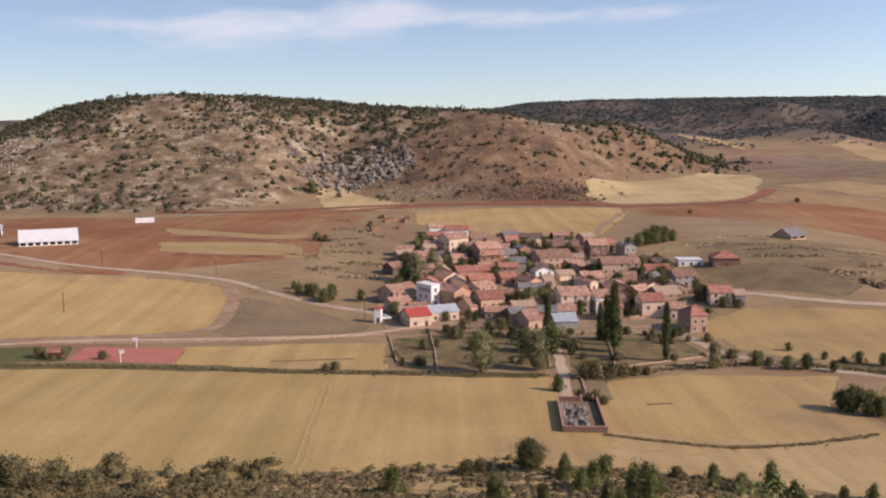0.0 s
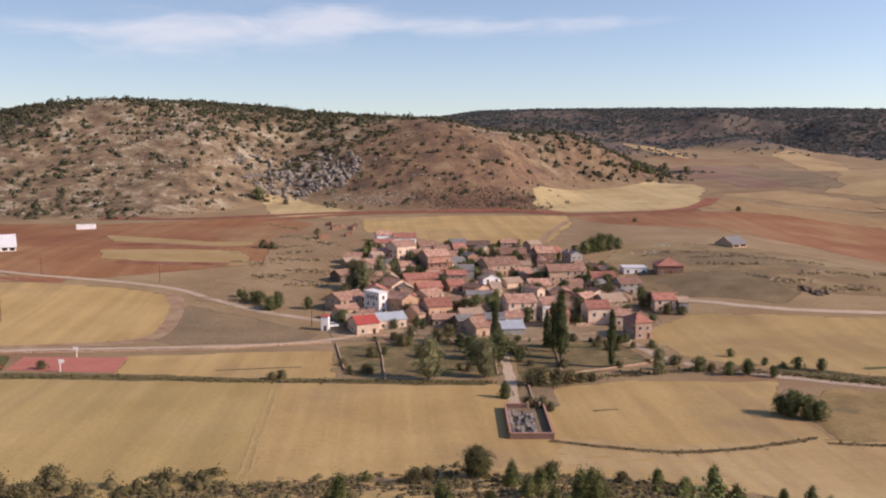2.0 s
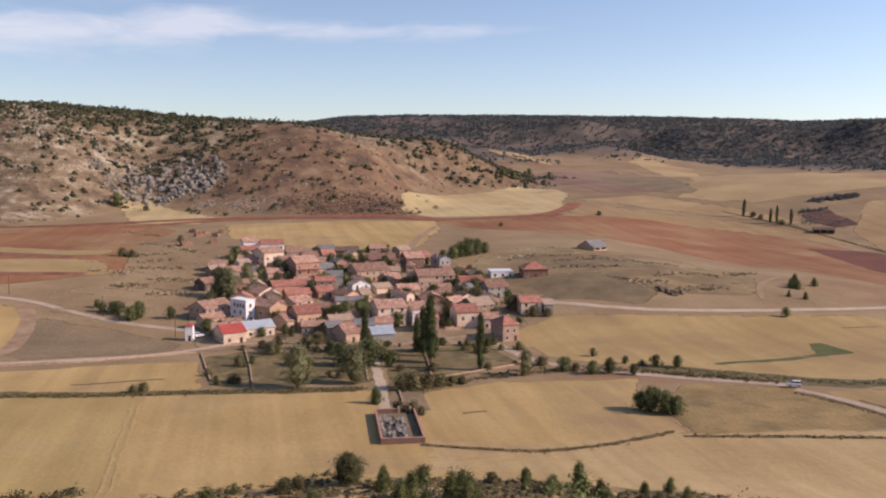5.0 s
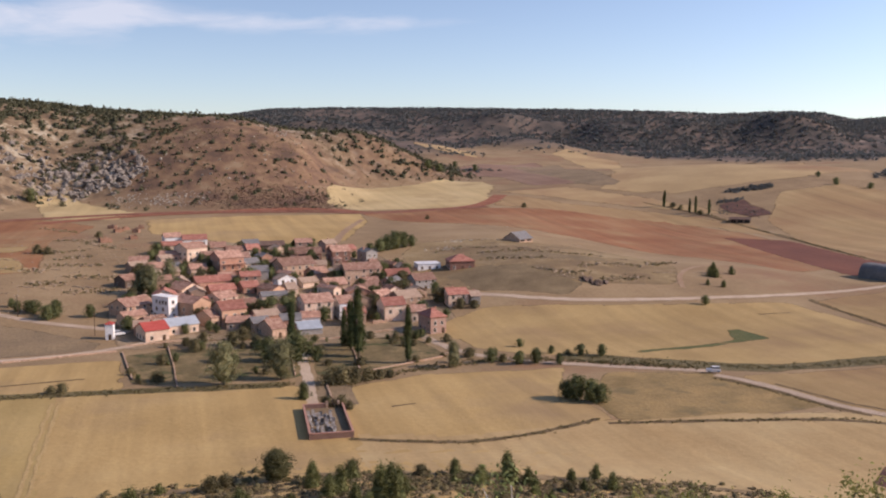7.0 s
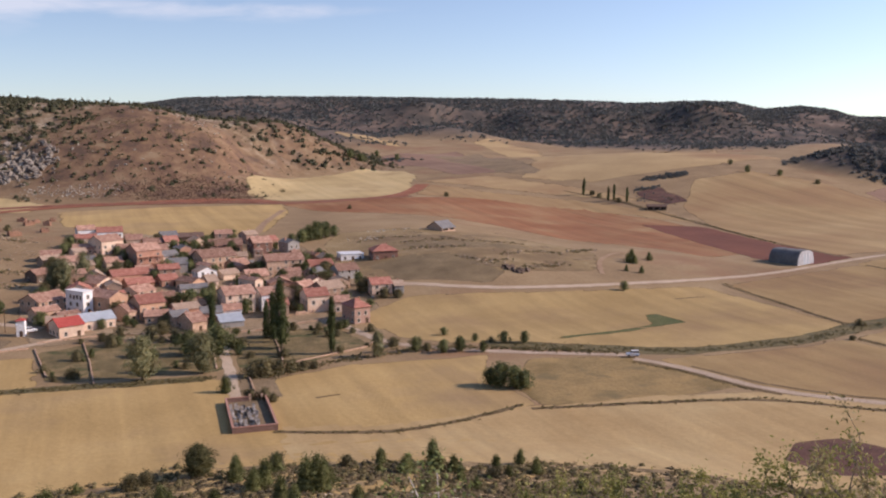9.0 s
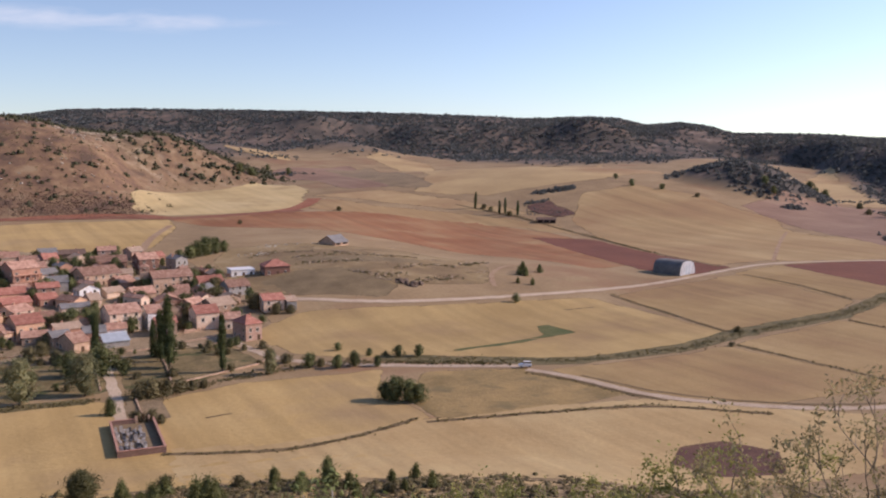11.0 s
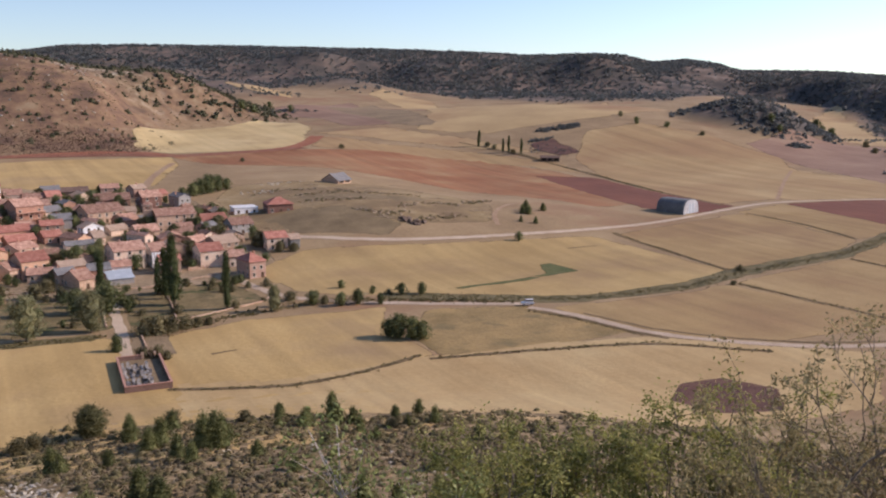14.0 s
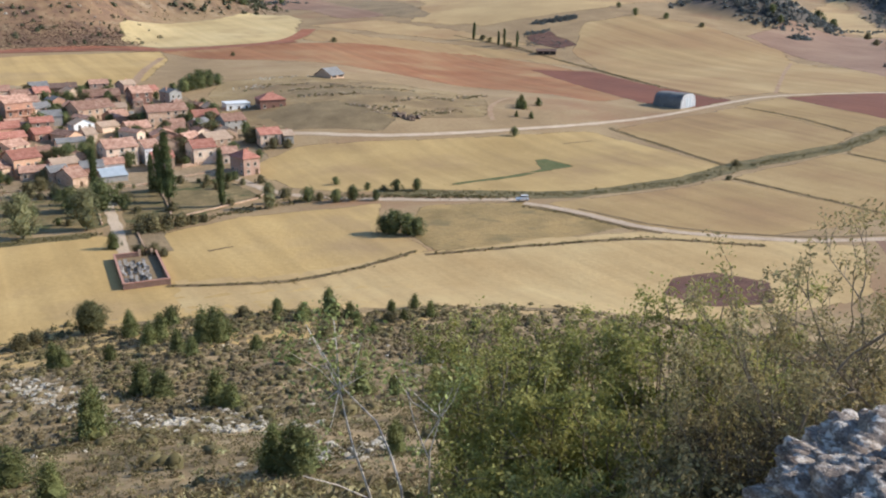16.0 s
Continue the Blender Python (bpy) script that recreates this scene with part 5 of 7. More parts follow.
def heart(rings, g, sides=9, lump=0.16):
    """A closed lumpy body from (height, radius) rings: the dense inside of a crown."""
    V, F = [], []
    for z, r in rings:
        for k in range(sides):
            t = 2 * math.pi * (k + 0.5 * (len(V) // sides % 2)) / sides
            q = r * (1 + lump * g.normal())
            V.append((q * math.cos(t), q * math.sin(t), z + 0.25 * lump * r * g.normal()))
    for i in range(len(rings) - 1):
        for k in range(sides):
            a, b = i * sides + k, i * sides + (k + 1) % sides
            F.append((a, b, b + sides, a + sides))
    F += [tuple(range(sides))[::-1], tuple(range((len(rings) - 1) * sides, len(rings) * sides))]
    return V, F


def envelope(kind, q):
    """Crown radius, of 1, at the part q of the crown's height."""
    if kind == "poplar":
        return (0.55 + 0.45 * np.sin(q * 2.2 + 0.35)) * np.sqrt(np.clip(1 - q ** 3, 0, 1))
    if kind == "juniper":
        return np.clip(1.0 - q, 0, 1) ** 0.62 * np.clip(q * 7 + 0.35, 0, 1)
    if kind == "bush":
        return np.sqrt(np.clip(1 - (q * 0.98) ** 2, 0, 1))
    return np.sqrt(np.clip(1 - (2 * q - 1) ** 2, 0, 1)) * (1.0 - 0.15 * q) + 0.08


SHAPES = {  # height, crown radius, crown foot, clumps, leaves per clump, leaf length
    "poplar": (17.0, 1.35, 0.06, 150, 26, 0.26), "willow": (11.0, 3.4, 0.08, 110, 28, 0.25), "broad": (6.0, 2.6, 0.04, 84, 20, 0.235),
    "bush": (3.0, 2.1, 0.0, 62, 18, 0.17), "juniper": (4.0, 2.0, 0.0, 100, 26, 0.132), "pine": (6.5, 3.2, 0.06, 200, 36, 0.13)}


def grow(kind, seed):
    g = np.random.default_rng(seed)
    h, r, foot, clumps, per, leaf = SHAPES[kind]
    q = g.uniform(0, 1, clumps) ** (0.8 if kind != "juniper" else 1.15)
    ang = g.uniform(0, 2 * math.pi, clumps)
    lob = 1 + 0.28 * np.sin(ang * 2 + g.uniform(0, 6)) + 0.18 * np.sin(ang * 3 + q * 5 + g.uniform(0, 6))
    rad = envelope(kind, q) * r * lob * np.sqrt(g.uniform(0.12, 1.0, clumps))
    C = np.column_stack([np.cos(ang) * rad, np.sin(ang) * rad, h * (foot + (1 - foot) * q) * (0.97 if kind != "bush" else 0.92)])
    spread = {"poplar": (0.32, 0.32, 0.75), "juniper": (0.24, 0.24, 0.42), "pine": (0.42, 0.42, 0.30)}.get(kind, (0.17 * r, 0.17 * r, 0.055 * h + 0.1))
    pts = (np.repeat(C, per, axis=0) + g.normal(size=(clumps * per, 3)) * np.array(spread) * np.repeat(g.uniform(0.6, 1.25, clumps), per)[:, None])
    pts[:, 2] = np.maximum(pts[:, 2], 0.05)
    root = new(kind + "_tree" if kind not in ("bush", "juniper") else kind)
    full = {"poplar": 0.72, "willow": 0.62, "broad": 0.56, "bush": 0.58, "juniper": 0.64, "pine": 0.62}[kind]
    steps = np.linspace(0.04, 0.93, 9)
    body = heart([(h * (foot + (1 - foot) * q1) * 0.97, max(0.05, float(envelope(kind, q1)) * r * full)) for q1 in steps], g)
    mesh_object("crown", *joined([cards(pts, leaf, g), body]), LEAF[kind], root)
    pieces = []
    top = h * (0.9 if kind in ("poplar", "juniper", "pine") else 0.6)
    tr = {"poplar": 0.30, "willow": 0.28, "broad": 0.20, "pine": 0.2}.get(kind, 0.09)
    line = [(g.normal() * 0.02 * h * k, g.normal() * 0.02 * h * k, -0.5 + (top + 0.5) * k / 5) for k in range(6)]
    pieces.append(tube(line, [tr * (1.25 - 1.1 * k / 5) for k in range(6)]))
    for k in range(9):
        c = C[g.integers(0, clumps)]
        z0 = max(0.15, c[2] * g.uniform(0.35, 0.7))
        a = np.interp(z0, [p[2] for p in line], [p[0] for p in line]), np.interp(z0, [p[2] for p in line], [p[1] for p in line]), z0
        mid = ((a[0] + c[0]) / 2, (a[1] + c[1]) / 2, (a[2] + c[2]) / 2 + 0.1)
        pieces.append(tube([a, mid, c], [tr * 0.42, tr * 0.28, tr * 0.1], 5))
    mesh_object("trunk", *joined(pieces), BARK, root)
    return root


WORDS = {"poplar": ("tall dark columnar poplar with dense upright crown", "tree"), "willow": ("pale grey-green rounded tree beside the gardens", "tree"), "broad": ("dark green broadleaf tree with uneven crown", "tree"),
         "bush": ("low brownish green bush with loose outline", "bush"), "juniper": ("dark green conical juniper on dry ground", "juniper"), "pine": ("spreading dark green pine at the slope foot", "tree")}
SEEDLINGS = {}
tree_rng = random.Random(11)


def plant(kind, x, y, h):
    k = (kind, tree_rng.randrange(4 if kind != "pine" else 1))
    s = h / SHAPES[kind][0]
    wide = tree_rng.uniform(0.88, 1.2)
    m = pose(x, y, float(height(x, y)) - 0.1, tree_rng.uniform(-3, 3), tree_rng.uniform(-3, 3), tree_rng.uniform(0, 360))
    if k not in SEEDLINGS:
        ob = tagged(grow(kind, 40 + 7 * len(SEEDLINGS)), *WORDS[kind], group=kind + " plants")
        SEEDLINGS[k] = ob
        ob.matrix_world = m @ Matrix.Diagonal((s * wide, s * wide, s, 1))
        ob["s"] = s
        ob["w"] = s * wide
        return
    ob = SEEDLINGS[k]
    copy_thing(ob, m @ Matrix.Diagonal((s * wide / ob["w"], s * wide / ob["w"], s / ob["s"], 1)))


plant("poplar", 56.9, 295.8, 23.4)
plant("poplar", 70.5, 282.8, 18.8)
plant("poplar", 36.2, 314.2, 16.6)
plant("poplar", 54.9, 314.6, 13.0)
plant("poplar", 56.4, 306.7, 17.4)
plant("willow", 28.2, 272.5, 12.0)
plant("willow", 11.1, 270.4, 12.9)
plant("broad", 35.8, 294.9, 9.8)
plant("broad", 27.0, 297.4, 7.9)
plant("willow", -12.6, 412.6, 13.4)
plant("willow", -16.9, 415.2, 10.2)
plant("willow", -5.1, 431.6, 10.6)
plant("broad", 34.7, 367.4, 8.2)
plant("broad", 40.6, 369.7, 7.3)
plant("broad", 30.6, 372.0, 5.8)
plant("broad", 104.2, 480.2, 7.0)
plant("broad", 109.1, 483.8, 8.3)
plant("broad", 114.3, 485.8, 9.7)
plant("broad", 120.0, 489.5, 8.4)
plant("broad", 125.3, 493.6, 5.9)
plant("broad", 98.2, 476.9, 5.7)
plant("broad", 30.3, 427.5, 7.2)
plant("broad", 37.0, 461.2, 4.8)
plant("broad", 70.3, 413.4, 7.1)
plant("broad", 77.1, 393.9, 7.3)
plant("broad", 90.1, 394.4, 6.8)
plant("broad", 94.4, 388.5, 6.2)
plant("broad", 107.5, 381.3, 5.7)
plant("broad", 80.3, 385.0, 6.1)
plant("willow", 83.4, 273.6, 8.3)
plant("bush", 41.9, 263.2, 4.9)
plant("bush", 45.2, 263.0, 5.3)
plant("bush", 49.2, 263.2, 4.6)
plant("bush", 53.5, 265.5, 3.9)
plant("bush", 60.7, 266.4, 2.5)
plant("bush", 57.4, 265.9, 2.9)
plant("broad", 97.1, 275.9, 5.0)
plant("broad", 105.1, 271.0, 4.2)
plant("broad", 110.9, 270.8, 5.0)
plant("broad", 117.4, 267.3, 3.5)
plant("broad", 129.2, 276.3, 4.0)
plant("broad", 135.9, 274.3, 4.0)
plant("broad", 114.4, 295.3, 2.9)
plant("broad", 120.8, 282.3, 2.8)
plant("bush", 125.6, 279.1, 2.0)
plant("bush", 101.1, 276.3, 2.7)
plant("bush", 92.4, 285.7, 3.2)
plant("juniper", 32.1, 249.4, 4.7)
plant("broad", 103.2, 229.6, 5.2)
plant("broad", 105.2, 227.6, 6.9)
plant("broad", 108.4, 224.6, 6.4)
plant("broad", 110.4, 223.4, 5.4)
plant("bush", 37.2, 239.6, 3.0)
plant("bush", 40.9, 239.0, 3.2)
plant("bush", 42.6, 236.0, 2.4)
plant("bush", 3.9, 319.9, 4.2)
plant("bush", 7.1, 333.2, 3.9)
plant("bush", 17.0, 325.1, 5.1)
plant("bush", 21.5, 332.9, 4.8)
plant("bush", 24.6, 321.2, 4.2)
plant("bush", 1.2, 329.5, 3.0)
plant("bush", 9.9, 302.3, 3.2)
plant("broad", 42.0, 293.1, 5.1)
plant("bush", 24.1, 346.4, 4.5)
plant("broad", 57.2, 314.0, 6.3)
plant("bush", 75.2, 320.2, 3.0)
plant("bush", 72.5, 313.5, 2.1)
plant("bush", -33.8, 275.7, 2.6)
plant("bush", -65.6, 505.2, 3.9)
plant("broad", -34.9, 379.6, 5.0)
plant("broad", -56.6, 388.2, 5.6)
plant("broad", -47.6, 381.7, 7.0)
plant("broad", -63.5, 392.6, 4.6)
plant("bush", 117.7, 356.5, 3.4)
plant("bush", 112.2, 358.8, 4.4)
plant("bush", 91.9, 310.6, 3.0)
plant("bush", 66.2, 322.7, 3.0)
plant("poplar", 404.7, 703.3, 14.6)
plant("poplar", 409.7, 669.8, 12.1)
plant("poplar", 413.5, 666.7, 14.1)
plant("poplar", 418.2, 654.1, 13.0)
plant("bush", 411.3, 698.5, 4.2)
plant("bush", 411.2, 686.6, 4.1)
plant("bush", 414.1, 660.3, 4.0)
plant("juniper", 249.4, 385.0, 5.2)
plant("juniper", 245.8, 376.8, 4.1)
plant("juniper", 259.2, 384.0, 3.9)
plant("juniper", 232.9, 363.4, 2.8)
plant("juniper", 238.4, 358.9, 3.3)
plant("juniper", 244.4, 379.7, 4.1)
plant("broad", 214.2, 335.5, 4.1)
plant("bush", 278.9, 714.0, 3.9)
plant("bush", 175.5, 643.2, 3.0)
plant("broad", 837.6, 685.3, 11.1)
plant("broad", 735.2, 528.4, 10.5)
plant("bush", 402.9, 286.1, 3.2)
plant("broad", 581.4, 702.4, 7.0)
plant("broad", 593.7, 742.9, 5.5)
plant("broad", 598.9, 678.6, 5.8)
plant("bush", 606.8, 639.2, 4.5)
plant("bush", 776.9, 594.7, 6.3)
plant("bush", 736.6, 554.1, 5.3)
plant("bush", 262.7, 252.4, 2.4)
plant("bush", 242.7, 235.8, 1.8)
plant("broad", 707.0, 639.2, 7.3)
plant("broad", 709.8, 653.1, 8.7)
plant("broad", 794.7, 670.5, 9.3)
plant("broad", 884.9, 738.4, 10.3)
plant("broad", 280.1, 977.0, 9.1)
plant("broad", 343.6, 1041.9, 8.4)
plant("broad", 331.5, 1084.6, 7.3)
plant("broad", 267.7, 975.2, 9.1)
plant("bush", -71.1, 507.7, 4.6)
plant("bush", -133.8, 294.3, 3.8)
plant("bush", -128.4, 292.7, 3.4)
plant("bush", -36.5, 274.5, 2.4)
plant("broad", -114.5, 796.9, 11.4)
plant("bush", -89.9, 788.9, 4.6)
plant("bush", -45.7, 569.2, 3.7)
plant("bush", -126.9, 295.8, 2.5)
plant("bush", -112.1, 292.4, 2.9)
plant("broad", -59.2, 392.4, 4.6)
plant("broad", -50.1, 378.3, 6.0)
plant("broad", -66.6, 400.0, 3.7)
plant("pine", 17.7, 183.1, 6.6)
plant("juniper", 22.8, 167.9, 4.2)
plant("juniper", 24.3, 156.0, 4.3)
plant("juniper", 26.9, 159.1, 4.9)
plant("juniper", 32.2, 175.9, 3.7)
plant("juniper", 32.1, 147.8, 5.8)
plant("juniper", 34.7, 147.2, 5.8)
plant("juniper", 15.8, 141.2, 3.1)
plant("juniper", 9.3, 146.2, 3.2)
plant("juniper", 25.6, 137.4, 4.1)
plant("juniper", 26.4, 131.0, 3.2)
plant("juniper", 15.9, 113.0, 4.5)
plant("juniper", 17.8, 109.4, 3.9)
plant("juniper", 21.4, 94.3, 4.3)
plant("juniper", 22.3, 91.5, 3.1)
plant("juniper", 6.5, 76.4, 4.8)
plant("juniper", 62.9, 166.4, 4.1)
plant("juniper", 62.1, 151.8, 2.9)
plant("juniper", 72.2, 151.8, 2.3)
plant("juniper", 78.1, 151.8, 3.3)
plant("juniper", 36.9, 132.5, 2.9)
plant("juniper", 38.0, 117.3, 2.2)
plant("juniper", 54.9, 106.3, 3.0)
plant("juniper", 46.2, 88.8, 3.1)
plant("juniper", 12.9, 43.8, 2.7)
plant("juniper", 13.5, 41.8, 2.9)
plant("juniper", 19.6, 42.5, 2.1)
plant("juniper", -0.2, 59.0, 2.8)
plant("juniper", 1.7, 51.3, 2.3)
plant("juniper", 57.4, 168.2, 3.2)
plant("juniper", 50.5, 165.5, 2.4)
plant("juniper", 61.3, 142.4, 2.4)
plant("juniper", 76.5, 131.5, 2.5)
plant("bush", 7.4, 183.2, 3.0)
plant("bush", 47.3, 178.9, 2.3)
plant("bush", 51.7, 141.4, 2.5)
plant("bush", 69.5, 152.7, 2.1)
plant("juniper", 41.3, 89.6, 2.8)
plant("juniper", 38.4, 93.0, 3.6)
plant("juniper", 57.6, 105.4, 2.5)
plant("juniper", -9.8, 158.6, 5.0)
plant("juniper", -5.4, 183.1, 2.3)
plant("bush", 4.4, 180.3, 3.5)
plant("juniper", 8.1, 148.3, 4.3)
plant("juniper", 23.7, 173.0, 4.3)
plant("bush", 32.9, 180.6, 3.8)
plant("juniper", 35.8, 157.2, 5.5)
plant("juniper", 54.2, 176.9, 3.3)
plant("juniper", 55.7, 164.9, 3.8)
plant("juniper", 64.0, 171.5, 5.0)
plant("juniper", 64.9, 162.3, 3.6)
plant("juniper", 76.0, 165.9, 2.7)
plant("juniper", 81.3, 165.7, 3.0)
plant("bush", -43.7, 163.8, 2.6)
plant("bush", -70.2, 185.2, 4.8)
plant("bush", -81.0, 182.5, 4.9)
plant("bush", -88.7, 181.3, 6.0)
plant("bush", -72.9, 176.9, 3.9)
plant("bush", -82.3, 175.0, 3.9)
plant("bush", -61.0, 175.4, 3.6)
plant("bush", -53.0, 171.5, 2.7)
plant("bush", -93.5, 184.3, 5.6)



garden_rng = random.Random(8)
for _ in range(64):
    gx, gy = garden_rng.uniform(-18, 86), garden_rng.uniform(276, 332)
    if abs(gx - 37) > 4 and not (48 < gx < 80 and gy < 305 and garden_rng.random() < 0.7):
        plant(garden_rng.choice(("bush", "bush", "broad")), gx, gy, garden_rng.uniform(1.4, 3.6))
for _ in range(230):
    gx, gy = garden_rng.uniform(-22, 110), garden_rng.uniform(338, 500)
    if in_village(gx, gy) and min(math.dist((gx, gy), q) for q in BUILT) > 4.7:
        plant(garden_rng.choice(("bush", "broad", "broad")), gx, gy, garden_rng.uniform(3.0, 6.5))


# scrub too many to count: one sheet of small crowns a kind
def crowns(name, XY, sizes, material, label, per=26, leaf=0.2, tall=0.75, seed=1, dome=0.6, core=0):
    g = np.random.default_rng(seed)
    n = len(XY)
    Z = height(XY[:, 0], XY[:, 1])
    q = g.normal(size=(n, per, 3))
    q /= np.linalg.norm(q, axis=2)[:, :, None] + 1e-9
    q *= g.uniform(0.35, 1.0, (n, per, 1)) ** 0.6
    lob = 1 + 0.3 * g.normal(size=(n, 1, 3))
    q = q * lob
    q[:, :, 2] = np.abs(q[:, :, 2]) * tall * 2 * dome
    P = q * sizes[:, None, None] * 0.5
    P[:, :, 0] += XY[:, None, 0]
    P[:, :, 1] += XY[:, None, 1]
    P[:, :, 2] += Z[:, None]
    v, f = cards(P.reshape(-1, 3), np.repeat(sizes, per) * leaf, g)
    pieces = [np.asarray(v)]
    faces = f.tolist()
    if core:
        # a low rounded cushion inside every plant
        t = np.arange(core) * 2 * math.pi / core
        low = np.stack([np.cos(t), np.sin(t), t * 0], 1)
        mid = np.stack([np.cos(t + 0.4) * 0.72, np.sin(t + 0.4) * 0.72, t * 0 + 0.62], 1)
        base = np.vstack([low, mid, [[0, 0, 0.9]]])
        C = base[None] * (1 + 0.2 * g.normal(size=(n, len(base), 1))) * g.uniform(0.75, 1.2, (n, 1, 3))
        C[:, :, 2] *= tall * 2 * dome
        C = C * sizes[:, None, None] * 0.38
        C += np.column_stack([XY, Z - 0.03 * sizes])[:, None, :]
        tri = [(k, (k + 1) % core, core + (k + 1) % core, core + k) for k in range(core)] + [(core + k, core + (k + 1) % core, 2 * core) for k in range(core)]
        for q4 in tri:
            faces += ((np.arange(n) * len(base) + len(v))[:, None] + np.array(q4)).tolist()
        pieces.append(C.reshape(-1, 3))
    return tagged(mesh_object(name, np.vstack(pieces).tolist(), faces, material, smooth=core > 0), label, "scrub", kind="stuff")


def scatter(n, x0, x1, y0, y1, keep, seed):
    g = np.random.default_rng(seed)
    x, y = g.uniform(x0, x1, n), g.uniform(y0, y1, n)
    w = keep(x, y)
    ok = g.uniform(size=n) < w
    return np.column_stack([x[ok], y[ok]])


def along(line, n, spread, seed):
    g = np.random.default_rng(seed)
    L = np.array(line, float)
    seg = np.hypot(*np.diff(L, axis=0).T)
    s = g.uniform(0, seg.sum(), n)
    c = np.concatenate([[0], np.cumsum(seg)])
    x, y = np.interp(s, c, L[:, 0]), np.interp(s, c, L[:, 1])
    return np.column_stack([x, y]) + g.normal(size=(n, 2)) * spread


SCRUB = {
    "hill": mat("hill_juniper", [(0.060, 0.062, 0.034), (0.085, 0.084, 0.046), (0.11, 0.10, 0.058)], 9, 1, rough=0.85, bump=0, leafy=0.2),
    "heath": mat("hill_heath", [(0.168, 0.140, 0.077), (0.238, 0.189, 0.105), (0.294, 0.231, 0.140)], 12, 1, rough=0.9, bump=0, leafy=0.2),
    # leaf tones raised and greyed to blue: distance haze put into the colour
    "far": mat("far_oakwood_hazed", [(0.112, 0.119, 0.115), (0.136, 0.142, 0.134), (0.158, 0.161, 0.147)], 40, 6, rough=0.9, bump=0, leafy=0.4),
    "thyme": mat("slope_heath", [(0.135, 0.104, 0.058), (0.185, 0.142, 0.078), (0.24, 0.186, 0.104)], 5, 0.6, rough=0.9, bump=0, leafy=0.2),
    "purple": mat("purple_heath", [(0.115, 0.072, 0.054), (0.150, 0.096, 0.070), (0.19, 0.125, 0.088)], 14, 1.0, rough=0.9, bump=0),
    "brush": mat("olive_brush", [(0.118, 0.102, 0.048), (0.165, 0.138, 0.064), (0.22, 0.178, 0.088)], 9, 0.6, rough=0.9, bump=0, leafy=0.2),
    "grey": mat("grey_shrublets", [(0.210, 0.189, 0.133), (0.294, 0.252, 0.182)], 4, 0.5, rough=0.9, bump=0, leafy=0.2),
    "grass": mat("dry_grass", [(0.400, 0.308, 0.154), (0.400, 0.400, 0.224)], 4, 0.5, rough=0.9, bump=0, leafy=0.2),
    "weeds": mat("ditch_plants", [(0.140, 0.122, 0.058), (0.195, 0.165, 0.078), (0.25, 0.205, 0.098)], 6, 0.6, rough=0.9, bump=0, leafy=0.2),
}


def hill_keep(x, y):
    top = S(790, 990, y)
    bare = np.clip(bump(x, y, 60, 850, 150, 150) * 2.2, 0, 1)
    return (1 - 0.8 * S(60, 110, x) + 0.35 * S(150, 200, x)) * hill_weight(x, y) * (0.42 + 0.58 * top) * (1 - 0.72 * bare) * np.clip(0.7 + 1.3 * fbm(x, y, 90, 3), 0.15, 1)


g0 = np.random.default_rng(3)
hill = scatter(17500, -560, 330, 670, 1180, hill_keep, 21)
crowns("hill_junipers", hill, g0.uniform(2.8, 8.6, len(hill)) * (0.85 + 0.15 * S(800, 1000, hill[:, 1])), SCRUB["hill"], "scattered dark junipers dotting the dry hillside", 10, 0.24, 1.0, 31, core=6)
gully = along([(-112, 846), (-84, 888), (-40, 905), (5, 930)], 150, 4.5, 28)
crowns("gully_shrubs", gully, g0.uniform(2.5, 5.5, len(gully)), SCRUB["hill"], "dark shrubs filling the gully above the crags", 24, 0.2, 0.9, 29, core=6)
heath = scatter(26000, -560, 330, 665, 1100, lambda x, y: hill_weight(x, y) * (1 - 0.4 * S(60, 110, x) + 0.9 * S(140, 200, x)) * np.clip(0.35 + 1.5 * fbm(x, y, 50, 3), 0, 1), 22)
crowns("hill_heath", heath, g0.uniform(0.8, 2.2, len(heath)), SCRUB["heath"], "low brown heath on the dry hillside", 10, 0.34, 0.45, 32)


def far_keep(x, y):
    d, a = np.hypot(x, y), np.degrees(np.arctan2(x, y))
    edge = d + 160 * fbm(x, y, 300, 3) + 760 * S(48, 56, a) + 230 * S(25, 30, a) * (1 - S(41, 44, a))
    return np.clip(S(1690, 1900, edge) * np.clip(0.62 + 0.38 * S(1900, 2200, edge) + 1.4 * fbm(x, y, 110, 4), 0.15, 1) + 2.0 * spurs(x, y) * np.clip(0.5 + 1.6 * fbm(x, y, 90, 3), 0.1, 1), 0, 1) * (d < 2700) * (a > -2) * (a < 64) * S(1400, 1500, edge + 1200 * (spurs(x, y) > 0.05))


# plateau wood; its pale grey-green holds the haze of the air
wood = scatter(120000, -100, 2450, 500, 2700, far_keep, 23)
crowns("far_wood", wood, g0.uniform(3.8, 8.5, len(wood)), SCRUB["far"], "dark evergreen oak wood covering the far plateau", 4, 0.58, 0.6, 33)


def slope_keep(x, y):
    d, a = np.hypot(x, y), np.degrees(np.arctan2(x, y))
    return ((a > -32) & (a < 66) & (d > 9) & (d < 188 + 18 * fbm(x, y, 40, 3))) * 1.0


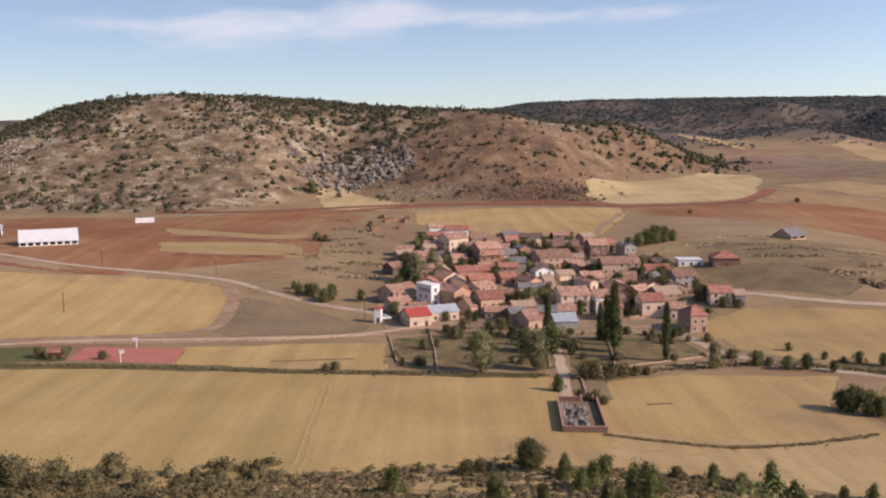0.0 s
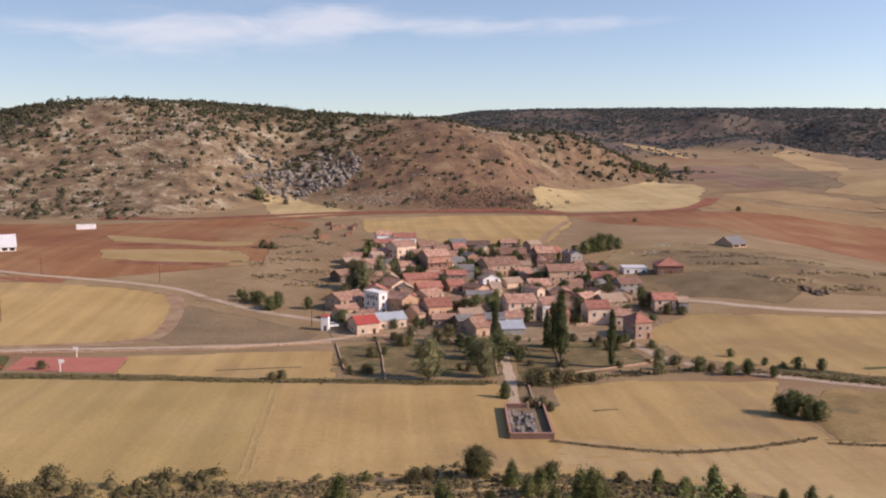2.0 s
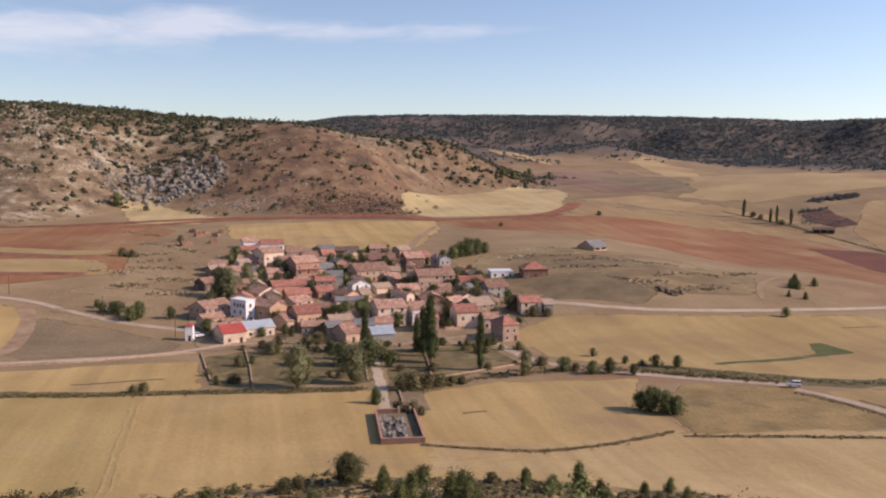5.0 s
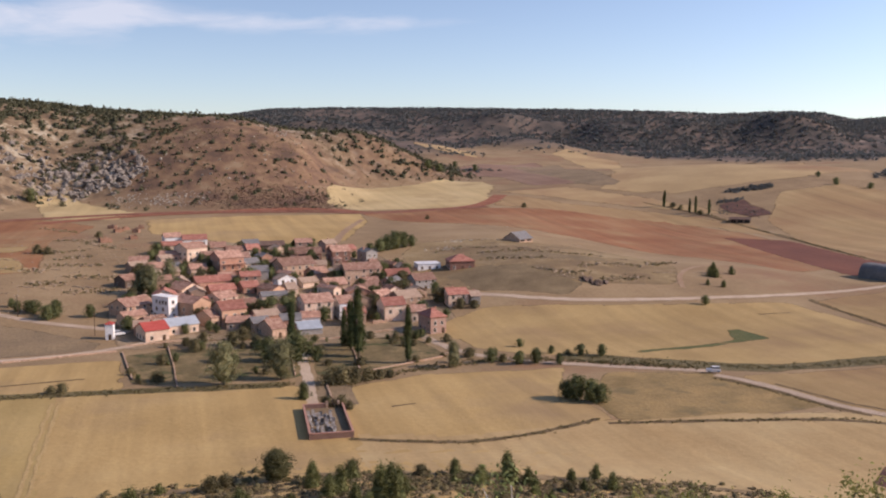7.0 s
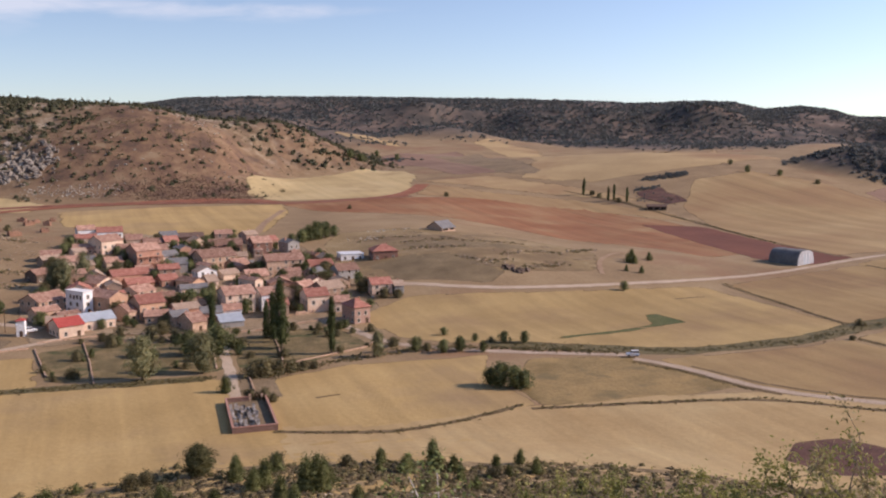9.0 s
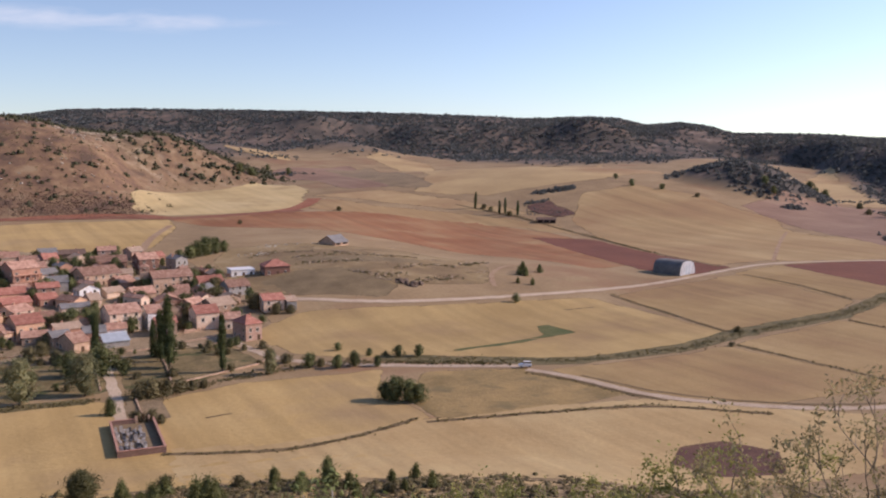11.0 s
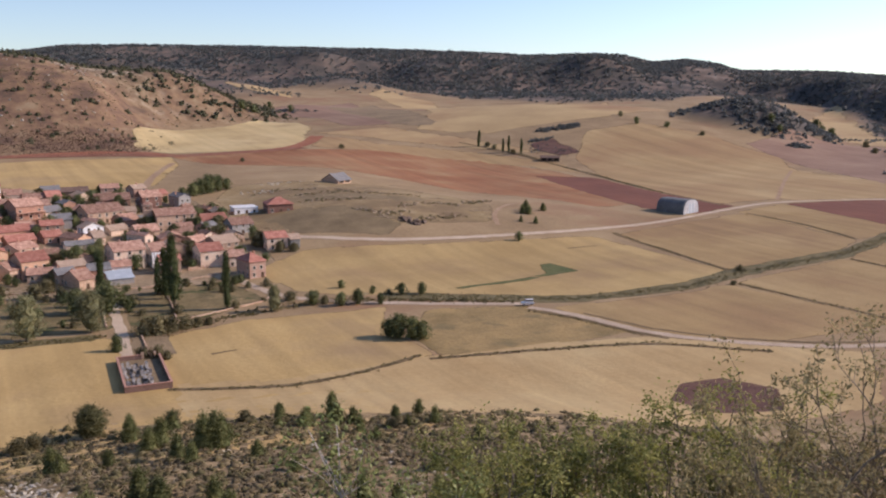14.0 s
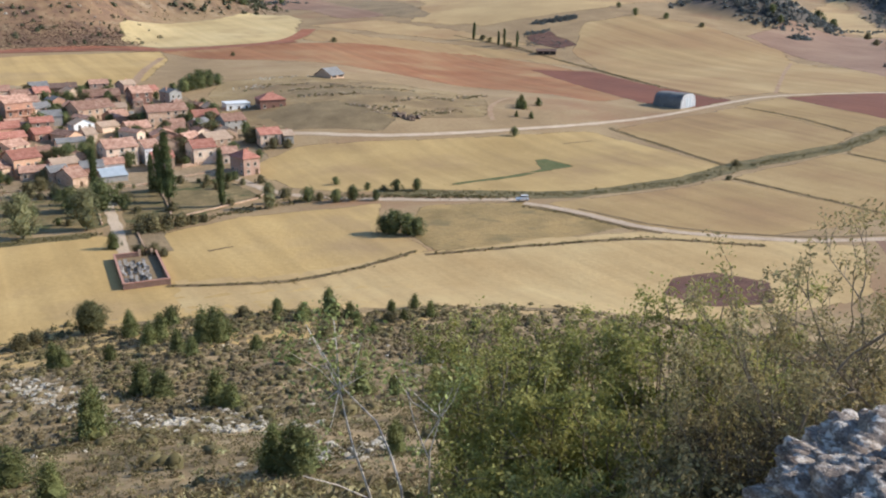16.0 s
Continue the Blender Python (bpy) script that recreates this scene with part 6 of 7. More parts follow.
slope = scatter(36000, -110, 180, 5, 200, lambda x, y: slope_keep(x, y) * np.clip(0.6 + 1.5 * fbm(x, y, 16, 3), 0.1, 1), 24)
near = np.hypot(slope[:, 0], slope[:, 1]) < 75
crowns("slope_heath", slope[~near], g0.uniform(0.7, 2.3, (~near).sum()), SCRUB["thyme"], "low dark heath covering the slope", 8, 0.15, 0.5, 34, core=6)
crowns("slope_heath", slope[near], g0.uniform(0.5, 1.6, near.sum()), SCRUB["thyme"], "low dark heath on the upper slope", 34, 0.085, 0.55, 37, dome=0.5)
upper = scatter(13000, -45, 62, 8, 78, lambda x, y: slope_keep(x, y) * np.clip(0.5 + 1.7 * fbm(x + 9, y, 9, 3), 0, 1) * (1 - 0.8 * np.exp(-((x - (1 + (140 - y) * 0.24)) / 2.4) ** 2)), 28)
crowns("slope_tufts", upper, g0.uniform(0.4, 1.4, len(upper)), SCRUB["brush"], "brownish green cushions on the upper slope", 28, 0.095, 0.6, 39, dome=0.5)
brush = scatter(16000, -115, 180, 30, 200, lambda x, y: slope_keep(x, y) * np.clip(0.5 + 1.4 * fbm(x + 40, y, 24, 3), 0.08, 1) * S(40, 130, np.hypot(x, y)) * (1 - 0.85 * np.exp(-((x - (1 + (140 - y) * 0.24)) / 5) ** 2) * (y < 145)), 27)
crowns("slope_brush", brush, g0.uniform(0.9, 2.4, len(brush)), SCRUB["brush"], "dense olive-brown brush on the lower slope", 24, 0.105, 0.8, 38, core=6)
tuft = scatter(12000, -60, 150, 5, 130, lambda x, y: slope_keep(x, y) * np.clip(0.45 - 1.4 * fbm(x, y, 16, 3), 0, 1) * (np.hypot(x, y) < 140), 25)
crowns("slope_grass", tuft, g0.uniform(0.25, 0.7, len(tuft)), SCRUB["grass"], "dry straw-coloured grass tufts on the slope", 20, 0.18, 0.9, 35)
greyish = scatter(9000, -60, 150, 5, 180, lambda x, y: slope_keep(x, y) * np.clip(0.3 + 1.5 * fbm(x + 300, y, 22, 3), 0, 1), 26)
crowns("slope_shrublets", greyish, g0.uniform(0.4, 1.1, len(greyish)), SCRUB["grey"], "grey dry shrublets on the slope", 24, 0.085, 0.6, 36)


corner = scatter(2600, -118, -30, 138, 192, lambda x, y: (np.hypot(x, y) < 196) * np.clip(0.35 + 1.5 * fbm(x, y, 15, 3), 0.05, 1) * S(-28, -45, x), 99)
crowns("corner_brush", corner, g0.uniform(1.6, 4.2, len(corner)), SCRUB["brush"], "dense brownish brush on the slope foot", 34, 0.10, 0.9, 100, core=6)


for k, (line, n, spread, lo, hi) in enumerate([
        ([(-159, 285), (-88, 280), (-40, 272), (-15, 270), (30, 265)], 900, 1.3, 0.5, 1.3),
        ([(124, 279), (148, 263), (178, 243), (225, 241), (262, 250), (324, 254), (390, 273), (480, 287)], 1500, 1.8, 0.4, 1.0),
        ([(60, 270), (100, 281), (124, 270), (158, 250)], 420, 1.8, 0.5, 1.5),
        ([(103, 209), (84, 202), (65, 200), (48, 206), (38, 211)], 260, 0.6, 0.3, 0.8),
        ([(189, 168), (166, 190), (136, 198), (104, 205)], 320, 0.7, 0.3, 0.9),
        ([(267, 335), (264, 297), (259, 255)], 160, 0.6, 0.4, 0.9), ([(364, 347), (363, 307), (354, 272)], 160, 0.6, 0.4, 0.9),
        ([(246, 236), (248, 206), (249, 175)], 130, 0.6, 0.4, 0.9), ([(317, 245), (318, 216), (318, 188)], 130, 0.6, 0.4, 0.9),
        ([(398, 727), (419, 654), (414, 551), (383, 433)], 420, 1.0, 0.6, 1.5), ([(155, 237), (162, 223), (168, 198)], 120, 0.5, 0.3, 0.7)]):
    xy = along(line, n, spread, 60 + k)
    crowns("ditch_plants", xy, g0.uniform(lo, hi, n), SCRUB["weeds"], "dense green weeds and rushes along the ditch", 14, 0.26, 0.9, 80 + k)


# knoll wood shares the leaf colour with haze painted in
knob = scatter(4200, 600, 860, 580, 820, lambda x, y: np.clip(2.4 * knob_weight(x, y) ** 0.6 * (0.5 + 1.4 * fbm(x, y, 50, 3)), 0, 0.95), 71)
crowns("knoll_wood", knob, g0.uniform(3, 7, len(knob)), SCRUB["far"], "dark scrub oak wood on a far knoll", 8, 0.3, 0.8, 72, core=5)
dark = scatter(9000, -10, 145, 715, 830, lambda x, y: np.clip(1.8 * bump(x, y, 76, 765, 78, 52), 0, 1), 73)
crowns("knoll_heath", dark, g0.uniform(0.7, 1.8, len(dark)), SCRUB["purple"], "dark purplish heath at the foot of the knoll", 7, 0.32, 0.4, 74)
mottle = scatter(4200, -90, 180, 740, 960, lambda x, y: np.clip(bump(x, y, 45, 850, 150, 120) * 1.5 * (0.5 + 1.6 * fbm(x, y, 30, 3)), 0, 1), 75)
crowns("knoll_grass", mottle, g0.uniform(0.6, 1.6, len(mottle)), SCRUB["heath"], "low brown heath and grass on the knoll", 9, 0.34, 0.45, 76)
few = scatter(400, -60, 160, 740, 900, lambda x, y: 0.55 * bump(x, y, 45, 810, 130, 110) ** 0.5, 77)
crowns("knoll_junipers", few, g0.uniform(2.5, 5.2, len(few)), SCRUB["hill"], "few dark junipers on the brown knoll", 24, 0.2, 1.1, 78, core=6)


# low dark thickets far out in the fields, in the same haze-lightened leaf colour
for k, (cx, cy, rx, ry, n, lo, hi) in enumerate(((628, 424, 52, 26, 420, 2.5, 6.5), (506, 722, 30, 9, 130, 2.5, 6.0), (760, 640, 16, 22, 60, 3, 7), (682, 592, 14, 10, 60, 3, 8), (446, 655, 20, 30, 260, 0.8, 2.2), (462, 690, 18, 6, 60, 2, 4.5), (335, 1042, 45, 16, 130, 3, 7), (770, 553, 40, 26, 70, 2, 5), (860, 650, 40, 30, 60, 2, 5))):
    spot = scatter(n * 2, cx - rx, cx + rx, cy - ry, cy + ry, lambda x, y: np.clip(1.5 * bump(x, y, cx, cy, rx * 1.1, ry * 1.1) * (0.6 + 1.2 * fbm(x, y, 14, 2)), 0, 1), 110 + k)
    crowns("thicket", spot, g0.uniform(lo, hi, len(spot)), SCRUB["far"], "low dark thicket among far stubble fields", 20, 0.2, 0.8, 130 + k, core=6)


# grey crags on the gully beside the brown knoll, and loose stones
CRAG = mat("grey_crag", [(0.15, 0.125, 0.105), (0.24, 0.205, 0.17), (0.38, 0.335, 0.28)], 3, 0.8, bump=0.7)
PALE_STONE = mat("pale_limestone", [(0.33, 0.28, 0.21), (0.44, 0.39, 0.31), (0.54, 0.49, 0.41)], 1.0, 0.2, bump=0.5)


def boulders(name, XY, sizes, material, label, seed, tall=0.8):
    g = np.random.default_rng(seed)
    bm = bmesh.new()
    bmesh.ops.create_icosphere(bm, subdivisions=1, radius=1.0)
    base = np.array([v.co[:] for v in bm.verts])
    tri = np.array([[v.index for v in f.verts] for f in bm.faces])
    bm.free()
    n, k = len(XY), len(base)
    Z = height(XY[:, 0], XY[:, 1])
    V = base[None] * (1 + 0.32 * g.normal(size=(n, k, 1))) * g.uniform(0.6, 1.3, (n, 1, 3)) * np.array([1, 1, tall])
    V = V * sizes[:, None, None] * 0.5
    V[:, :, 0] += XY[:, None, 0]
    V[:, :, 1] += XY[:, None, 1]
    V[:, :, 2] += (Z + sizes * 0.12)[:, None]
    F = (np.arange(n) * k)[:, None, None] + tri[None]
    return tagged(mesh_object(name, V.reshape(-1, 3).tolist(), F.reshape(-1, 3).tolist(), material), label, "rocks", kind="stuff")


crag = scatter(2600, -150, 20, 770, 910, lambda x, y: np.clip(1.3 * bump(x, y, -66, 848, 58, 50) * np.clip(0.5 + 2 * fbm(x, y, 22, 3), 0, 1) + 0.25 * bump(x, y, -110, 850, 60, 60), 0, 1), 41)
boulders("crags", crag, g0.uniform(1.5, 7.0, len(crag)), CRAG, "grey limestone crags breaking out of the hillside", 42, 1.0)
loose = scatter(15000, -520, 120, 680, 960, lambda x, y: hill_weight(x, y) * np.clip(0.22 + 1.5 * fbm(x + 70, y, 80, 3), 0, 1) * (1 - 0.8 * np.clip(bump(x, y, 60, 850, 150, 150) * 2, 0, 1)), 43)
boulders("hill_stones", loose, g0.uniform(0.6, 2.5, len(loose)), PALE_STONE, "pale limestone outcrops on the hillside", 44, 0.7)
chips = scatter(16000, -15, 60, 14, 145, lambda x, y: np.clip(1.5 * np.exp(-((x - (1 + (140 - y) * 0.24)) / 2.6) ** 2) * S(60, 72, y) * (1 - S(132, 145, y)) + 0.9 * bump(x, y, 17, 46, 7, 8) + 0.25 * np.clip(fbm(x, y, 14, 3), 0, 1), 0, 1), 45)
boulders("limestone_rubble", chips, g0.uniform(0.15, 0.9, len(chips)), PALE_STONE, "broken white limestone rubble on the slope", 46, 0.5)
rubble = scatter(900, 100, 240, 370, 520, lambda x, y: np.clip(bump(x, y, 185, 440, 60, 50) * 0.7 + bump(x, y, 125, 432, 26, 16) * 1.3, 0, 1), 47)
boulders("hilltop_stones", rubble, g0.uniform(0.3, 0.9, len(rubble)), W["ledge"], "pale field stones strewn over dry pasture", 48, 0.6)
west = scatter(700, -90, -20, 380, 590, lambda x, y: np.full_like(x, 0.7), 49)
boulders("pasture_stones", west, g0.uniform(0.3, 1.0, len(west)), W["ledge"], "pale stones strewn over the old terraces", 50, 0.6)

scree = scatter(2600, -60, 60, 740, 830, lambda x, y: np.clip(1.2 * bump(x, y, -2, 775, 34, 28) + 0.7 * bump(x, y, -42, 790, 34, 30), 0, 1) * 0.7, 51)
boulders("knoll_scree", scree, g0.uniform(0.5, 1.8, len(scree)), PALE_STONE, "pale scree spilling down the knoll", 52, 0.6)
dark_rock = along([(177, 380), (180, 372), (183, 369)], 26, 1.2, 53)
boulders("dark_outcrop", dark_rock, g0.uniform(1.2, 3.4, 26), W["dark"], "dark rock outcrop in dry pasture", 54, 1.1)
LEDGES = ([(166, 400), (174, 388), (186, 390)], [(187, 375), (208, 379)], [(185, 402), (211, 409), (220, 402)], [(228, 410), (248, 421)], [(150, 430), (176, 424)], [(182, 446), (214, 436)], [(150, 452), (170, 450), (186, 456)], [(133, 472), (150, 478), (172, 470)],
          [(-86, 640), (-62, 606)], [(-72, 506), (-50, 512)], [(-61, 476), (-37, 473)], [(-53, 451), (-30, 446)], [(-66, 440), (-50, 436)], [(-51, 543), (-35, 518)], [(-80, 470), (-62, 462)], [(-48, 420), (-28, 424)], [(-70, 560), (-44, 548)], [(-60, 490), (-44, 496)])
for k, line in enumerate(LEDGES):
    row = along(line, 60, 2.0, 55 + k)
    boulders("ledge_stones", row, 0.3 + 1.3 * g0.uniform(0, 1, 60) ** 2.2, W["ledge"], "broken stony ledge across dry pasture", 165 + k, 0.9)
    tops = along(line, 46, 2.2, 195 + k)
    crowns("ledge_weeds", tops, g0.uniform(0.6, 1.9, 46), SCRUB["weeds"], "dark weeds growing along a stony ledge", 16, 0.22, 0.8, 215 + k)
heap = scatter(420, 120, 186, 462, 508, lambda x, y: np.clip(1.4 * bump(x, y, 138, 478, 17, 9) + 1.2 * bump(x, y, 160, 500, 20, 7), 0, 1), 240)
boulders("building_rubble", heap, g0.uniform(0.5, 1.6, len(heap)), PALE_STONE, "pale heap of building stones behind the houses", 241, 0.7)
# ---- close to the viewpoint: leafy shrubs, an open twiggy shrub, a sapling, a rock ledge ----
NEAR_LEAF = {
    "green": mat("fresh_shrub_leaves", [(0.20, 0.205, 0.062), (0.30, 0.295, 0.092), (0.42, 0.385, 0.138)], 0.5, 0.08, rough=0.6, bump=0, leafy=0.45, island=0.35),
    "dull": mat("dull_shrub_leaves", [(0.25, 0.215, 0.105), (0.34, 0.285, 0.140), (0.45, 0.365, 0.185)], 0.4, 0.08, rough=0.65, bump=0, leafy=0.42, island=0.4),
    "pale": mat("pale_sapling_leaves", [(0.20, 0.24, 0.075), (0.28, 0.31, 0.11), (0.36, 0.36, 0.15)], 0.4, 0.06, rough=0.6, bump=0, leafy=0.4, island=0.25),
}
NEAR_LEAF["dark"] = mat("dark_shrub_leaves", [(0.10, 0.078, 0.046), (0.150, 0.117, 0.066), (0.215, 0.168, 0.092)], 0.4, 0.08, rough=0.65, bump=0, leafy=0.35, island=0.4)
TWIG = mat("grey_twigs", [(0.17, 0.135, 0.095), (0.27, 0.22, 0.16)], 0.3, 0.03, bump=0.3)
PALE_TWIG = mat("bleached_stems", [(0.46, 0.40, 0.35), (0.58, 0.52, 0.46)], 0.3, 0.03, bump=0.2)


def shrub(x, y, top, spread, stems, leaves, leaf, kind, seed, label, sparse=0.0, low=0.0):
    """Many stems from one foot; leaves sit along the outer part of each stem and its twigs."""
    g = np.random.default_rng(seed)
    root = new("shrub")
    z0 = float(height(x, y)) - 0.1
    root.matrix_world = pose(x, y, z0)
    wood, P = [], []
    per = max(4, leaves // (stems * 9))
    for s in range(stems):
        a, lean = g.uniform(0, 2 * math.pi), g.uniform(0.1, 1.0) * spread
        h = top * g.uniform(0.55, 1.0)
        pts = [np.array([0.06 * math.cos(a), 0.06 * math.sin(a), 0.0])]
        for k in range(1, 7):
            q = k / 6
            pts.append(np.array([math.cos(a) * lean * q ** 1.3, math.sin(a) * lean * q ** 1.3, h * q]) + g.normal(size=3) * 0.035 * top * q)
        wood.append(tube(pts, [0.016 * (1.1 - q / 6) + 0.003 for q in range(7)], 5))
        for b in range(7):
            q = 0.97 if b == 0 else g.uniform(0.25 - 0.2 * low, 1.0)
            i = min(5, int(q * 6))
            base = pts[i] + (pts[i + 1] - pts[i]) * (q * 6 - i)
            out = np.array([math.cos(a), math.sin(a), 0.5]) * 0.4 + g.normal(size=3) * 0.6
            out[2] = abs(out[2]) * 0.8
            tip = base + out * (0.15 + 0.05 * top) * (1.1 - 0.4 * q)
            wood.append(tube([base, (base + tip) / 2 + g.normal(size=3) * 0.02, tip], [0.007, 0.005, 0.002], 4))
            n = int(per * g.uniform(0.5, 1.5))
            r = g.uniform(0.05, 0.095) * (0.7 + 0.15 * top)
            P.append((tip + g.normal(size=(n, 3)) * r * np.array([0.75, 0.75, 1.15]))[g.uniform(size=n) > sparse])
            n = n // 3
            P.append(base + (tip - base) * g.uniform(0, 1, n)[:, None] + g.normal(size=(n, 3)) * 0.03)
    mesh_object("branchwork", *joined(wood), TWIG, root)
    v, f = cards(np.vstack(P), leaf, g)
    mesh_object("foliage", v, f, NEAR_LEAF[kind], root)
    return tagged(root, label, "shrub", group="shrubs below the viewpoint")


GREEN = "yellow-green leafy shrub with upright shoots on the slope"
for k, (x, y, h) in enumerate([(4.91, 8.71, 2.87), (4.88, 8.15, 2.90), (5.25, 7.92, 2.86), (5.32, 7.26, 2.61), (5.90, 7.45, 2.85), (5.90, 6.79, 2.68), (6.10, 6.61, 2.95), (5.99, 6.17, 2.75),
                               (5.82, 5.49, 2.50), (4.30, 6.75, 2.02), (4.45, 6.04, 1.85), (4.83, 5.74, 1.95), (4.85, 5.05, 1.77), (3.53, 6.05, 1.20), (3.62, 5.16, 1.15), (3.83, 4.62, 1.10), (4.13, 4.36, 1.25), (3.75, 4.15, 0.95), (4.0, 3.95, 1.05), (3.45, 4.5, 0.85), (4.3, 3.9, 1.15), (3.3, 5.0, 0.9), (6.45, 6.35, 3.25), (6.7, 6.0, 3.1), (6.35, 5.7, 2.8)]):
    shrub(x, y, h, 0.55, 12, 8000 if h > 1.6 else 5600, 0.024, "green" if k not in (8, 12, 16, 18, 20) else "dull", 300 + k, GREEN, low=0.9)
for k, (x, y, h) in enumerate([(4.75, 4.58, 1.75), (4.64, 4.26, 1.7), (4.85, 4.12, 1.9), (5.0, 4.4, 2.0), (5.25, 4.3, 2.2), (5.1, 4.75, 2.1), (5.45, 4.5, 2.45), (5.5, 4.2, 2.5), (5.75, 4.05, 2.5), (5.3, 4.0, 2.2), (5.95, 4.3, 2.7)]):
    shrub(x, y, h * 0.84, 0.42, 10, 3400, 0.019, "dark" if k % 4 else "dull", 340 + k, "dense dark brownish shrub beside the rock", low=0.9)


def open_shrub():
    """A tall airy shrub: crooked boughs that fork three times, with leaves only at the ends."""
    g = np.random.default_rng(70)
    root = new("shrub")
    x, y = 5.66, 4.12
    root.matrix_world = pose(x, y, float(height(x, y)) - 0.1)
    wood, P = [], []

    def bough(p, d, length, r, level):
        pts, q = [p], p
        for k in range(5):
            d = d + g.normal(size=3) * 0.15
            d[2] += 0.05
            d = d / np.linalg.norm(d)
            q = q + d * length / 5
            pts.append(q)
        wood.append(tube(pts, [r * (1 - 0.13 * k) for k in range(6)], 5))
        if level >= 2:
            n = 42 if level == 3 else 18
            u = g.uniform(0.3, 1.08, n)[:, None]
            P.append(pts[2] + (pts[-1] - pts[2]) * u + g.normal(size=(n, 3)) * 0.038)
        if level < 3:
            for k in range(4):
                i = g.integers(2, 6)
                bough(pts[i], d * 0.9 + g.normal(size=3) * 0.34, length * g.uniform(0.42, 0.66), r * 0.5, level + 1)

    for s in range(8):
        a = s * 0.785 + g.uniform(-0.3, 0.3)
        bough(np.array([0.0, 0.0, 0.1]), np.array([math.cos(a) * 0.16 + 0.07, math.sin(a) * 0.16 - 0.07, 1.0]), g.uniform(1.6, 2.2), 0.028, 0)
    mesh_object("branchwork", *joined(wood), TWIG, root)
    v, f = cards(np.vstack(P), 0.019, g)
    mesh_object("foliage", v, f, NEAR_LEAF["dull"], root)
    tagged(root, "tall open twiggy shrub with sparse small leaves", "shrub", group="shrubs below the viewpoint")


open_shrub()


def sapling():
    """Two bleached stems with pale leaf tufts."""
    g = np.random.default_rng(9)
    root = new("sapling")
    x, y = 2.78, 6.4
    z = float(height(x, y)) - 0.1
    root.matrix_world = pose(x, y, z)

    def rel(*pts):
        return [np.array((a - x, b - y, c - z)) for a, b, c in pts]

    lines = [(rel((2.80, 6.42, z), (2.72, 6.45, 65.67), (2.59, 6.50, 66.17), (2.50, 6.54, 66.70), (2.49, 6.54, 67.06), (2.51, 6.64, 67.32)), 0.012),
             (rel((2.95, 6.15, z), (2.88, 6.16, 65.86), (2.84, 6.29, 66.15), (2.76, 6.38, 66.42), (2.54, 6.52, 66.70), (2.26, 6.62, 67.30)), 0.013),
             (rel((2.80, 6.3, z + 0.2), (2.62, 6.28, 65.78), (2.36, 6.27, 65.98), (2.06, 6.27, 66.15)), 0.010),
             (rel((3.15, 6.2, z), (3.19, 6.23, 66.09), (3.27, 6.19, 66.41), (3.36, 6.14, 66.68)), 0.009),
             (rel((3.19, 6.23, 66.0), (3.08, 6.30, 66.35), (3.02, 6.32, 66.68)), 0.007)]
    wood, P = [], []
    for pts, r in lines:
        wood.append(tube(pts, [r * (1 - 0.75 * k / len(pts)) for k in range(len(pts))], 6))
    for tip in rel((2.51, 6.64, 67.30), (2.26, 6.62, 67.30), (2.49, 6.54, 67.0), (2.68, 6.47, 67.12), (2.40, 6.58, 66.95), (2.56, 6.5, 66.8), (2.75, 6.45, 66.85), (2.95, 6.4, 66.8), (2.32, 6.6, 66.66), (2.1, 6.6, 67.1), (3.36, 6.14, 66.7), (3.02, 6.32, 66.7), (3.3, 6.2, 66.5), (3.5, 6.2, 66.75), (2.3, 6.5, 66.3), (3.1, 6.3, 66.0)):
        P.append(tip + g.normal(size=(70, 3)) * np.array([0.085, 0.085, 0.10]))
        stem = lines[0][0][3] if tip[0] < 0.1 else lines[3][0][2]
        wood.append(tube([stem, (stem + tip) / 2 + g.normal(size=3) * 0.04, tip], [0.006, 0.004, 0.002], 4))
    mesh_object("branchwork", *joined(wood), PALE_TWIG, root)
    v, f = cards(np.vstack(P), 0.026, g)
    mesh_object("foliage", v, f, NEAR_LEAF["pale"], root)
    tagged(root, "slender sapling with bleached stems and pale leaves", "sapling")


sapling()


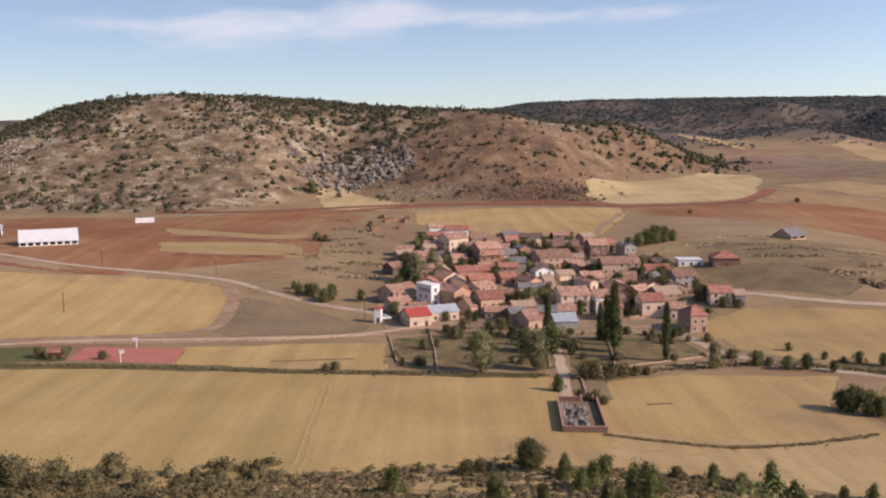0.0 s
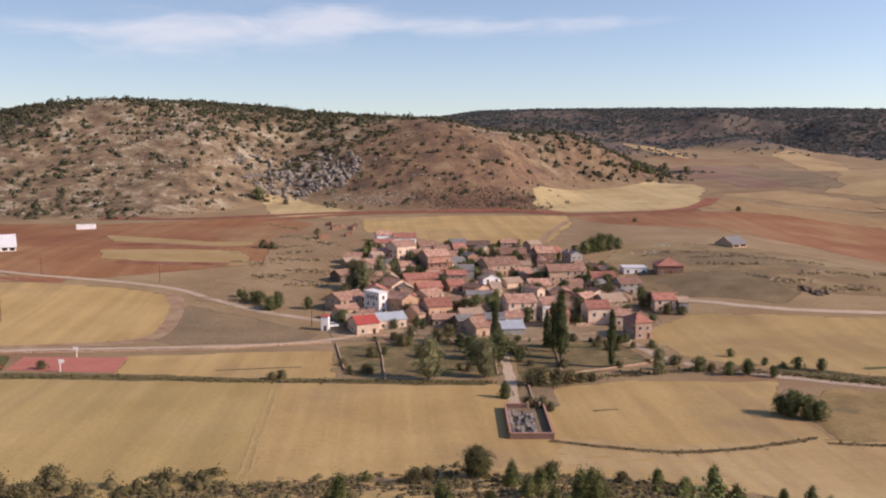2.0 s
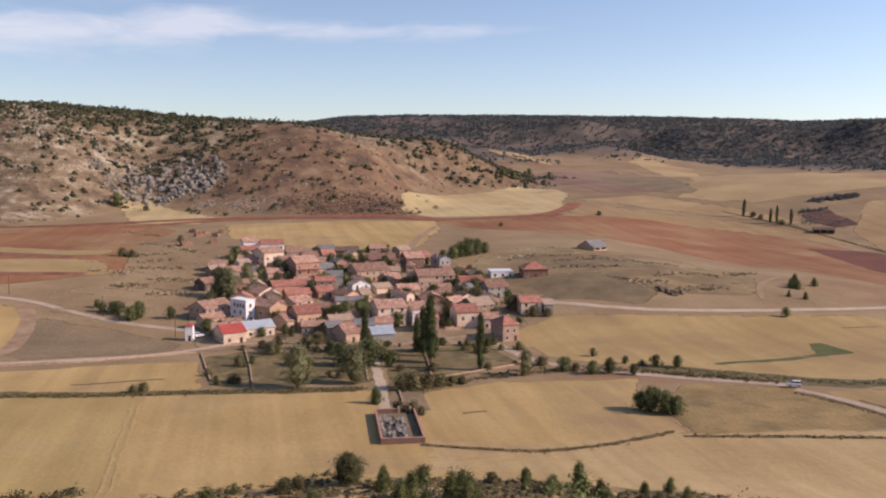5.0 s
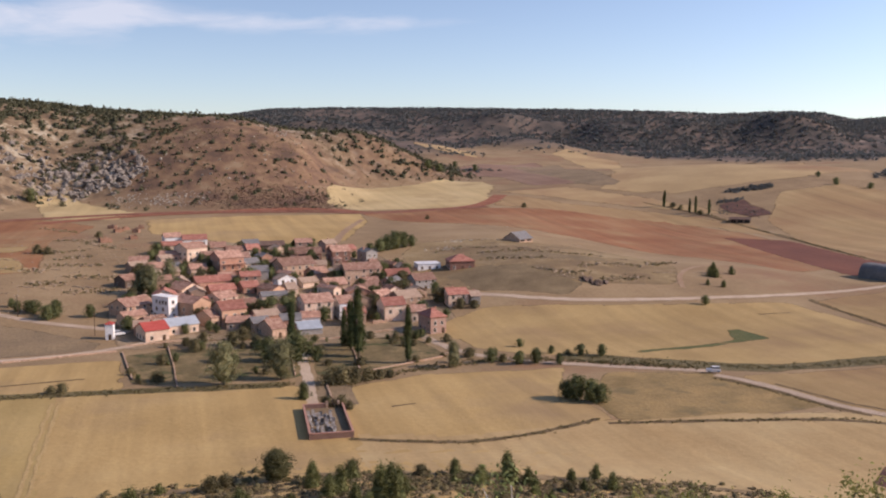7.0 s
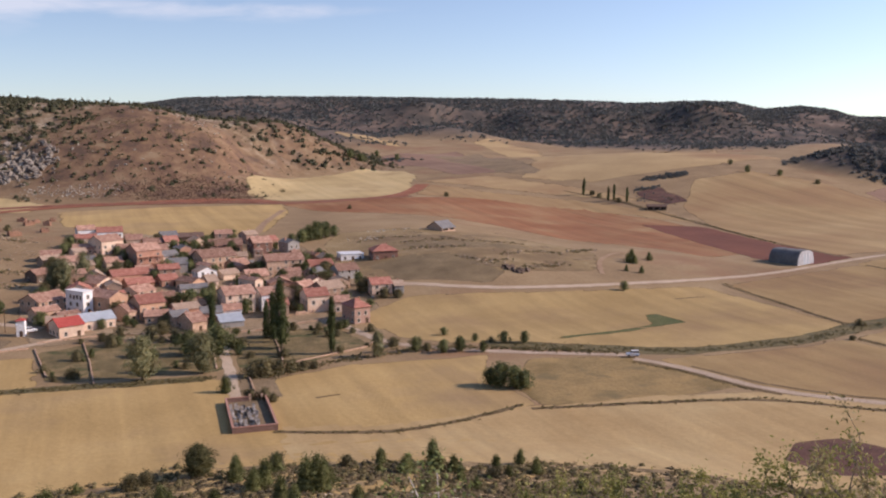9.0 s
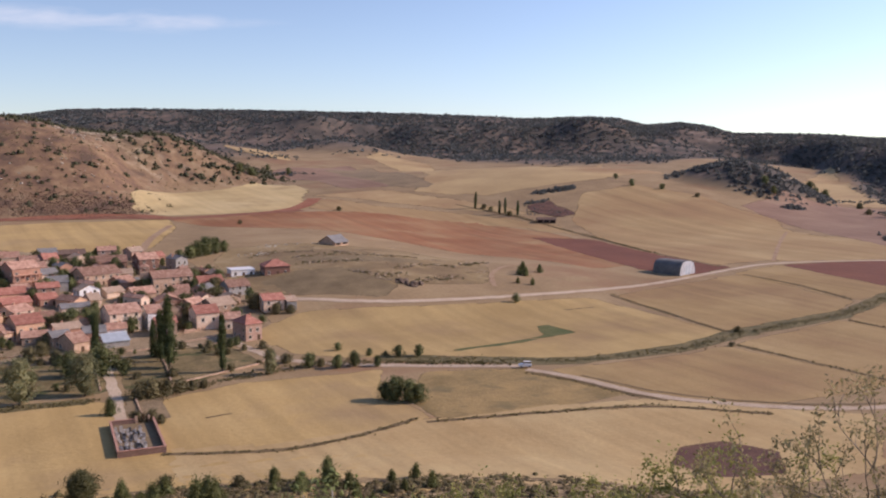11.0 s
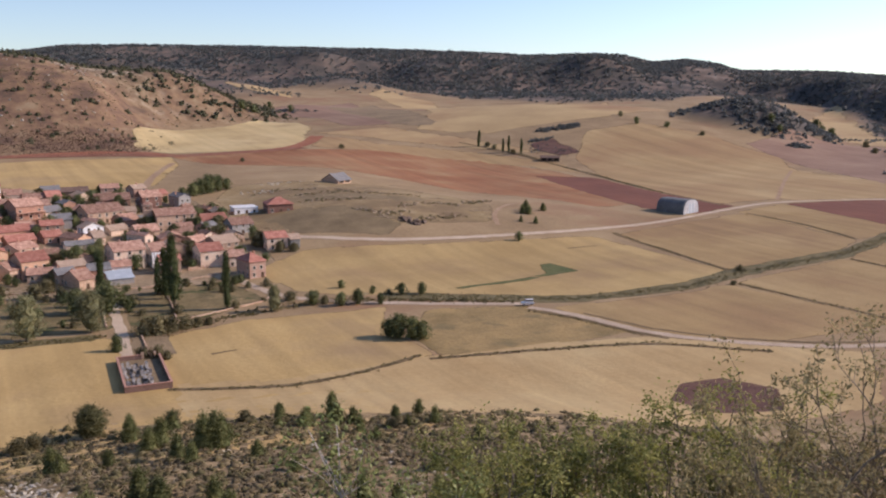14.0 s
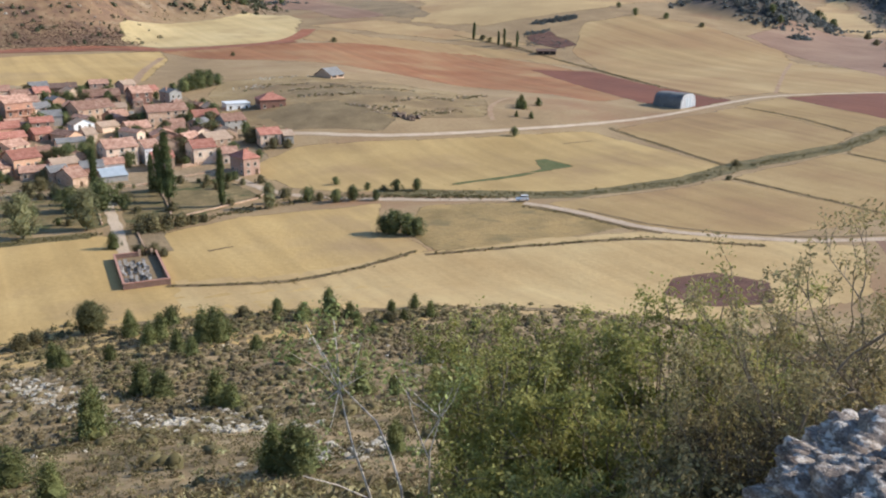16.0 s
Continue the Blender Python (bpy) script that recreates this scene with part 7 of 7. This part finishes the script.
def rock_ledge():
    """A weathered limestone boss of cracked blocks, with pits and lichen."""
    m = mat("lichened_limestone", [(0.14, 0.102, 0.082), (0.27, 0.215, 0.178), (0.43, 0.36, 0.305)], 0.09, 0.012, bump=1.0, patch=((0.68, 0.61, 0.54), 0.05, 0.52, 0.62), grain=0.5)
    bm = bmesh.new()
    bmesh.ops.create_icosphere(bm, subdivisions=7, radius=1.0)
    for v in bm.verts:
        p = v.co.copy()
        w = p + noise.noise_vector(p * 2.5) * 0.16
        d = 0.06 * noise.noise(p * 2.1) + 0.06 * noise.fractal(p * 4.0, 0.75, 2.1, 6)
        for size, lump, crack in ((1.9, 0.10, 0.06), (4.6, 0.035, 0.06), (11.0, 0.02, 0.03), (25.0, 0.014, 0.014)):
            far, cells = noise.voronoi(w * size)
            d += lump * (0.55 - far[0]) - crack * max(0.0, 1.0 - (far[1] - far[0]) / 0.18)
        p = p * (0.985 + d)
        v.co = Vector((p.x * (0.95 if p.x < 0 else 2.1), p.y * (0.85 if p.y > 0 else 1.25), (0.62 * p.z ** 0.7 if p.z > 0 else p.z * 2.4)))
    me = bpy.data.meshes.new("rock")
    bm.to_mesh(me)
    bm.free()
    me.materials.append(m)
    me.polygons.foreach_set("use_smooth", [True] * len(me.polygons))
    ob = new("rock", me)
    ob.matrix_world = pose(3.10, 1.52, 67.83, 0, 0, -35)
    tagged(ob, "rough grey weathered limestone rock with pale lichen", "rock")


rock_ledge()
foot = along([(2.2, 2.6), (2.7, 3.1), (3.3, 3.2), (3.7, 2.9)], 110, 0.16, 96)
boulders("rock_rubble", foot, g0.uniform(0.06, 0.26, 110), PALE_STONE, "broken limestone pieces at the foot of the rock", 97, 0.7)
near_xy = scatter(4500, -4, 14, 1.5, 24, lambda x, y: (np.hypot(x, y) > 4.2) * 0.8, 92)
crowns("near_grass", near_xy, g0.uniform(0.10, 0.34, len(near_xy)), SCRUB["grass"], "dry grass tufts under the shrubs", 16, 0.5, 1.2, 93)
near_small = scatter(500, 0.5, 9, 1.5, 16, lambda x, y: (np.hypot(x, y) > 4.6) * 0.8, 94)
crowns("near_heath", near_small, g0.uniform(0.2, 0.6, len(near_small)), SCRUB["thyme"], "small dark heath under the shrubs", 60, 0.10, 0.9, 95)
